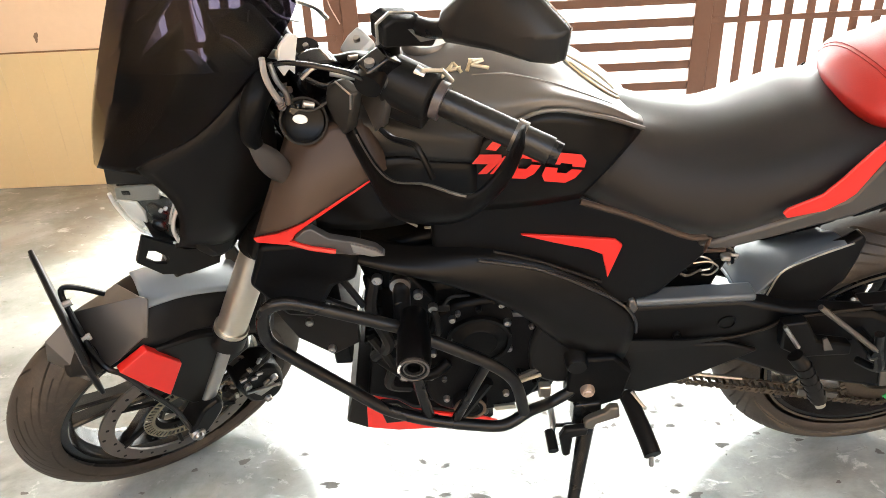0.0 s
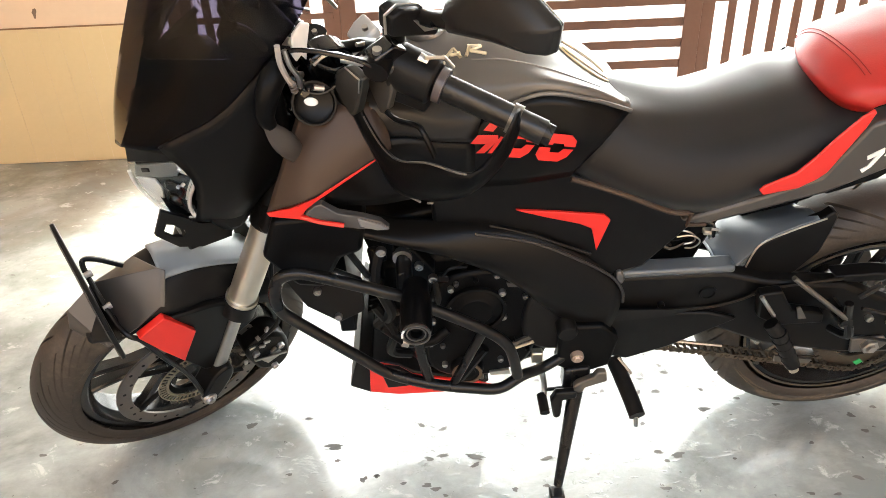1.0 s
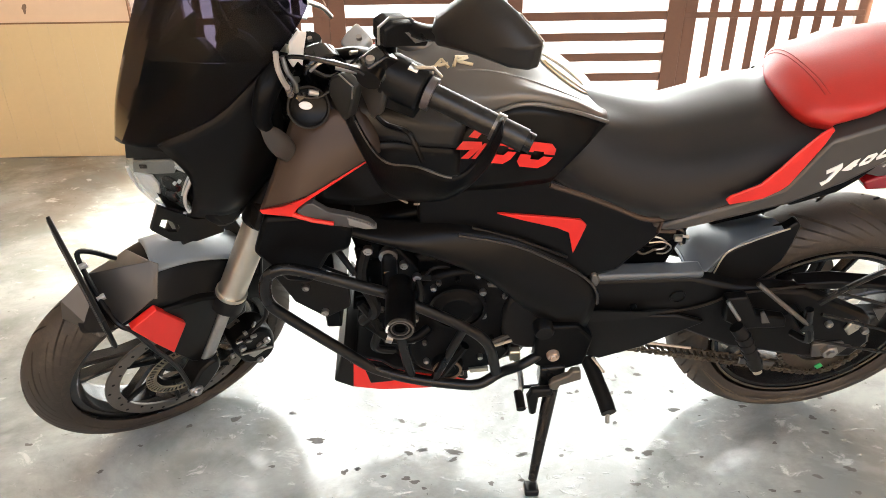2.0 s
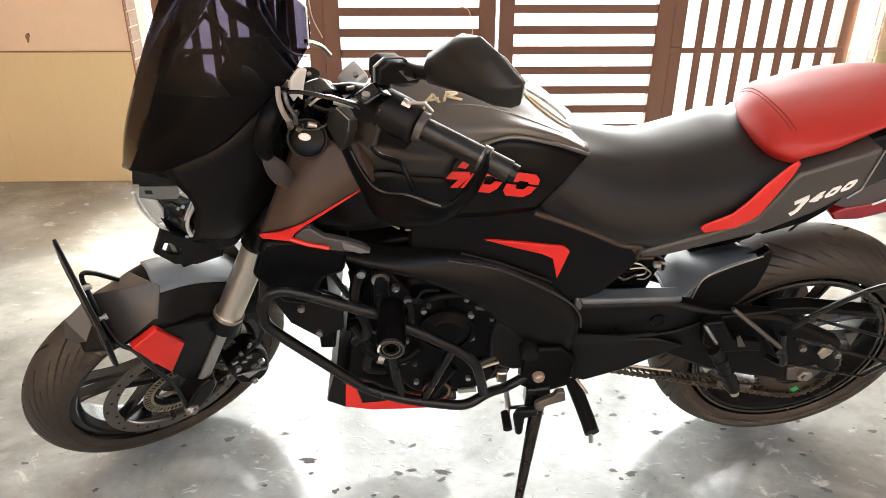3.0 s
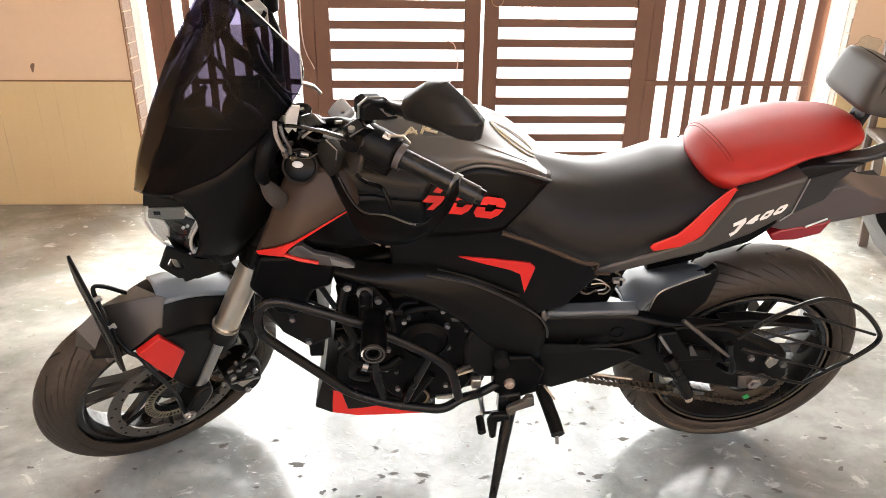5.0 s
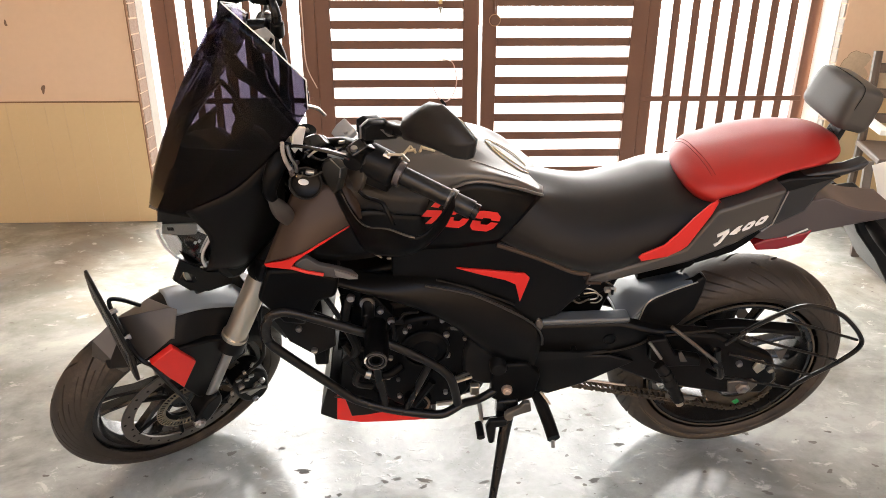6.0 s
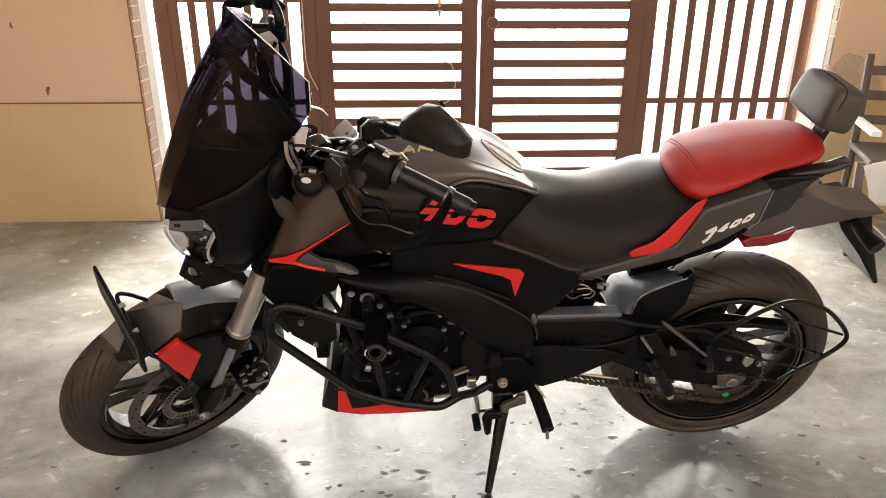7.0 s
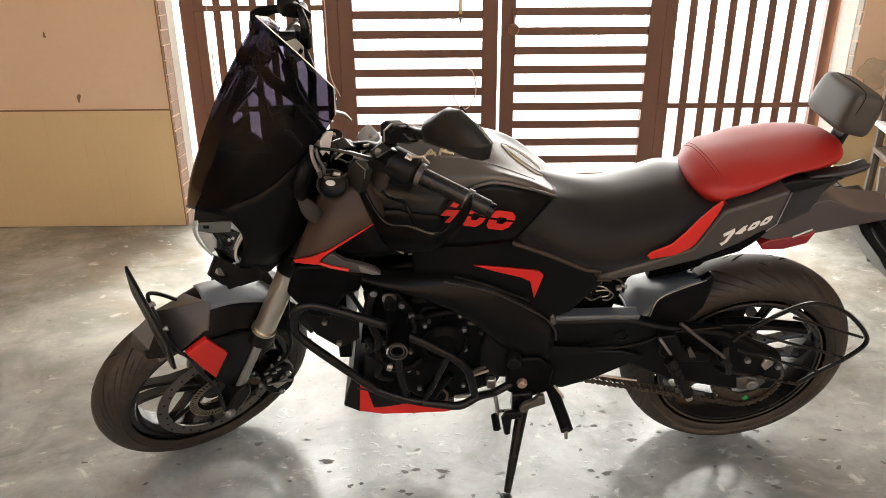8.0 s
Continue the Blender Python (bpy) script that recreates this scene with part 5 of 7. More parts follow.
part("wiring", tube([(-0.50, -0.09, 0.585), (-0.47, -0.1, 0.60), (-0.44, -0.095, 0.58)], 0.005, 6, 16), PLASTIC, bike)
for x, z, r in ((-0.49, 0.598, 0.004), (-0.458, 0.590, 0.003), (-0.425, 0.632, 0.003), (-0.372, 0.600, 0.003), (-0.362, 0.612, 0.0025)):
    bolt(x, -0.098, z, r, STEEL, tray)
for pts, r, mt in (([(-0.50, -0.10, 0.64), (-0.475, -0.105, 0.622), (-0.45, -0.105, 0.63), (-0.435, -0.104, 0.612)], 0.003, HOSE), ([(-0.47, -0.10, 0.60), (-0.445, -0.108, 0.585), (-0.42, -0.106, 0.595)], 0.004, HOSE), ([(-0.39, -0.098, 0.64), (-0.372, -0.102, 0.628), (-0.366, -0.10, 0.60)], 0.0035, HOSE), ([(-0.455, -0.107, 0.618), (-0.447, -0.109, 0.606)], 0.0025, CONNECTOR), ([(-0.375, -0.104, 0.622), (-0.362, -0.104, 0.619)], 0.0035, CONNECTOR)):
    part("wiring", tube(pts, r, 6, 14 if len(pts) > 2 else 0), mt, bike)
part("cable_loop", tube([(-0.435, -0.105, 0.608), (-0.410, -0.108, 0.612), (-0.392, -0.108, 0.598), (-0.400, -0.106, 0.582), (-0.415, -0.104, 0.580)], 0.0017, 6, 18), STEEL, bike)
part("connector", box(-0.384, -0.366, -0.10, -0.085, 0.602, 0.612), CONNECTOR, bike, bevel=0.003)
part("pivot_cover", plate([(-0.548, 0.570), (-0.540, 0.573), (-0.530, 0.553), (-0.535, 0.540), (-0.548, 0.546)], -0.150, -0.130), DISC, bike, "bare aluminium pivot edge", bevel=0.003)
# ---- steered parts: fork, fender, lamp, screen, bars ----
def fork_x(z):
    return -1.40 + (z - 0.335) * 0.49


S = STEERED
for side in (-1, 1):
    y = 0.105 * side
    leg = part("fork_leg", tube([(fork_x(0.515), y, 0.515), (fork_x(0.97), y, 0.97)], 0.0270, 28), SILVER, bike, "champagne aluminium fork leg", S)
    part("collar", tube([(fork_x(0.500), y, 0.500), (fork_x(0.530), y, 0.530)], 0.0325, 28), PLASTIC, leg)
    part("collar_ring", tube([(fork_x(0.530), y, 0.530), (fork_x(0.538), y, 0.538)], 0.0310, 28), SILVER, leg)
    part("slider_tube", tube([(fork_x(0.33), y, 0.33), (fork_x(0.505), y, 0.505)], 0.0140, 24), STEEL, leg)
    part("fork_foot", plate([(-1.455, 0.295), (-1.445, 0.272), (-1.422, 0.272), (-1.378, 0.325), (-1.380, 0.36), (-1.412, 0.352), (-1.436, 0.322)], y - 0.026, y + 0.026, 30), BLACK, leg, bevel=0.006)
    part("fork_cover", tube([(fork_x(0.71), y, 0.71), (fork_x(0.95), y, 0.95)], 0.033, 20), BLACK, leg)
part("fork_notch", box(fork_x(0.66) + 0.012, fork_x(0.66) + 0.034, -0.125, -0.085, 0.640, 0.668), PLASTIC, bike, m=S, bevel=0.004)
part("axle_cap", lathe([(0.0, -0.142), (0.008, -0.142), (0.009, -0.136), (0.014, -0.136), (0.015, -0.131), (0.015, -0.12)], (FC[0] - 0.008, 0, FC[2] - 0.008), 16), STEEL, bike, "steel front axle nut", S)
part("triple_clamp", plate([(fork_x(0.74) - 0.04, 0.725), (fork_x(0.74) + 0.06, 0.705), (fork_x(0.78) + 0.06, 0.755), (fork_x(0.78) - 0.04, 0.775)], -0.14, 0.14), BLACK, bike, m=S, bevel=0.008)
part("triple_clamp", plate([(fork_x(0.95) - 0.04, 0.955), (fork_x(0.95) + 0.06, 0.92), (fork_x(0.98) + 0.06, 0.95), (fork_x(0.98) - 0.04, 0.985)], -0.14, 0.14), BLACK, bike, m=S, bevel=0.008)
caliper = part("caliper", plate([(-1.335, 0.325), (-1.285, 0.345), (-1.245, 0.305), (-1.245, 0.225), (-1.275, 0.190), (-1.315, 0.215), (-1.33, 0.26)], -0.105, -0.045, 40), ENGINE, bike, "black brake caliper", S, bevel=0.008)
for x, z in ((-1.318, 0.308), (-1.262, 0.285), (-1.288, 0.212)):
    bolt(x, -0.108, z, 0.008, STEEL, caliper)
for k, (x, z) in enumerate(((-1.319, 0.300), (-1.300, 0.326), (-1.302, 0.365), (-1.280, 0.380), (-1.264, 0.370), (-1.288, 0.332), (-1.345, 0.340), (-1.345, 0.300), (-1.281, 0.285), (-1.321, 0.342))):
    part("caliper_lug", turned(box(-0.007, 0.007, -0.003, 0.003, -0.003 - 0.001 * (k % 3), 0.003), Matrix.Translation((x, -0.109, z)) @ Matrix.Rotation(0.7 * k, 4, "Y")), STEEL if k % 2 else DISC, caliper, bevel=0.001)
part("pad_pin", tube([(-1.325, -0.109, 0.285), (-1.255, -0.109, 0.245)], 0.004, 8), STEEL, caliper)
part("caliper_plate", plate([(-1.31, 0.262), (-1.268, 0.272), (-1.262, 0.246), (-1.30, 0.238)], -0.1085, -0.105), STEEL, caliper)
part("brake_hose", tube([(-1.29, -0.10, 0.34), (-1.25, -0.12, 0.42), (-1.23, -0.09, 0.55), (-1.17, -0.06, 0.75), (-1.12, -0.05, 0.92)], 0.005, 8, 30), PLASTIC, bike, m=S)

# front fender: charcoal nose, black rear half, red side pieces
RIDGE = [(-1.562, 0, 0.548), (-1.492, 0, 0.598), (-1.405, 0, 0.627), (-1.34, 0, 0.607), (-1.27, 0, 0.558), (-1.20, 0, 0.490)]
SHOULDER = [(-1.568, -0.040, 0.545), (-1.500, -0.050, 0.596), (-1.412, -0.052, 0.627), (-1.345, -0.052, 0.606), (-1.27, -0.052, 0.556), (-1.20, -0.050, 0.482)]
SKIRT = [(-1.552, -0.055, 0.548), (-1.515, -0.085, 0.570), (-1.443, -0.098, 0.585), (-1.365, -0.098, 0.545), (-1.29, -0.092, 0.475), (-1.225, -0.08, 0.41)]
FAR = [(x, 0.045, z - 0.020) for x, y, z in RIDGE]
EDGE = [(x, 0.066, z - 0.060) for x, y, z in RIDGE]
fender = part("front_fender", skin([SKIRT, SHOULDER, RIDGE, FAR, EDGE], 28, 20), material("satin_black_fender", (0.0045, 0.0046, 0.0048), 0.46, vary=0.2, bump=0.05, spec=0.2), bike, "black front fender with a charcoal nose and red sides", S, solid=0.004)


def facets(points, faces):
    """Flat facets between named points."""
    bm = bmesh.new()
    vs = {k: bm.verts.new(q) for k, q in points.items()}
    for f in faces:
        bm.faces.new([vs[k] for k in f])
    bmesh.ops.recalc_face_normals(bm, faces=bm.faces)
    return bm
part("nose", facets(dict(t=(-1.572, 0.016, 0.582), l=(-1.587, 0.010, 0.540), f=(-1.513, 0.028, 0.606), p=(-1.431, 0.036, 0.612), u=(-1.410, -0.056, 0.672), s=(-1.400, -0.066, 0.668), v=(-1.437, -0.101, 0.628), w=(-1.429, -0.104, 0.626), b=(-1.485, -0.101, 0.606), k=(-1.545, -0.064, 0.536), q=(-1.431, 0.085, 0.540), r=(-1.530, 0.070, 0.520)),
                    ["tfk", "tkl", "fpu", "fuv", "fvb", "fbk", "us" + "wv", "fqp", "frq", "trf"]), GREY, fender, "matte charcoal fender nose", solid=0.004, bevel=0.0015)
# Pale strip on the fender top in place of reflected gate light.
part("fender_crown", skin([[(x, y * 1.06, z + 0.008) for x, y, z in SHOULDER[2:]], [(x, y, z + 0.012) for x, y, z in RIDGE[2:]], [(x, y, z + 0.009) for x, y, z in FAR[2:]]], 28, 10), SHEENGREY, fender, "fender crown in pale blue-grey for the daylight on it", solid=0.003)
part("red_side", plate([(-1.492, 0.593), (-1.440, 0.612), (-1.430, 0.588), (-1.404, 0.524), (-1.447, 0.446), (-1.470, 0.516)], -0.116, -0.100), RED, fender, "red fender side piece", bevel=0.002)
pair("fender_side", lambda: plate([(-1.447, 0.592), (-1.36, 0.56), (-1.275, 0.50), (-1.285, 0.44), (-1.335, 0.42), (-1.37, 0.35), (-1.40, 0.335), (-1.425, 0.36), (-1.452, 0.44), (-1.415, 0.514)], -0.106, -0.085), BLACK, fender, right=(0, -0.045, -0.05), bevel=0.005)
pair("fender_tongue", lambda: plate([(-1.22, 0.55), (-1.17, 0.47), (-1.145, 0.36), (-1.165, 0.35), (-1.20, 0.44), (-1.24, 0.50)], -0.07, -0.0), PLASTIC, fender, bevel=0.004)

# number plate on a wire bracket
PLATE_SET = Matrix.Translation((-1.520, 0, 0.676)) @ Matrix.Rotation(radians(4), 4, "Y") @ Matrix.Translation((1.520, 0, -0.676))
plate_thing = part("front_plate", turned(box(-1.5245, -1.5165, -0.129, 0.130, 0.580, 0.676), PLATE_SET), PLASTIC, bike, "thin front number plate on a bent wire bracket", S, bevel=0.002)
part("plate_face", turned(box(-1.5262, -1.5247, -0.124, 0.125, 0.585, 0.671), PLATE_SET), GREYSEAT, plate_thing)
for i in range(5):
    part("plate_bar", turned(box(-1.5272, -1.5263, -0.105 + 0.047 * i, -0.070 + 0.047 * i, 0.607, 0.645), PLATE_SET), PLASTIC, plate_thing)
part("wire_bracket", tube([(-1.455, 0.02, 0.622), (-1.488, 0.035, 0.652), (-1.508, 0.04, 0.654), (-1.512, 0.0, 0.640), (-1.511, -0.07, 0.612), (-1.504, -0.102, 0.60), (-1.490, -0.110, 0.575), (-1.476, -0.114, 0.50), (-1.455, -0.118, 0.40), (-1.450, -0.122, 0.300)], 0.005, 8, 50), TUBE, plate_thing)
for y, z in ((0.015, 0.648), (-0.045, 0.622)):
    part("plate_bolt", tube([(-1.516, y, z), (-1.502, y, z)], 0.006, 8), STEEL, plate_thing)

# headlamp in its cowl
cowl = part("cowl", plate([(-1.285, 0.885), (-1.295, 0.829), (-1.312, 0.790), (-1.295, 0.745), (-1.262, 0.735), (-1.205, 0.80), (-1.150, 0.87), (-1.165, 0.950), (-1.235, 0.965), (-1.305, 0.935)], -0.118, 0.118), BLACK, bike, "black lamp cowl", S, bevel=0.028)
CHEEK = [
    [(-1.335, -0.084, 0.953), (-1.250, -0.133, 1.012), (-1.168, -0.150, 1.085)],
    [(-1.312, -0.112, 0.890), (-1.245, -0.146, 0.925), (-1.165, -0.152, 0.96)],
    [(-1.325, -0.105, 0.805), (-1.265, -0.135, 0.815), (-1.185, -0.140, 0.86)],
    [(-1.330, -0.075, 0.765), (-1.262, -0.100, 0.745), (-1.21, -0.110, 0.795)]]
part("cowl_cheek", skin(CHEEK, 12, 14), BLACK, cowl, solid=0.006)
part("cowl_cheek", flipped(skin([[(-1.285, -0.10, 0.905), (-1.235, -0.12, 0.945), (-1.168, -0.13, 0.98)]] + CHEEK[1:], 12, 14)), BLACK, cowl, solid=0.006)
LAMP_SET = Matrix(((0.553, 0.833, 0, -1.366), (-0.833, 0.553, 0, 0), (0, 0, 1, 0), (0, 0, 0, 1)))
LAMP = [(-0.016, 0.839), (-0.010, 0.858), (0.000, 0.872), (0.087, 0.904), (0.112, 0.914), (0.120, 0.881), (0.099, 0.837), (0.084, 0.800), (0.082, 0.759), (0.040, 0.748), (0.015, 0.754), (-0.008, 0.779), (-0.018, 0.811)]


def dome(outline, lift, n=5):
    """A gently bulging sheet over an outline."""
    cx, cz = sum(p[0] for p in outline) / len(outline), sum(p[1] for p in outline) / len(outline)
    bm = bmesh.new()
    rows = [[Vector((cx + (x - cx) * f, -lift * (1 - f * f), cz + (z - cz) * f)) for x, z in outline] for f in [1 - 0.97 * i / n for i in range(n + 1)]]
    vs = grid(bm, rows, True)
    bm.faces.new(vs[-1])
    bmesh.ops.recalc_face_normals(bm, faces=bm.faces)
    return turned(bm, LAMP_SET)


def lamp_piece(name, outline, y0, y1, mat, label=""):
    return part(name, turned(plate(outline, y0, y1), LAMP_SET), mat, headlamp, label, bevel=0.0015)


headlamp = part("headlamp", dome(LAMP, 0.014), LENS, bike, "clear wedge-shaped headlamp", S, solid=0.002)
LAMPGREY = material("pale_lamp_trim", (0.20, 0.205, 0.195), 0.4, vary=0.1, bump=0)
CHROME = material("lamp_chrome", (0.85, 0.86, 0.86), 0.2, metal=0.35, vary=0.1, bump=0)
lamp_piece("lamp_shell", [(x * 0.97 + 0.001, z * 0.97 + 0.025) for x, z in LAMP], 0.016, 0.045, ENGINE, "black lamp shell")
# Matte white panel imitates the lit interior behind the lens.
lamp_piece("reflector", [(-0.013, 0.817), (0.024, 0.827), (0.032, 0.808), (0.025, 0.772), (0.009, 0.757), (-0.004, 0.781)], 0.004, 0.009, material("reflector_painted_lit", (0.80, 0.82, 0.81), 0.3, vary=0.05, bump=0), "lamp reflector in matte white for the light inside the lens")
lamp_piece("lamp_core", [(0.030, 0.836), (0.074, 0.858), (0.111, 0.878), (0.094, 0.835), (0.078, 0.796), (0.078, 0.762), (0.040, 0.754), (0.026, 0.770), (0.033, 0.806)], 0.007, 0.014, material("dark_lamp_core", (0.045, 0.052, 0.050), 0.15), "dark projector housing")
lamp_piece("lamp_bezel", [(-0.002, 0.852), (0.085, 0.897), (0.089, 0.886), (0.076, 0.861), (0.038, 0.841), (-0.010, 0.822)], 0.002, 0.007, LAMPGREY, "pale grey lamp trim")
lamp_piece("bezel_window", [(0.010, 0.852), (0.026, 0.859), (0.026, 0.850), (0.010, 0.842)], 0.0005, 0.003, ENGINE)
lamp_piece("lamp_corner", [(0.085, 0.895), (0.106, 0.909), (0.117, 0.895), (0.118, 0.880), (0.105, 0.875), (0.086, 0.876)], 0.0, 0.006, CHROME, "chromed lamp corner")
lamp_piece("lamp_visor", [(-0.008, 0.862), (0.002, 0.900), (0.055, 0.912), (0.094, 0.920), (0.094, 0.908), (0.087, 0.905)], -0.002, 0.030, PLASTIC, "black lamp visor")
for s, z, r in ((0.060, 0.824, 0.017), (0.052, 0.788, 0.013)):
    part("projector", turned(lathe([(0.0, -0.004), (r * 0.7, -0.002), (r, 0.003), (r, 0.008)], (s, 0, z), 20), LAMP_SET), GLOSSBLACK, headlamp)
for pts, r in (([(0.114, 0.876), (0.099, 0.844), (0.085, 0.812), (0.079, 0.786), (0.081, 0.762)], 0.0034), ([(0.106, 0.872), (0.090, 0.838), (0.078, 0.808)], 0.0018), ([(0.018, 0.758), (0.040, 0.750), (0.080, 0.758)], 0.0026), ([(-0.017, 0.834), (-0.016, 0.806), (-0.006, 0.779), (0.015, 0.755)], 0.0030)):
    part("lamp_strut", turned(tube([(s, 0.001, z) for s, z in pts], r, 8, 18), LAMP_SET), CHROME, headlamp, "chromed lamp strut")
for s, z in ((0.088, 0.884), (0.083, 0.846), (0.072, 0.836)):
    part("lamp_screw", turned(lathe([(0.0, -0.003), (0.003, -0.002), (0.003, 0.003)], (s, 0, z), 8), LAMP_SET), CHROME, headlamp)
def framed(outer, inner, y0, y1):
    """A slab with a hole: two outlines of as many points."""
    bm = bmesh.new()
    rows = [[(x, y, z) for x, z in o] for o, y in ((outer, y0), (inner, y0), (inner, y1), (outer, y1), (outer, y0))]
    grid(bm, rows, True)
    bmesh.ops.remove_doubles(bm, verts=bm.verts, dist=1e-6)
    bmesh.ops.recalc_face_normals(bm, faces=bm.faces)
    return bm


beak = part("beak", plate([(-1.352, 0.785), (-1.330, 0.765), (-1.30, 0.735), (-1.262, 0.705), (-1.268, 0.672), (-1.300, 0.682), (-1.332, 0.725)], -0.058, 0.030), PLASTIC, bike, "black plastic beak below the lamp", S, bevel=0.004)
part("beak_cheek", framed([(-1.364, 0.806), (-1.388, 0.758), (-1.362, 0.705), (-1.325, 0.676), (-1.274, 0.666), (-1.262, 0.702), (-1.315, 0.735), (-1.335, 0.765)],
                          [(-1.366, 0.772), (-1.375, 0.757), (-1.364, 0.735), (-1.350, 0.724), (-1.344, 0.730), (-1.344, 0.740), (-1.350, 0.750), (-1.357, 0.764)], -0.064, -0.057), PLASTIC, beak)
part("beak_arm", plate([(-1.345, 0.700), (-1.28, 0.70), (-1.30, 0.63), (-1.345, 0.635)], -0.03, 0.03), PLASTIC, beak, bevel=0.004)

# screen
def creased(rows, n, m):
    """A sheet of flat strips between guiding curves, with sharp edges along the curves."""
    r = [spline(q, n) for q in rows]
    bm = bmesh.new()
    grid(bm, [r[0]] + [[p.lerp(q, j / m) for p, q in zip(a, b)] for a, b in zip(r, r[1:]) for j in range(1, m + 1)])
    bmesh.ops.recalc_face_normals(bm, faces=bm.faces)
    return bm


GLASS = [[(-1.116, -0.168, 1.226), (-1.112, -0.160, 1.160), (-1.165, -0.152, 1.090), (-1.250, -0.132, 1.010), (-1.335, -0.085, 0.950)],
         [(-1.138, -0.088, 1.252), (-1.177, -0.094, 1.164), (-1.236, -0.098, 1.080), (-1.299, -0.090, 1.002), (-1.358, -0.062, 0.943)],
         [(-1.170, -0.002, 1.286), (-1.242, -0.020, 1.165), (-1.301, -0.033, 1.066), (-1.341, -0.036, 0.990), (-1.374, -0.036, 0.936)],
         [(-1.170, 0.012, 1.285), (-1.250, 0.026, 1.158), (-1.304, 0.034, 1.051), (-1.348, 0.034, 0.958), (-1.373, 0.034, 0.880)],
         [(-1.131, 0.050, 1.251), (-1.180, 0.085, 1.135), (-1.240, 0.095, 1.045), (-1.300, 0.085, 0.965), (-1.360, 0.050, 0.888)],
         [(-1.086, 0.105, 1.190), (-1.092, 0.135, 1.110), (-1.150, 0.135, 1.050), (-1.235, 0.120, 0.985), (-1.335, 0.060, 0.900)]]
screen = part("windscreen", creased(GLASS, 30, 6), TINT, bike, "smoked violet acrylic touring windscreen", S, solid=0.003)
BASE = [[(x + 0.006, y * 0.985, z - 0.004) for x, y, z in spline(row, 30)[15:]] for row in GLASS]
part("screen_base", creased(BASE, 14, 6), GLOSSBLACK, screen, "gloss black screen base", solid=0.004)
edge = [(-1.111, -0.161, 1.160), (-1.116, -0.169, 1.228), (-1.138, -0.088, 1.254), (-1.170, -0.002, 1.288), (-1.170, 0.012, 1.287), (-1.131, 0.050, 1.253), (-1.086, 0.105, 1.192)]
part("screen_edge", tube(edge, 0.0012, 6), WHITE, screen, "pale polished edge")
cluster = part("instrument", plate([(-1.17, 0.965), (-1.145, 1.005), (-1.080, 1.020), (-1.070, 1.0), (-1.12, 0.955)], -0.075, 0.075), PLASTIC, bike, "black instrument cluster", S, bevel=0.008)
part("screen_bracket", tube([(-1.15, -0.08, 1.04), (-1.17, -0.085, 1.08), (-1.188, -0.088, 1.10)], 0.006, 8, 12), TUBE, cluster)
part("screen_bracket", tube([(-1.14, 0.08, 1.03), (-1.155, 0.085, 1.06), (-1.165, 0.088, 1.075)], 0.006, 8, 12), TUBE, cluster)

# bars and controls, left and right
BAR = [(-1.062, 0.0, 0.990), (-1.048, -0.09, 1.004), (-1.035, -0.16, 1.050), (-1.040, -0.225, 1.084), (-1.011, -0.30, 1.072), (-0.932, -0.432, 1.047)]
SETBACK = (0.050, -0.02, -0.032)
FARBAR = [BAR[0]] + [(x + SETBACK[0] * min(1, f), -y + SETBACK[1] * min(1, f), z + SETBACK[2] * min(1, f)) for (x, y, z), f in zip(BAR[1:], (0.3, 0.7, 1, 1, 1))]
bar = part("handlebar", tube(BAR[::-1] + FARBAR[1:], 0.0100, 12, 80), BLACK, bike, "black tubular handlebar", S)
for s in (-1, 1):
    part("bar_clamp", tube([(-1.062, 0.05 * s, 0.94), (-1.058, 0.05 * s, 1.008)], 0.020, 14), BLACK, bar)


def along(f, out=0.0, up=0.0, ahead=0.0):
    """A point on the left grip's axis; f from its inner end to the bar end."""
    a, b = Vector((-1.011, -0.300, 1.072)), Vector((-0.932, -0.432, 1.047))
    return a.lerp(b, f) + Vector((-ahead, -out, up))


def grip():
    a, b = Vector((-1.011, -0.300, 1.072)), Vector((-0.932, -0.432, 1.047))
    pts, bm = [], bmesh.new()
    d = (b - a).normalized()
    s = d.cross(Vector((0, 0, 1))).normalized()
    w = s.cross(d)
    rows = []
    for i in range(64):
        f = 0.02 + 0.93 * i / 63
        r = 0.0172 + (0.0004 if i % 3 == 0 and 0.1 < f < 0.62 else 0.0)
        rows.append([a.lerp(b, f) + (s * math.cos(q) + w * math.sin(q)) * r for q in (k * math.pi / 10 for k in range(20))])
    vs = grid(bm, rows, True)
    bm.faces.new(vs[0][::-1])
    bm.faces.new(vs[-1])
    bmesh.ops.recalc_face_normals(bm, faces=bm.faces)
    return bm


pair("grip", grip, material("worn_grip_rubber", (0.008, 0.0072, 0.0064), 0.34, spec=0.45, vary=0.3, fine=300, bump=0.3, dist=0.0005), bar, "ribbed black rubber grip", right=SETBACK)
pair("grip_flange", lambda: tube([along(-0.02), along(0.05)], 0.024, 20), UNDERTRAY, bar, right=SETBACK)
pair("bar_end", lambda: tube([along(0.95), along(1.02)], 0.0150, 20), TUBE, bar, right=SETBACK)
pair("guard_ring", lambda: tube([along(0.64), along(0.72)], 0.0205, 20), DISC, bar, right=SETBACK)
pair("switch_block", lambda: join(tube([along(-0.42), along(-0.34), along(-0.12), along(-0.04)], 0.031, 18), turned(box(-0.022, 0.022, -0.028, 0.028, -0.03, 0.022), Matrix.Translation(along(-0.24, 0, -0.012)) @ Matrix.Rotation(radians(28), 4, "Z"))), PLASTIC, bar, "black switch block", bevel=0.004, right=SETBACK)
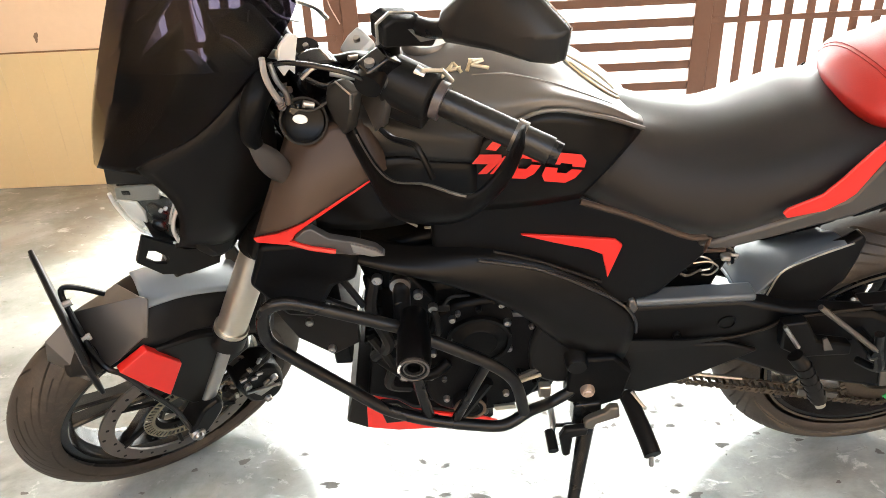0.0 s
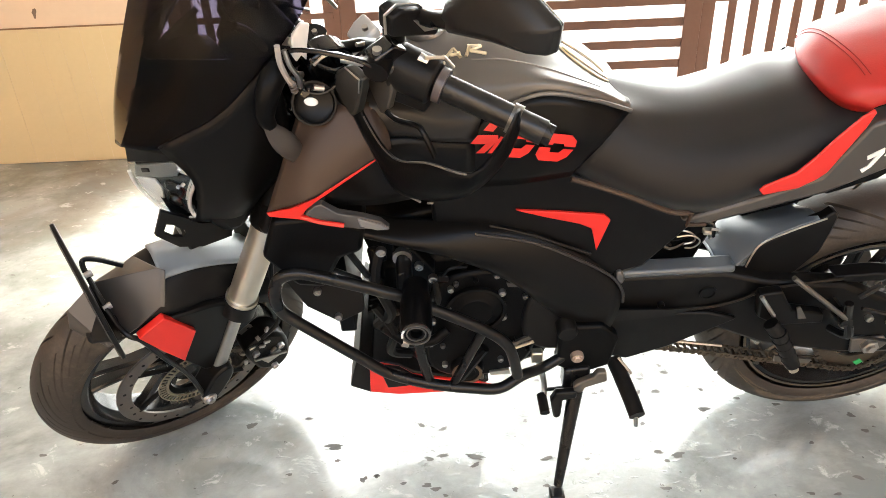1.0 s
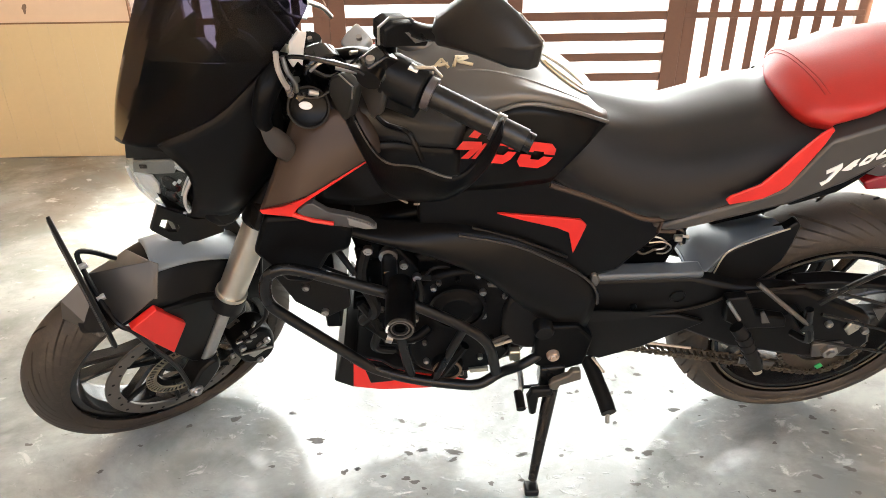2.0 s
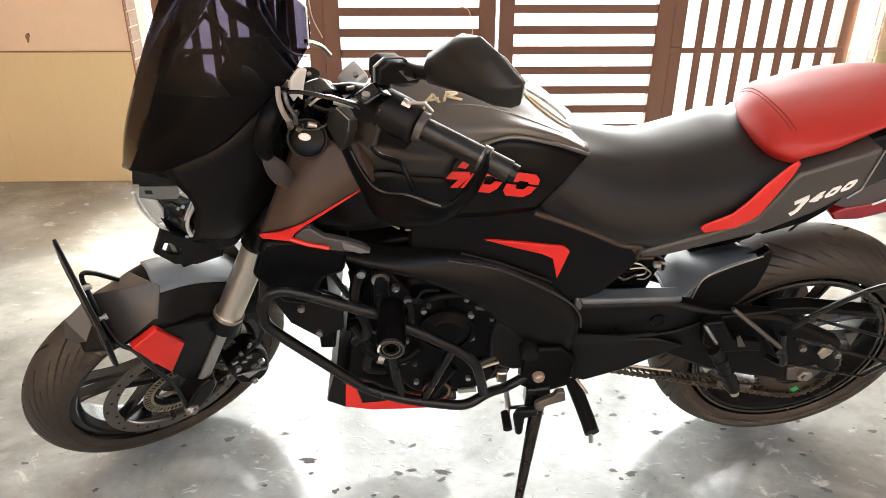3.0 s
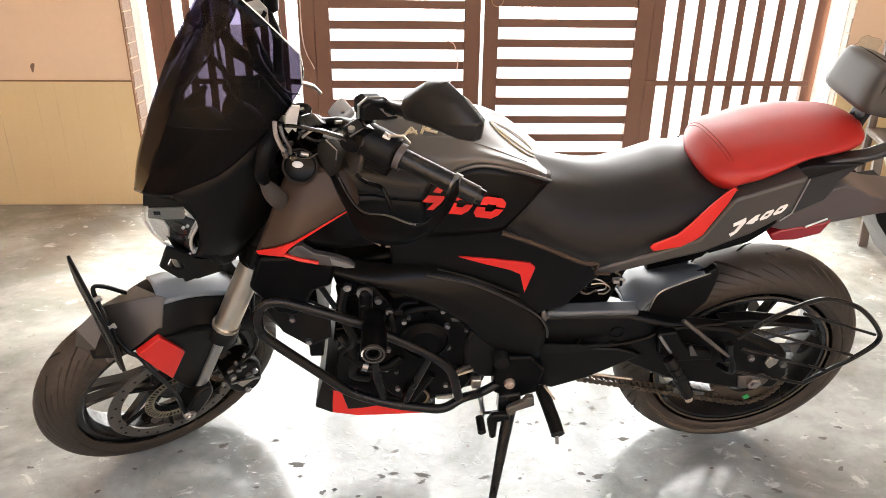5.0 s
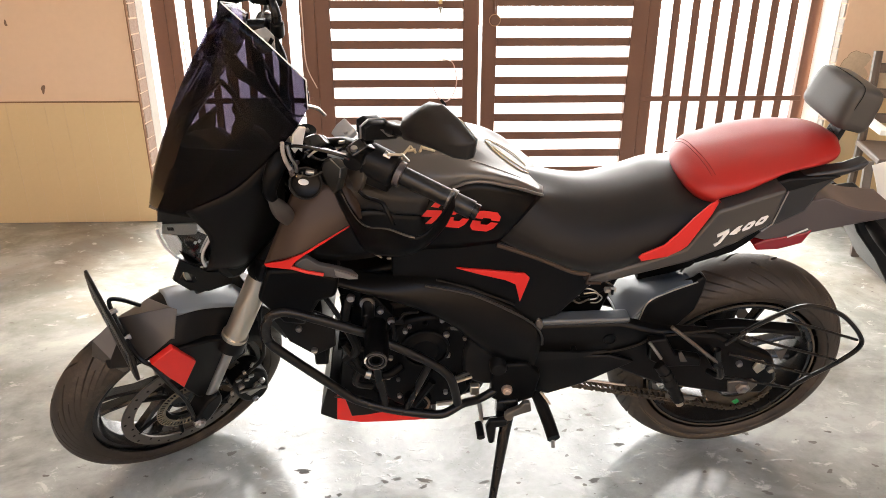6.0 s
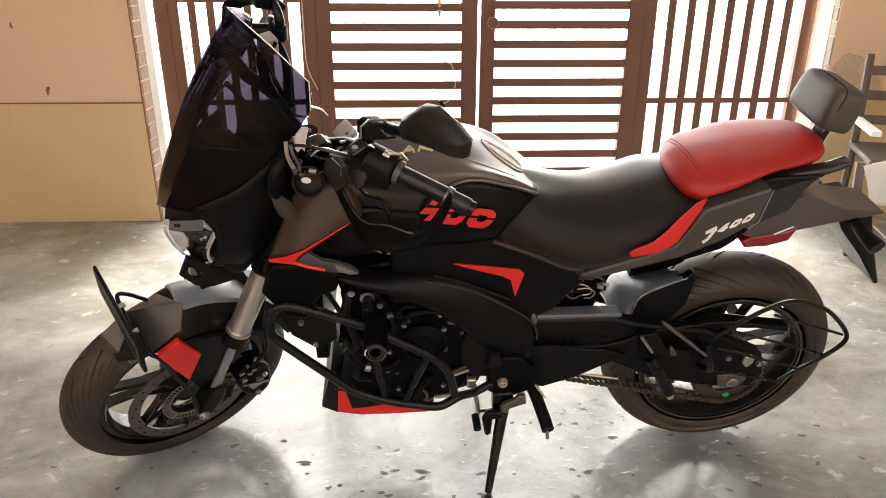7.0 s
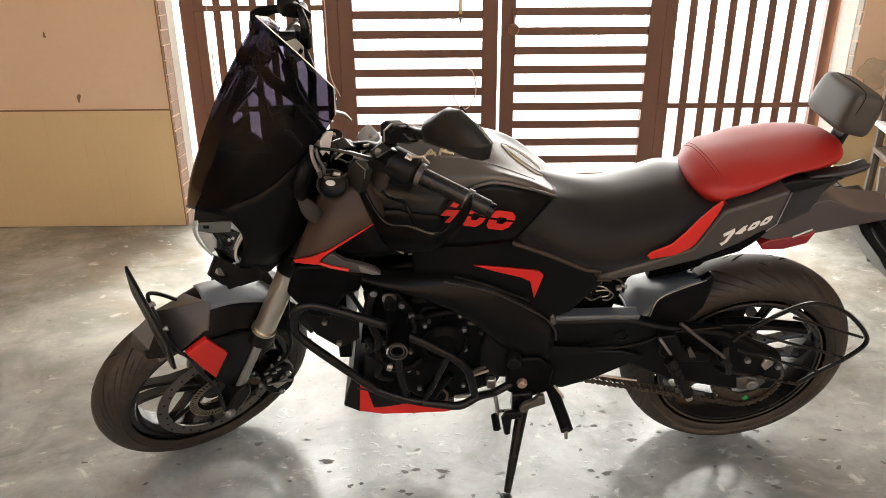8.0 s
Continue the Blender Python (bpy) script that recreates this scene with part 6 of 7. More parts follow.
pair("switch_button", lambda: tube([along(-0.20, 0.0, 0.028), along(-0.12, 0.0, 0.026)], 0.008, 10), STEEL, bar, right=SETBACK)
pair("switch_button", lambda: tube([along(-0.33, 0.012, 0.010), along(-0.31, 0.034, 0.008)], 0.007, 10), GLOSSBLACK, bar, right=SETBACK)
pair("lever_perch", lambda: tube([(-1.05, -0.235, 1.105), (-1.085, -0.262, 1.10)], 0.017, 12), BLACK, bar, right=SETBACK)
pair("hand_lever", lambda: tube([(-1.066, -0.256, 1.018), (-1.062, -0.276, 1.016), (-1.060, -0.318, 1.040), (-1.060, -0.335, 1.038), (-1.058, -0.358, 1.014)], 0.0042, 8, 24), BLACK, bar, "black hand lever", right=SETBACK)
GTOP = [(-1.085, -0.190, 1.050), (-1.088, -0.236, 0.998), (-1.095, -0.312, 0.996), (-1.088, -0.380, 1.044), (-1.066, -0.440, 1.068), (-1.01, -0.428, 1.078), (-0.955, -0.396, 1.078)]
GLOW = [(-1.085, -0.172, 0.965), (-1.092, -0.254, 0.952), (-1.100, -0.321, 0.942), (-1.092, -0.375, 0.968), (-1.066, -0.433, 1.018), (-1.015, -0.438, 1.049), (-0.955, -0.404, 1.056)]
pair("knuckle_guard", lambda: skin([GTOP, [((a[0] + b[0]) / 2 - 0.006, (a[1] + b[1]) / 2 - 0.004, (a[2] + b[2]) / 2) for a, b in zip(GTOP, GLOW)], GLOW], 36, 8), ENGINE, bar, "black strip knuckle guard", solid=0.005, right=SETBACK)
pair("guard_lip", lambda: tube(spline(GTOP, 40)[6:26], 0.0013, 6), DISC, bar, right=SETBACK)
for p, q in (((-1.098, -0.318, 0.941), (-1.095, -0.345, 0.948)), ((-1.093, -0.352, 0.951), (-1.091, -0.372, 0.960)), ((-1.088, -0.385, 0.969), (-1.086, -0.392, 0.975))):
    part("guard_scuff", tube([p, q], 0.0018, 6), STEEL, bar)
pair("guard_root", lambda: skin([[(-1.075, -0.135, 1.0), (-1.085, -0.175, 1.045), (-1.083, -0.225, 1.07)], [(-1.09, -0.150, 0.978), (-1.10, -0.190, 1.01), (-1.092, -0.235, 1.045)], [(-1.08, -0.178, 0.96), (-1.09, -0.205, 0.985), (-1.085, -0.228, 1.018)]], 10, 8), BLACK, bar, solid=0.008, right=SETBACK)
pair("stalk_foot", lambda: join(tube([(-1.03, -0.222, 1.085), (-1.03, -0.222, 1.118)], 0.015, 12), tube([(-1.03, -0.222, 1.118), (-1.03, -0.222, 1.138)], 0.011, 12)), BLACK, bar, bevel=0.002, right=SETBACK)
pair("mirror_stalk", lambda: tube([(-1.03, -0.222, 1.09), (-1.03, -0.222, 1.135), (-1.028, -0.245, 1.156), (-1.022, -0.29, 1.172), (-1.018, -0.33, 1.195)], 0.0105, 10, 24), TUBE, bar, right=SETBACK)
pair("stalk_boot", lambda: plate([(-1.070, 1.157), (-1.070, 1.184), (-1.057, 1.188), (-1.028, 1.177), (-0.996, 1.144), (-1.003, 1.131)], -0.277, -0.248), PLASTIC, bar, "black angular mirror boot", right=SETBACK, bevel=0.003)
pair("boot_plate", lambda: plate([(-1.040, 1.170), (-1.007, 1.158), (-1.003, 1.143), (-1.024, 1.148)], -0.2805, -0.276), STEEL, bar, "worn steel boot plate", right=SETBACK, bevel=0.001)


def mirror_case():
    pts = [(-0.354, 1.268), (-0.304, 1.208), (-0.298, 1.184), (-0.312, 1.168), (-0.404, 1.215), (-0.472, 1.243), (-0.470, 1.274), (-0.425, 1.283), (-0.385, 1.284)]
    bm = bmesh.new()
    rows = []
    c = Vector((0, -0.385, 1.228))
    for x, f in ((-0.998, 0.93), (-1.004, 1.0), (-1.016, 0.98), (-1.028, 0.80), (-1.034, 0.45)):
        rows.append([Vector((x, c.y + (y - c.y) * f, c.z + (z - c.z) * f)) for y, z in pts])
    vs = grid(bm, rows, True)
    bm.faces.new(vs[0][::-1])
    bm.faces.new(vs[-1])
    bmesh.ops.recalc_face_normals(bm, faces=bm.faces)
    return bm


mirror = pair("mirror", mirror_case, material("satin_black_mirror_shell", (0.0115, 0.0105, 0.0095), 0.38, spec=0.35, vary=0.2, fine=400, bump=0.15, dist=0.0005), bar, "black faceted rear-view mirror", bevel=0.003, right=SETBACK)
MIRROR = material("mirror_glass", (0.9, 0.9, 0.9), 0.02, metal=1.0, vary=0.01, bump=0)
pair("mirror_glass", lambda: turned(plate([(-0.354, 1.262), (-0.308, 1.208), (-0.303, 1.186), (-0.314, 1.174), (-0.404, 1.219), (-0.466, 1.246), (-0.464, 1.270), (-0.425, 1.278)], -0.001, 0.001), Matrix.Translation((-0.9965, 0, 0)) @ Matrix(((0, 1, 0, 0), (1, 0, 0, 0), (0, 0, 1, 0), (0, 0, 0, 1)))), MIRROR, bar, right=SETBACK)
part("fluid_reservoir", box(-1.056, -1.022, 0.128, 0.166, 1.074, 1.110), material("grey_reservoir_label", (0.34, 0.33, 0.30), 0.5), bar, "grey brake fluid reservoir with a warning mark", bevel=0.004)
for i in (-1, 1):
    part("reservoir_mark", turned(box(-0.002, 0.002, -0.004, 0.004, -0.006, 0.006), Matrix.Translation((-1.040 + 0.006 * i, 0.1235, 1.103)) @ Matrix.Rotation(radians(35 * i), 4, "Y")), ENGINE, bar)
pair("indicator_boot", lambda: tube([(-1.160, -0.140, 1.062), (-1.186, -0.160, 1.048), (-1.203, -0.170, 1.018), (-1.201, -0.175, 0.998)], 0.0205, 16, 16, r2=0.0100), ENGINE, bike, m=S, right=(0.07, -0.10, -0.06))


def lens_leaf():
    bm = bmesh.new()
    rows = []
    a, b = Vector((-1.206, -0.178, 1.006)), Vector((-1.168, -0.188, 0.916))
    d = (b - a).normalized()
    s = d.cross(Vector((0, 1, 0))).normalized()
    for i in range(9):
        f = i / 8
        w = 0.003 + 0.0145 * math.sin(math.pi * (0.08 + 0.84 * f))
        rows.append([a.lerp(b, f) + s * w * math.cos(t) + Vector((0, 0.55 * w * math.sin(t), 0)) for t in (k * math.pi / 6 for k in range(12))])
    vs = grid(bm, rows, True)
    bm.faces.new(vs[0][::-1])
    bm.faces.new(vs[-1])
    bmesh.ops.recalc_face_normals(bm, faces=bm.faces)
    return bm


pair("indicator", lens_leaf, material("smoked_indicator_plastic", (0.045, 0.040, 0.036), 0.35), bike, "smoked grey leaf-shaped indicator", S, right=(0.07, -0.10, -0.06))

# cables and steering-head clutter behind the screen
for i, (pts, r, mt) in enumerate((
        ([(-1.075, -0.262, 1.10), (-1.11, -0.24, 1.12), (-1.15, -0.17, 1.10), (-1.14, -0.08, 1.0), (-1.08, -0.05, 0.90)], 0.0032, HOSE),
        ([(-1.05, -0.22, 1.085), (-1.09, -0.18, 1.03), (-1.11, -0.13, 0.97), (-1.07, -0.09, 0.88)], 0.0036, HOSE),
        ([(-1.05, 0.22, 1.085), (-1.12, 0.15, 1.08), (-1.15, 0.05, 1.02), (-1.09, 0.0, 0.92)], 0.0036, HOSE),
        ([(-1.085, -0.10, 1.09), (-1.125, -0.12, 1.13), (-1.13, -0.06, 1.15), (-1.10, 0.02, 1.12)], 0.0022, STEEL),
        ([(-1.165, -0.10, 1.03), (-1.15, -0.15, 1.04), (-1.125, -0.16, 1.0), (-1.10, -0.12, 0.95)], 0.0042, HOSE),
        ([(-1.17, -0.12, 0.99), (-1.14, -0.16, 0.97), (-1.12, -0.15, 0.93), (-1.11, -0.11, 0.90)], 0.004, HOSE))):
    part("cable", tube(pts, r, 8, 30), mt, bike, m=S)
ignition = part("ignition_lock", lathe([(0.0, -0.028), (0.020, -0.028), (0.027, -0.022), (0.028, 0.02), (0, 0.02)], (-1.130, -0.140, 0.996), 24), GLOSSBLACK, bike, "black ignition lock housing", S)
CAP_SET = S @ Matrix.Translation((-1.131, -0.170, 0.998)) @ Matrix.Rotation(radians(-42), 4, "X") @ Matrix.Rotation(radians(-12), 4, "Z")
lock_cap = part("lock_cap", lathe([(0.0, -0.010), (0.022, -0.010), (0.026, -0.013), (0.030, -0.010), (0.031, 0.0), (0.028, 0.022), (0, 0.022)], (0, 0, 0), 32), BLACK, bike, "round black steering lock cap", CAP_SET)
part("cap_lip", ring(0.0285, 0.0312, -0.0115, -0.0080, (0, 0, 0), 32), PLASTIC, lock_cap)
# White oval laid on the black cap as its highlight.
part("cap_highlight", turned(lathe([(0.0, -0.0016), (0.9, -0.0016), (1.0, 0.0), (0, 0.0)], (0, 0, 0), 24), Matrix.Translation((-0.003, -0.0112, 0.004)) @ Matrix.Rotation(0.5, 4, "Y") @ Matrix.Diagonal((0.0100, 1, 0.0060, 1))), CLOTH, lock_cap, "white oval in place of the cap's highlight")
part("lock_glint", plate([(-1.111, 0.978), (-1.101, 0.988), (-1.098, 0.994), (-1.096, 0.978), (-1.106, 0.958), (-1.112, 0.962)], -0.163, -0.160), DISC, ignition)
part("fork_cap", tube([(fork_x(0.97), -0.105, 0.97), (fork_x(1.0), -0.105, 1.0)], 0.022, 20), PLASTIC, bike, "black fork cap", S)
part("key_tag", tube([(-1.166, -0.163, 1.110), (-1.168, -0.167, 1.089), (-1.164, -0.168, 1.066), (-1.156, -0.167, 1.042)], 0.0040, 8, 14), material("pale_hose_sleeve", (0.34, 0.31, 0.29), 0.35), bike, "pale ribbed hose sleeve", S)
part("hose_sleeve", tube([(-1.158, -0.164, 1.100), (-1.156, -0.170, 1.078), (-1.148, -0.172, 1.056), (-1.146, -0.170, 1.036)], 0.0036, 8, 14), STEEL, bike, m=S)
# White plate added where gate light shows through between screen and bars.
part("daylight_wedge", plate([(-1.144, 1.078), (-1.139, 1.106), (-1.125, 1.119), (-1.112, 1.113), (-1.119, 1.084), (-1.123, 1.058), (-1.130, 1.070), (-1.138, 1.062)], -0.153, -0.148), CLOTH, bike, "white plate in place of daylight between screen and bars", S, bevel=0.002)
part("perch_cap", box(-1.018, -0.984, -0.262, -0.240, 1.128, 1.140), SILVER, bike, "bare aluminium perch cap", S, bevel=0.005)
part("clamp_cap", plate([(-1.020, 1.002), (-1.004, 1.020), (-0.985, 1.030), (-0.978, 1.012), (-1.0, 1.0)], -0.118, -0.075), material("blasted_aluminium", (0.55, 0.55, 0.53), 0.6, metal=0.3), bike, "bare aluminium clamp cap", S, bevel=0.005)
def blade(outline, x0, x1):
    """An outline of (y, z) as a slab from x0 to x1."""
    return turned(plate(outline, x0, x1), Matrix(((0, 1, 0, 0), (1, 0, 0, 0), (0, 0, 1, 0), (0, 0, 0, 1))))


part("guard_bracket", blade([(-0.186, 1.053), (-0.213, 1.081), (-0.250, 1.086), (-0.246, 1.061), (-0.232, 1.014), (-0.218, 0.994), (-0.199, 1.003), (-0.177, 1.018)], -1.100, -1.084), material("dull_olive_black_casting", (0.020, 0.0195, 0.017), 0.4, spec=0.4), bike, "dull black faceted guard bracket", S, bevel=0.004)
part("bracket_edge", tube([(-1.101, -0.214, 1.081), (-1.101, -0.249, 1.086), (-1.101, -0.246, 1.062)], 0.0014, 6), STEEL, bike, m=S)
part("lever_blade", blade([(-0.210, 1.062), (-0.256, 1.108), (-0.267, 1.100), (-0.270, 1.064), (-0.261, 1.027), (-0.242, 1.000), (-0.213, 1.028)], -1.066, -1.056), GREY, bike, "dull charcoal lever blade", S, bevel=0.003)
part("blade_hole", tube([(-1.068, -0.255, 1.082), (-1.064, -0.255, 1.082)], 0.006, 14), ENGINE, bike, m=S)
for i in range(3):
    part("sleeve_band", tube([(-1.157 + 0.001 * i, -0.168, 1.046 - 0.006 * i), (-1.156 + 0.001 * i, -0.168, 1.043 - 0.006 * i)], 0.0052, 10), material("dull_grey_band", (0.14, 0.12, 0.11), 0.5), bike, m=S)

for x, y, z in ((-1.058, -0.055, 1.009), (-1.058, 0.055, 1.009), (-1.062, -0.205, 1.118), (-1.050, -0.255, 1.110)):
    part("cap_screw", tube([(x, y, z), (x - 0.001, y, z + 0.005)], 0.0042, 8), STEEL, bike, m=S)
part("cable_adjuster", tube([(-1.088, -0.246, 1.106), (-1.112, -0.226, 1.110)], 0.0058, 10), STEEL, bike, "bare steel cable adjuster", S)
part("cable_ferrule", tube([(-1.140, -0.150, 1.095), (-1.150, -0.128, 1.088)], 0.006, 10), SILVER, bike, m=S)
part("stay_rod", tube([(-1.110, -0.150, 1.160), (-1.075, -0.130, 1.125), (-1.055, -0.120, 1.095)], 0.0035, 8, 10), SILVER, bike, "bare screen stay rod", S)
part("head_block", plate([(-1.150, 0.955), (-1.115, 0.975), (-1.09, 0.955), (-1.105, 0.900), (-1.14, 0.895)], -0.145, -0.09), GLOSSBLACK, bike, m=S, bevel=0.005)
# more of the clutter round the steering head: thin wires, clips, ferrules and screw heads
for pts, r, mt in (
        ([(-1.125, -0.165, 1.07), (-1.10, -0.185, 1.055), (-1.075, -0.195, 1.07), (-1.06, -0.21, 1.095)], 0.0022, HOSE),
        ([(-1.150, -0.150, 1.02), (-1.120, -0.175, 1.015), (-1.09, -0.185, 1.03), (-1.06, -0.205, 1.06)], 0.0026, HOSE),
        ([(-1.135, -0.160, 0.955), (-1.11, -0.172, 0.975), (-1.085, -0.170, 1.005), (-1.07, -0.17, 1.04)], 0.0024, HOSE),
        ([(-1.110, -0.155, 1.045), (-1.085, -0.165, 1.028), (-1.05, -0.165, 1.02), (-1.02, -0.15, 1.0)], 0.0028, HOSE),
        ([(-1.10, -0.150, 1.005), (-1.07, -0.160, 0.985), (-1.045, -0.15, 0.965)], 0.0032, HOSE),
        ([(-1.045, -0.17, 1.045), (-1.02, -0.155, 1.03), (-0.995, -0.13, 1.015), (-0.97, -0.11, 0.985)], 0.0026, HOSE),
        ([(-1.135, -0.158, 1.005), (-1.122, -0.176, 0.998), (-1.118, -0.178, 0.975), (-1.13, -0.165, 0.958)], 0.0018, HOSE)):
    part("wire", tube(pts, r, 6, 18), mt, bike, m=S)
for p, q, r, mt in (
        ((-1.128, -0.172, 1.028), (-1.116, -0.178, 1.024), 0.0048, STEEL), ((-1.098, -0.184, 1.012), (-1.088, -0.186, 1.016), 0.0042, SILVER),
        ((-1.078, -0.176, 1.052), (-1.066, -0.182, 1.055), 0.0050, STEEL), ((-1.060, -0.168, 1.020), (-1.050, -0.168, 1.017), 0.0044, SILVER),
        ((-1.142, -0.152, 1.042), (-1.136, -0.160, 1.046), 0.0045, STEEL), ((-1.150, -0.150, 0.985), (-1.146, -0.158, 0.985), 0.0060, STEEL),
        ((-1.085, -0.172, 0.990), (-1.080, -0.176, 0.996), 0.0045, SILVER), ((-1.032, -0.165, 1.036), (-1.022, -0.160, 1.033), 0.0046, STEEL),
        ((-1.150, -0.156, 1.012), (-1.141, -0.162, 1.016), 0.0035, BRASS)):
    part("ferrule", tube([p, q], r, 10), mt, bike, m=S)
part("head_cover", plate([(-1.12, 1.045), (-1.085, 1.058), (-1.055, 1.042), (-1.045, 1.005), (-1.075, 0.985), (-1.11, 1.0)], -0.150, -0.115, 24), GLOSSBLACK, bike, "gloss black head cover", S, bevel=0.004)
part("lever_bracket", plate([(-1.085, 1.118), (-1.055, 1.128), (-1.035, 1.112), (-1.045, 1.092), (-1.078, 1.096)], -0.262, -0.236), GLOSSBLACK, bike, "gloss black lever bracket", S, bevel=0.003)
part("lever_pin", tube([(-1.075, -0.252, 1.118), (-1.075, -0.252, 1.126)], 0.006, 10), STEEL, bike, m=S)
part("head_ring", ring(0.0265, 0.0295, -0.160, -0.150, (-1.120, 0, 0.975), 28), DISC, bike, m=S)
part("bar_strip", tube([(-1.056, -0.170, 1.066), (-1.035, -0.170, 1.060), (-1.013, -0.170, 1.049)], 0.0032, 8), SILVER, bike, m=S)
part("wire", tube([(-1.137, -0.200, 1.092), (-1.123, -0.205, 1.104), (-1.105, -0.206, 1.100), (-1.078, -0.206, 1.076), (-1.053, -0.205, 1.052)], 0.0022, 6, 20), STEEL, bike, m=S)
# Steel line put in for the sky reflected on the boot's top facet.
part("boot_sheen", tube([(-1.074, -0.270, 1.160), (-1.075, -0.270, 1.186), (-1.058, -0.268, 1.192), (-1.028, -0.268, 1.181), (-0.994, -0.270, 1.147)], 0.0020, 6), STEEL, bike, m=S)
# Silver arc stands in for the crescent of light on the cap's edge.
part("lock_rim", tube([(-1.157, -0.163, 1.008), (-1.148, -0.165, 0.992), (-1.135, -0.166, 0.976), (-1.118, -0.165, 0.968)], 0.0022, 6, 14), SILVER, bike, m=S)
for (x, z), (u, w) in (((-1.026, 1.112), (-1.000, 1.104)), ((-1.018, 1.104), (-0.998, 1.094)), ((-0.996, 1.100), (-0.982, 1.080))):
    part("switch_glint", tube([(x, -0.284, z), (u, -0.290, w)], 0.0026, 6), SILVER, bike, m=S)

# ---- small things of the place ----
GROUT = material("pale_tile_grout", (0.67, 0.54, 0.37), 0.8, vary=0.2, scale=20)


def tile_wall(x0, x1, count, mat, parent):
    """Slim upright dado tiles, each a hair uneven, with pale joints."""
    w = (x1 - x0) / count
    me = bpy.data.meshes.new("tile")
    bm = box(-w / 2 + 0.0008, w / 2 - 0.0008, -0.008, 0.0, 0.0003, 0.6345)
    bmesh.ops.bevel(bm, geom=[e for e in bm.edges if all(v.co.y < -0.007 for v in e.verts)], offset=0.0005, segments=1)
    bm.to_mesh(me)
    bm.free()
    me.materials.append(mat)
    for i in range(count):
        t = new("tile", me)
        t.parent = parent
        t.location = (x0 + w * (i + 0.5), WALL_Y + random.uniform(-0.0006, 0.0006), 0.004)
        t.rotation_euler = (0, 0, radians(random.uniform(-0.15, 0.15)))
    joints = bmesh.new()
    for i in range(1, count):
        joints = join(joints, box(x0 + w * i - 0.001, x0 + w * i + 0.001, WALL_Y - 0.0072, WALL_Y - 0.001, 0.004, 0.636))
    part("grout", joints, GROUT, parent, flat=True)["kind"] = "stuff"


tile_wall(-4.0, -1.340, 28, TILE, bpy.data.objects["wall_north"])
tile_wall(2.237, 5.2, 30, TILE, bpy.data.objects["wall_north_right"])
tagged(part("dado_trim", box(-4.0, -1.340, WALL_Y - 0.010, WALL_Y - 0.001, 0.6385, 0.6445), material("brown_grout_line", (0.22, 0.12, 0.06), 0.8)), "thin brown line over the tiles", "trim", kind="structure")
tagged(part("corner_trim", box(-1.343, -1.337, WALL_Y - 0.011, WALL_Y + 0.006, 0.0, 2.9), material("brown_corner_line", (0.25, 0.13, 0.07), 0.8)), "worn brown wall corner", "trim", kind="structure")


def reveal(x, facing, mat, deep):
    """The uneven brick side of the gate opening, painted white further out for the sunlight there."""
    rng = random.Random(5)
    z = 0.0
    owner = bpy.data.objects["wall_north" if facing > 0 else "wall_north_right"]
    part("sunlit_strip", box(x + facing * 0.0005, x + facing * 0.004, WALL_Y + deep, WALL_Y + 0.222, 0.0, 2.44), SUNWHITE, owner)
    while z < 2.38:
        h = rng.uniform(0.060, 0.072)
        d = rng.uniform(0.003, 0.008)
        b = box(x + facing * 0.0005, x + facing * d, WALL_Y + 0.002 + rng.uniform(0, 0.008), WALL_Y + deep - rng.uniform(0.002, 0.012), z, z + h)
        part("brick", b, mat, owner, bevel=0.0015)
        z += h + rng.uniform(0.005, 0.009)
reveal(-1.338, 1, BRICK, 0.115)
# The right-hand bricks get a paler colour for the light on them.
reveal(2.238, -1, material("sunlit_pale_brick", (0.40, 0.37, 0.33), 0.85, vary=0.3, scale=20, fine=90, bump=0.5, dist=0.003), 0.060)
wire = thing("wire_loop", "thin pink wire looped through the gate slats", "wire")
part("wire", tube([(0.15, 3.735, 0.675), (0.175, 3.735, 0.625), (0.21, 3.735, 0.595), (0.250, 3.735, 0.620), (0.278, 3.735, 0.70), (0.262, 3.735, 0.790), (0.235, 3.735, 0.815), (0.195, 3.735, 0.822)], 0.0032, 6, 40), material("pink_plastic_wire", (0.62, 0.42, 0.36), 0.5), wire)
part("knot", turned(box(-0.008, 0.008, -0.006, 0.006, -0.022, 0.022), Matrix.Translation((0.205, 3.733, 0.592)) @ Matrix.Rotation(radians(-38), 4, "Y")), PLASTIC, wire, bevel=0.003)
latch = thing("padlock", "round brown painted gate lock", "lock")
part("lock_body", lathe([(0.0, -0.010), (0.024, -0.010), (0.030, -0.005), (0.030, 0.005), (0.0, 0.005)], (0.476, GATE_Y - 0.030, 1.02), 28), GATE, latch)
part("lock_rim", ring(0.027, 0.031, -0.012, -0.008, (0.476, GATE_Y - 0.030, 1.02), 28), material("worn_brass_rim", (0.42, 0.26, 0.16), 0.5, metal=0.4), latch)
part("hasp", tube([(0.478, GATE_Y - 0.028, 1.045), (0.474, GATE_Y - 0.028, 1.085), (0.470, GATE_Y - 0.028, 1.13)], 0.006, 8), GATE, latch)
bolt_thing = thing("drop_bolt", "brass-coloured hanging gate bolt", "bolt")
part("rod", tube([(0.19, GATE_Y - 0.03, 1.25), (0.19, GATE_Y - 0.03, 1.10)], 0.010, 10), BRASS, bolt_thing)
part("point", tube([(0.19, GATE_Y - 0.03, 1.085), (0.19, GATE_Y - 0.03, 1.048)], 0.012, 8, r2=0.002), STEEL, bolt_thing)
part("lug", box(0.165, 0.215, GATE_Y - 0.03, GATE_Y - 0.015, 1.10, 1.115), GATE, bolt_thing)
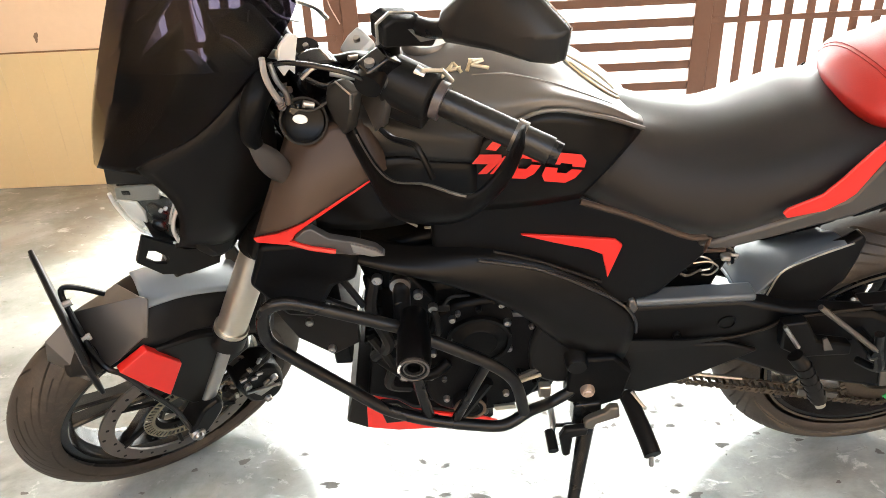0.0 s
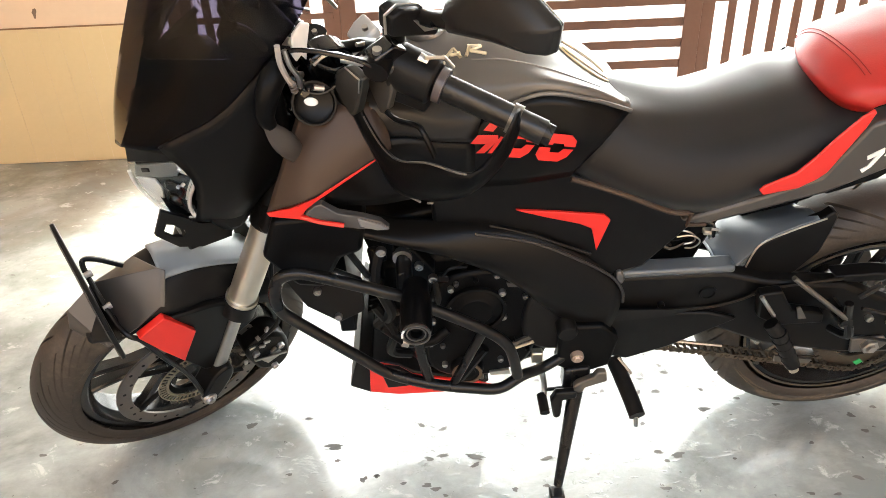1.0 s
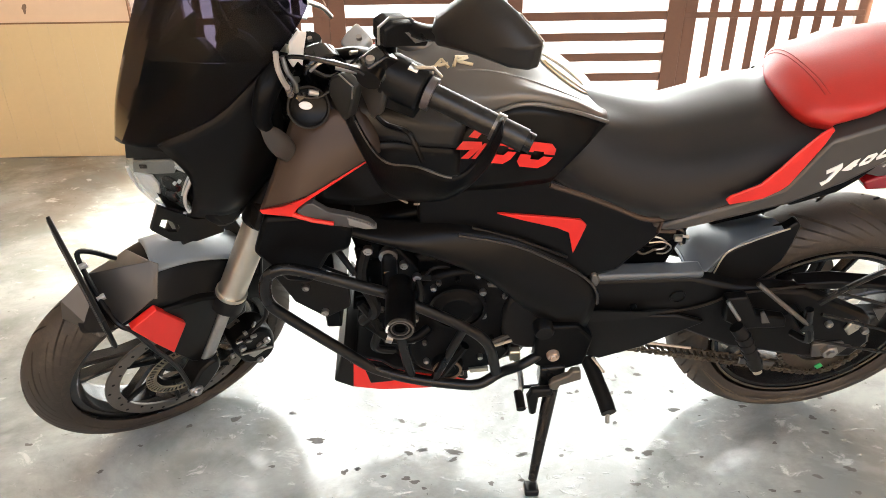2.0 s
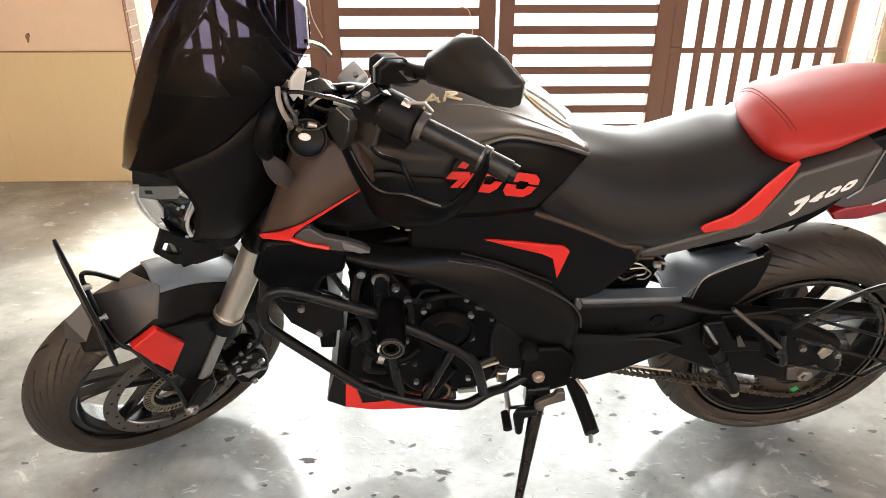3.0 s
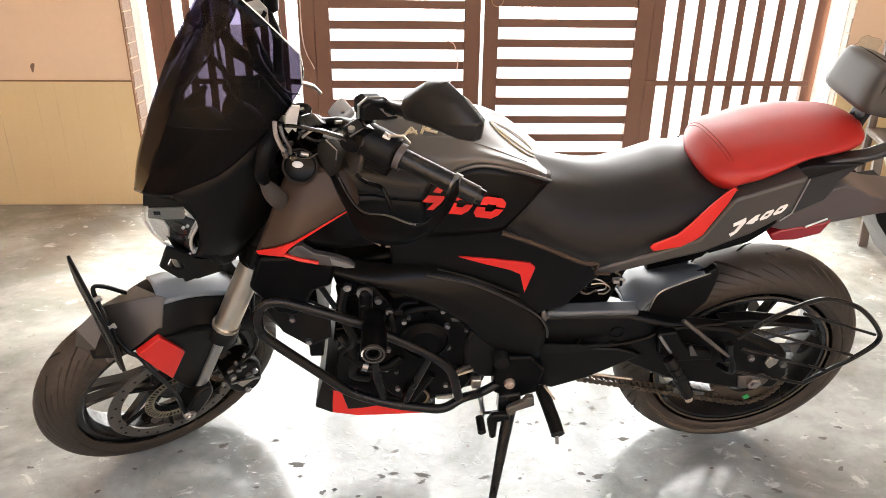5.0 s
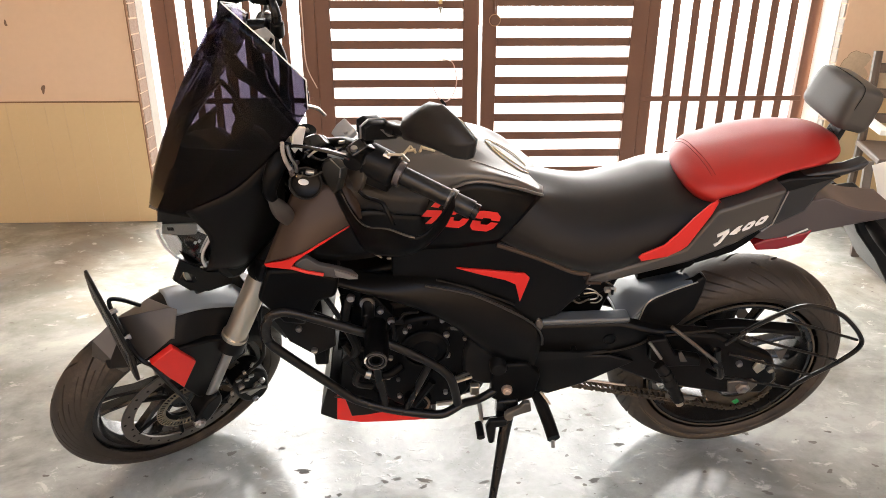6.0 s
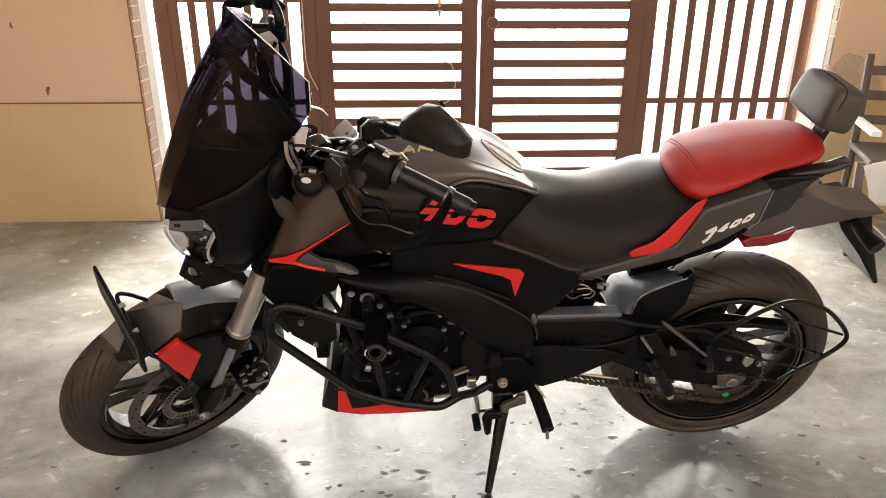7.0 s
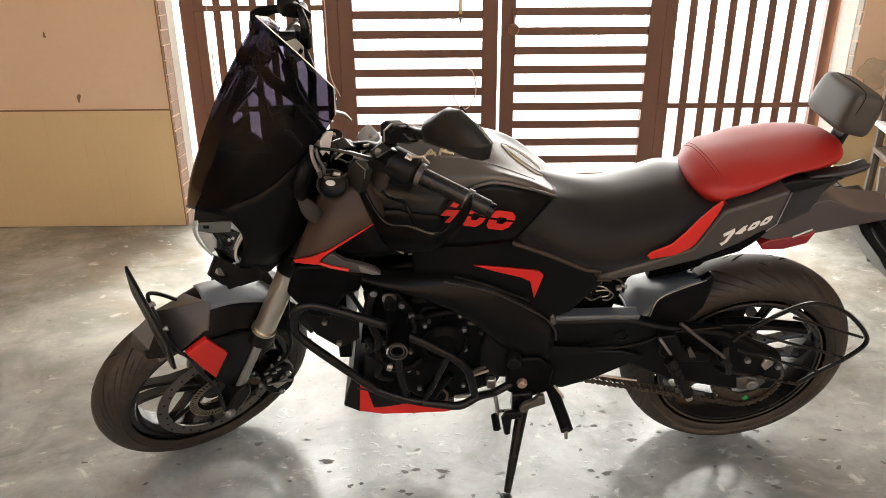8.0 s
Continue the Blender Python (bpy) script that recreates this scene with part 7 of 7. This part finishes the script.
cord = thing("cord", "thin pale cord hanging down the railing", "cord")
part("strand", tube([(-1.16, GATE_Y - 0.03, 1.5), (-1.155, GATE_Y - 0.03, 1.0), (-1.15, GATE_Y - 0.03, 0.75), (-1.10, GATE_Y - 0.03, 0.62)], 0.003, 6, 20), material("pale_cord", (0.55, 0.42, 0.36), 0.7), cord)
copy_thing(cord, Matrix.Translation((0.625, 0, 0.05)))

# chair with a folded cloth by the right-hand wall
chair = thing("chair", "dark wooden chair with a white cloth over it", "chair", pose(2.42, 3.02, 0, 0, 0, -20))
for x, y in ((-0.2, -0.2), (0.2, -0.2)):
    part("leg", turned(box(-0.018, 0.018, -0.018, 0.018, 0, 0.46), Matrix.Translation((x * 1.12, y * 1.1, 0)) @ Matrix.Rotation(radians(-4 if x < 0 else 4), 4, "Y")), WOOD, chair, bevel=0.003)
for x in (-0.2, 0.2):
    part("back_post", tube([(x, 0.23, 0.0), (x, 0.2, 0.45), (x, 0.22, 0.70), (x, 0.25, 0.90)], 0.021, 8, 12), WOOD, chair)
part("seat", box(-0.22, 0.22, -0.22, 0.22, 0.44, 0.47), WOOD, chair, bevel=0.008)
for z in (0.56, 0.68, 0.80):
    part("back_slat", box(-0.19, 0.19, 0.205 + (z - 0.5) * 0.08, 0.225 + (z - 0.5) * 0.08, z, z + 0.045), WOOD, chair, bevel=0.004)
part("arm", box(-0.235, -0.19, -0.20, 0.22, 0.575, 0.60), CLOTH, chair, "arm with peeling white paint", bevel=0.004)
cloth = thing("cloth", "white cotton cloth draped over the chair", "cloth")
bmc = bmesh.new()
rows = []
for i in range(9):
    u = i / 8
    rows.append([Vector((2.045 + 0.40 * v + 0.05 * u - 0.04 * v * u, 2.79 - 0.03 * math.sin(5 * v + 2 * u), 0.47 + 0.09 * v - 0.22 * u * (0.55 + 0.45 * abs(math.sin(3.1 * v + 0.6))) + 0.012 * math.sin(9 * v))) for v in (k / 10 for k in range(11))])
grid(bmc, rows)
part("drape", bmc, CLOTH, cloth, solid=0.004)

# chips and stains on the floor, peeling paint on the walls
CHIP = material("chipped_cement", (0.10, 0.095, 0.085), 0.7, vary=0.4, scale=60)
PEEL = material("bare_plaster_patch", (0.53, 0.43, 0.31), 0.9, vary=0.25, scale=25)
FLAKE = material("paint_flake_edge", (0.20, 0.13, 0.09), 0.9, vary=0.3, scale=30)


def blot(x, y, rx, ry, turn, seed, lumps=18, ragged=0.22):
    """A flat blot with an uneven outline."""
    rng = random.Random(seed)
    k = [rng.uniform(0.55, 1.15) for _ in range(6)]
    bm = bmesh.new()
    top = []
    for i in range(lumps):
        a = 2 * math.pi * i / lumps
        f = 1 + 0.22 * math.sin(2 * a + k[0] * 6) + 0.16 * math.sin(3 * a + k[1] * 6) + 0.10 * math.sin(5 * a + k[2] * 6) + rng.uniform(-ragged, ragged)
        p = Matrix.Rotation(turn, 2) @ Vector((rx * f * math.cos(a), ry * f * math.sin(a)))
        top.append(bm.verts.new((x + p.x, y + p.y, 0.0006)))
    bm.faces.new(top)
    return bm


rng = random.Random(11)
marks = bmesh.new()
spots = [(-0.485, 1.532, 0.016, 0.012), (-0.273, 1.449, 0.03, 0.012), (-0.197, 1.345, 0.012, 0.009), (-0.17, 1.353, 0.008, 0.006), (0.46, 1.392, 0.016, 0.007), (0.50, 1.38, 0.022, 0.010), (0.608, 1.526, 0.020, 0.010), (0.939, 1.485, 0.014, 0.009), (1.168, 1.513, 0.020, 0.007), (0.176, 1.510, 0.008, 0.006), (0.299, 1.379, 0.010, 0.005), (0.13, 1.30, 0.010, 0.007), (0.05, 1.40, 0.035, 0.008), (-0.022, 1.408, 0.022, 0.006), (0.70, 1.56, 0.012, 0.006), (0.36, 1.60, 0.010, 0.005)]
for i, (x, y, rx, ry) in enumerate(spots):
    marks = join(marks, blot(x, y, rx * 0.68, ry * 0.80, rng.uniform(-0.4, 0.4), i, 26, 0.13))
for i in range(130):
    s = rng.uniform(0.0015, 0.006)
    marks = join(marks, blot(rng.uniform(-1.2, 2.0), rng.uniform(1.15, 2.6), s * rng.uniform(1, 2), s, rng.uniform(-0.5, 0.5), 100 + i, 10))
for i in range(46):
    s = rng.uniform(0.004, 0.009)
    marks = join(marks, blot(rng.uniform(-0.5, 1.3), rng.uniform(1.2, 1.75), s * rng.uniform(1, 1.8), s * 0.7, rng.uniform(-0.5, 0.5), 300 + i, 16, 0.16))
part("floor_chips", marks, CHIP, floor, "dark chips and stains in the cement", flat=True)["kind"] = "stuff"


def wall_patch(x, z, rx, rz, seed, mat, lift, owner, name):
    b = blot(0, 0, rx, rz, 0, seed, 40, 0.05)
    return part(name, turned(b, Matrix.Translation((x, WALL_Y - lift, z)) @ Matrix.Rotation(radians(90), 4, "X")), mat, bpy.data.objects[owner], flat=True)


wall_patch(2.345, 0.80, 0.0815, 0.0715, 3, FLAKE, 0.001, "wall_north_right", "peeling_edge")
wall_patch(2.345, 0.80, 0.080, 0.070, 3, PEEL, 0.002, "wall_north_right", "peeling_patch")
wall_patch(2.50, 0.72, 0.05, 0.04, 4, PEEL, 0.002, "wall_north_right", "peeling_patch")
wall_patch(-1.807, 0.706, 0.010, 0.020, 6, FLAKE, 0.002, "wall_north", "wall_stain")
wall_patch(-1.92, 1.02, 0.008, 0.012, 7, FLAKE, 0.002, "wall_north", "wall_stain")
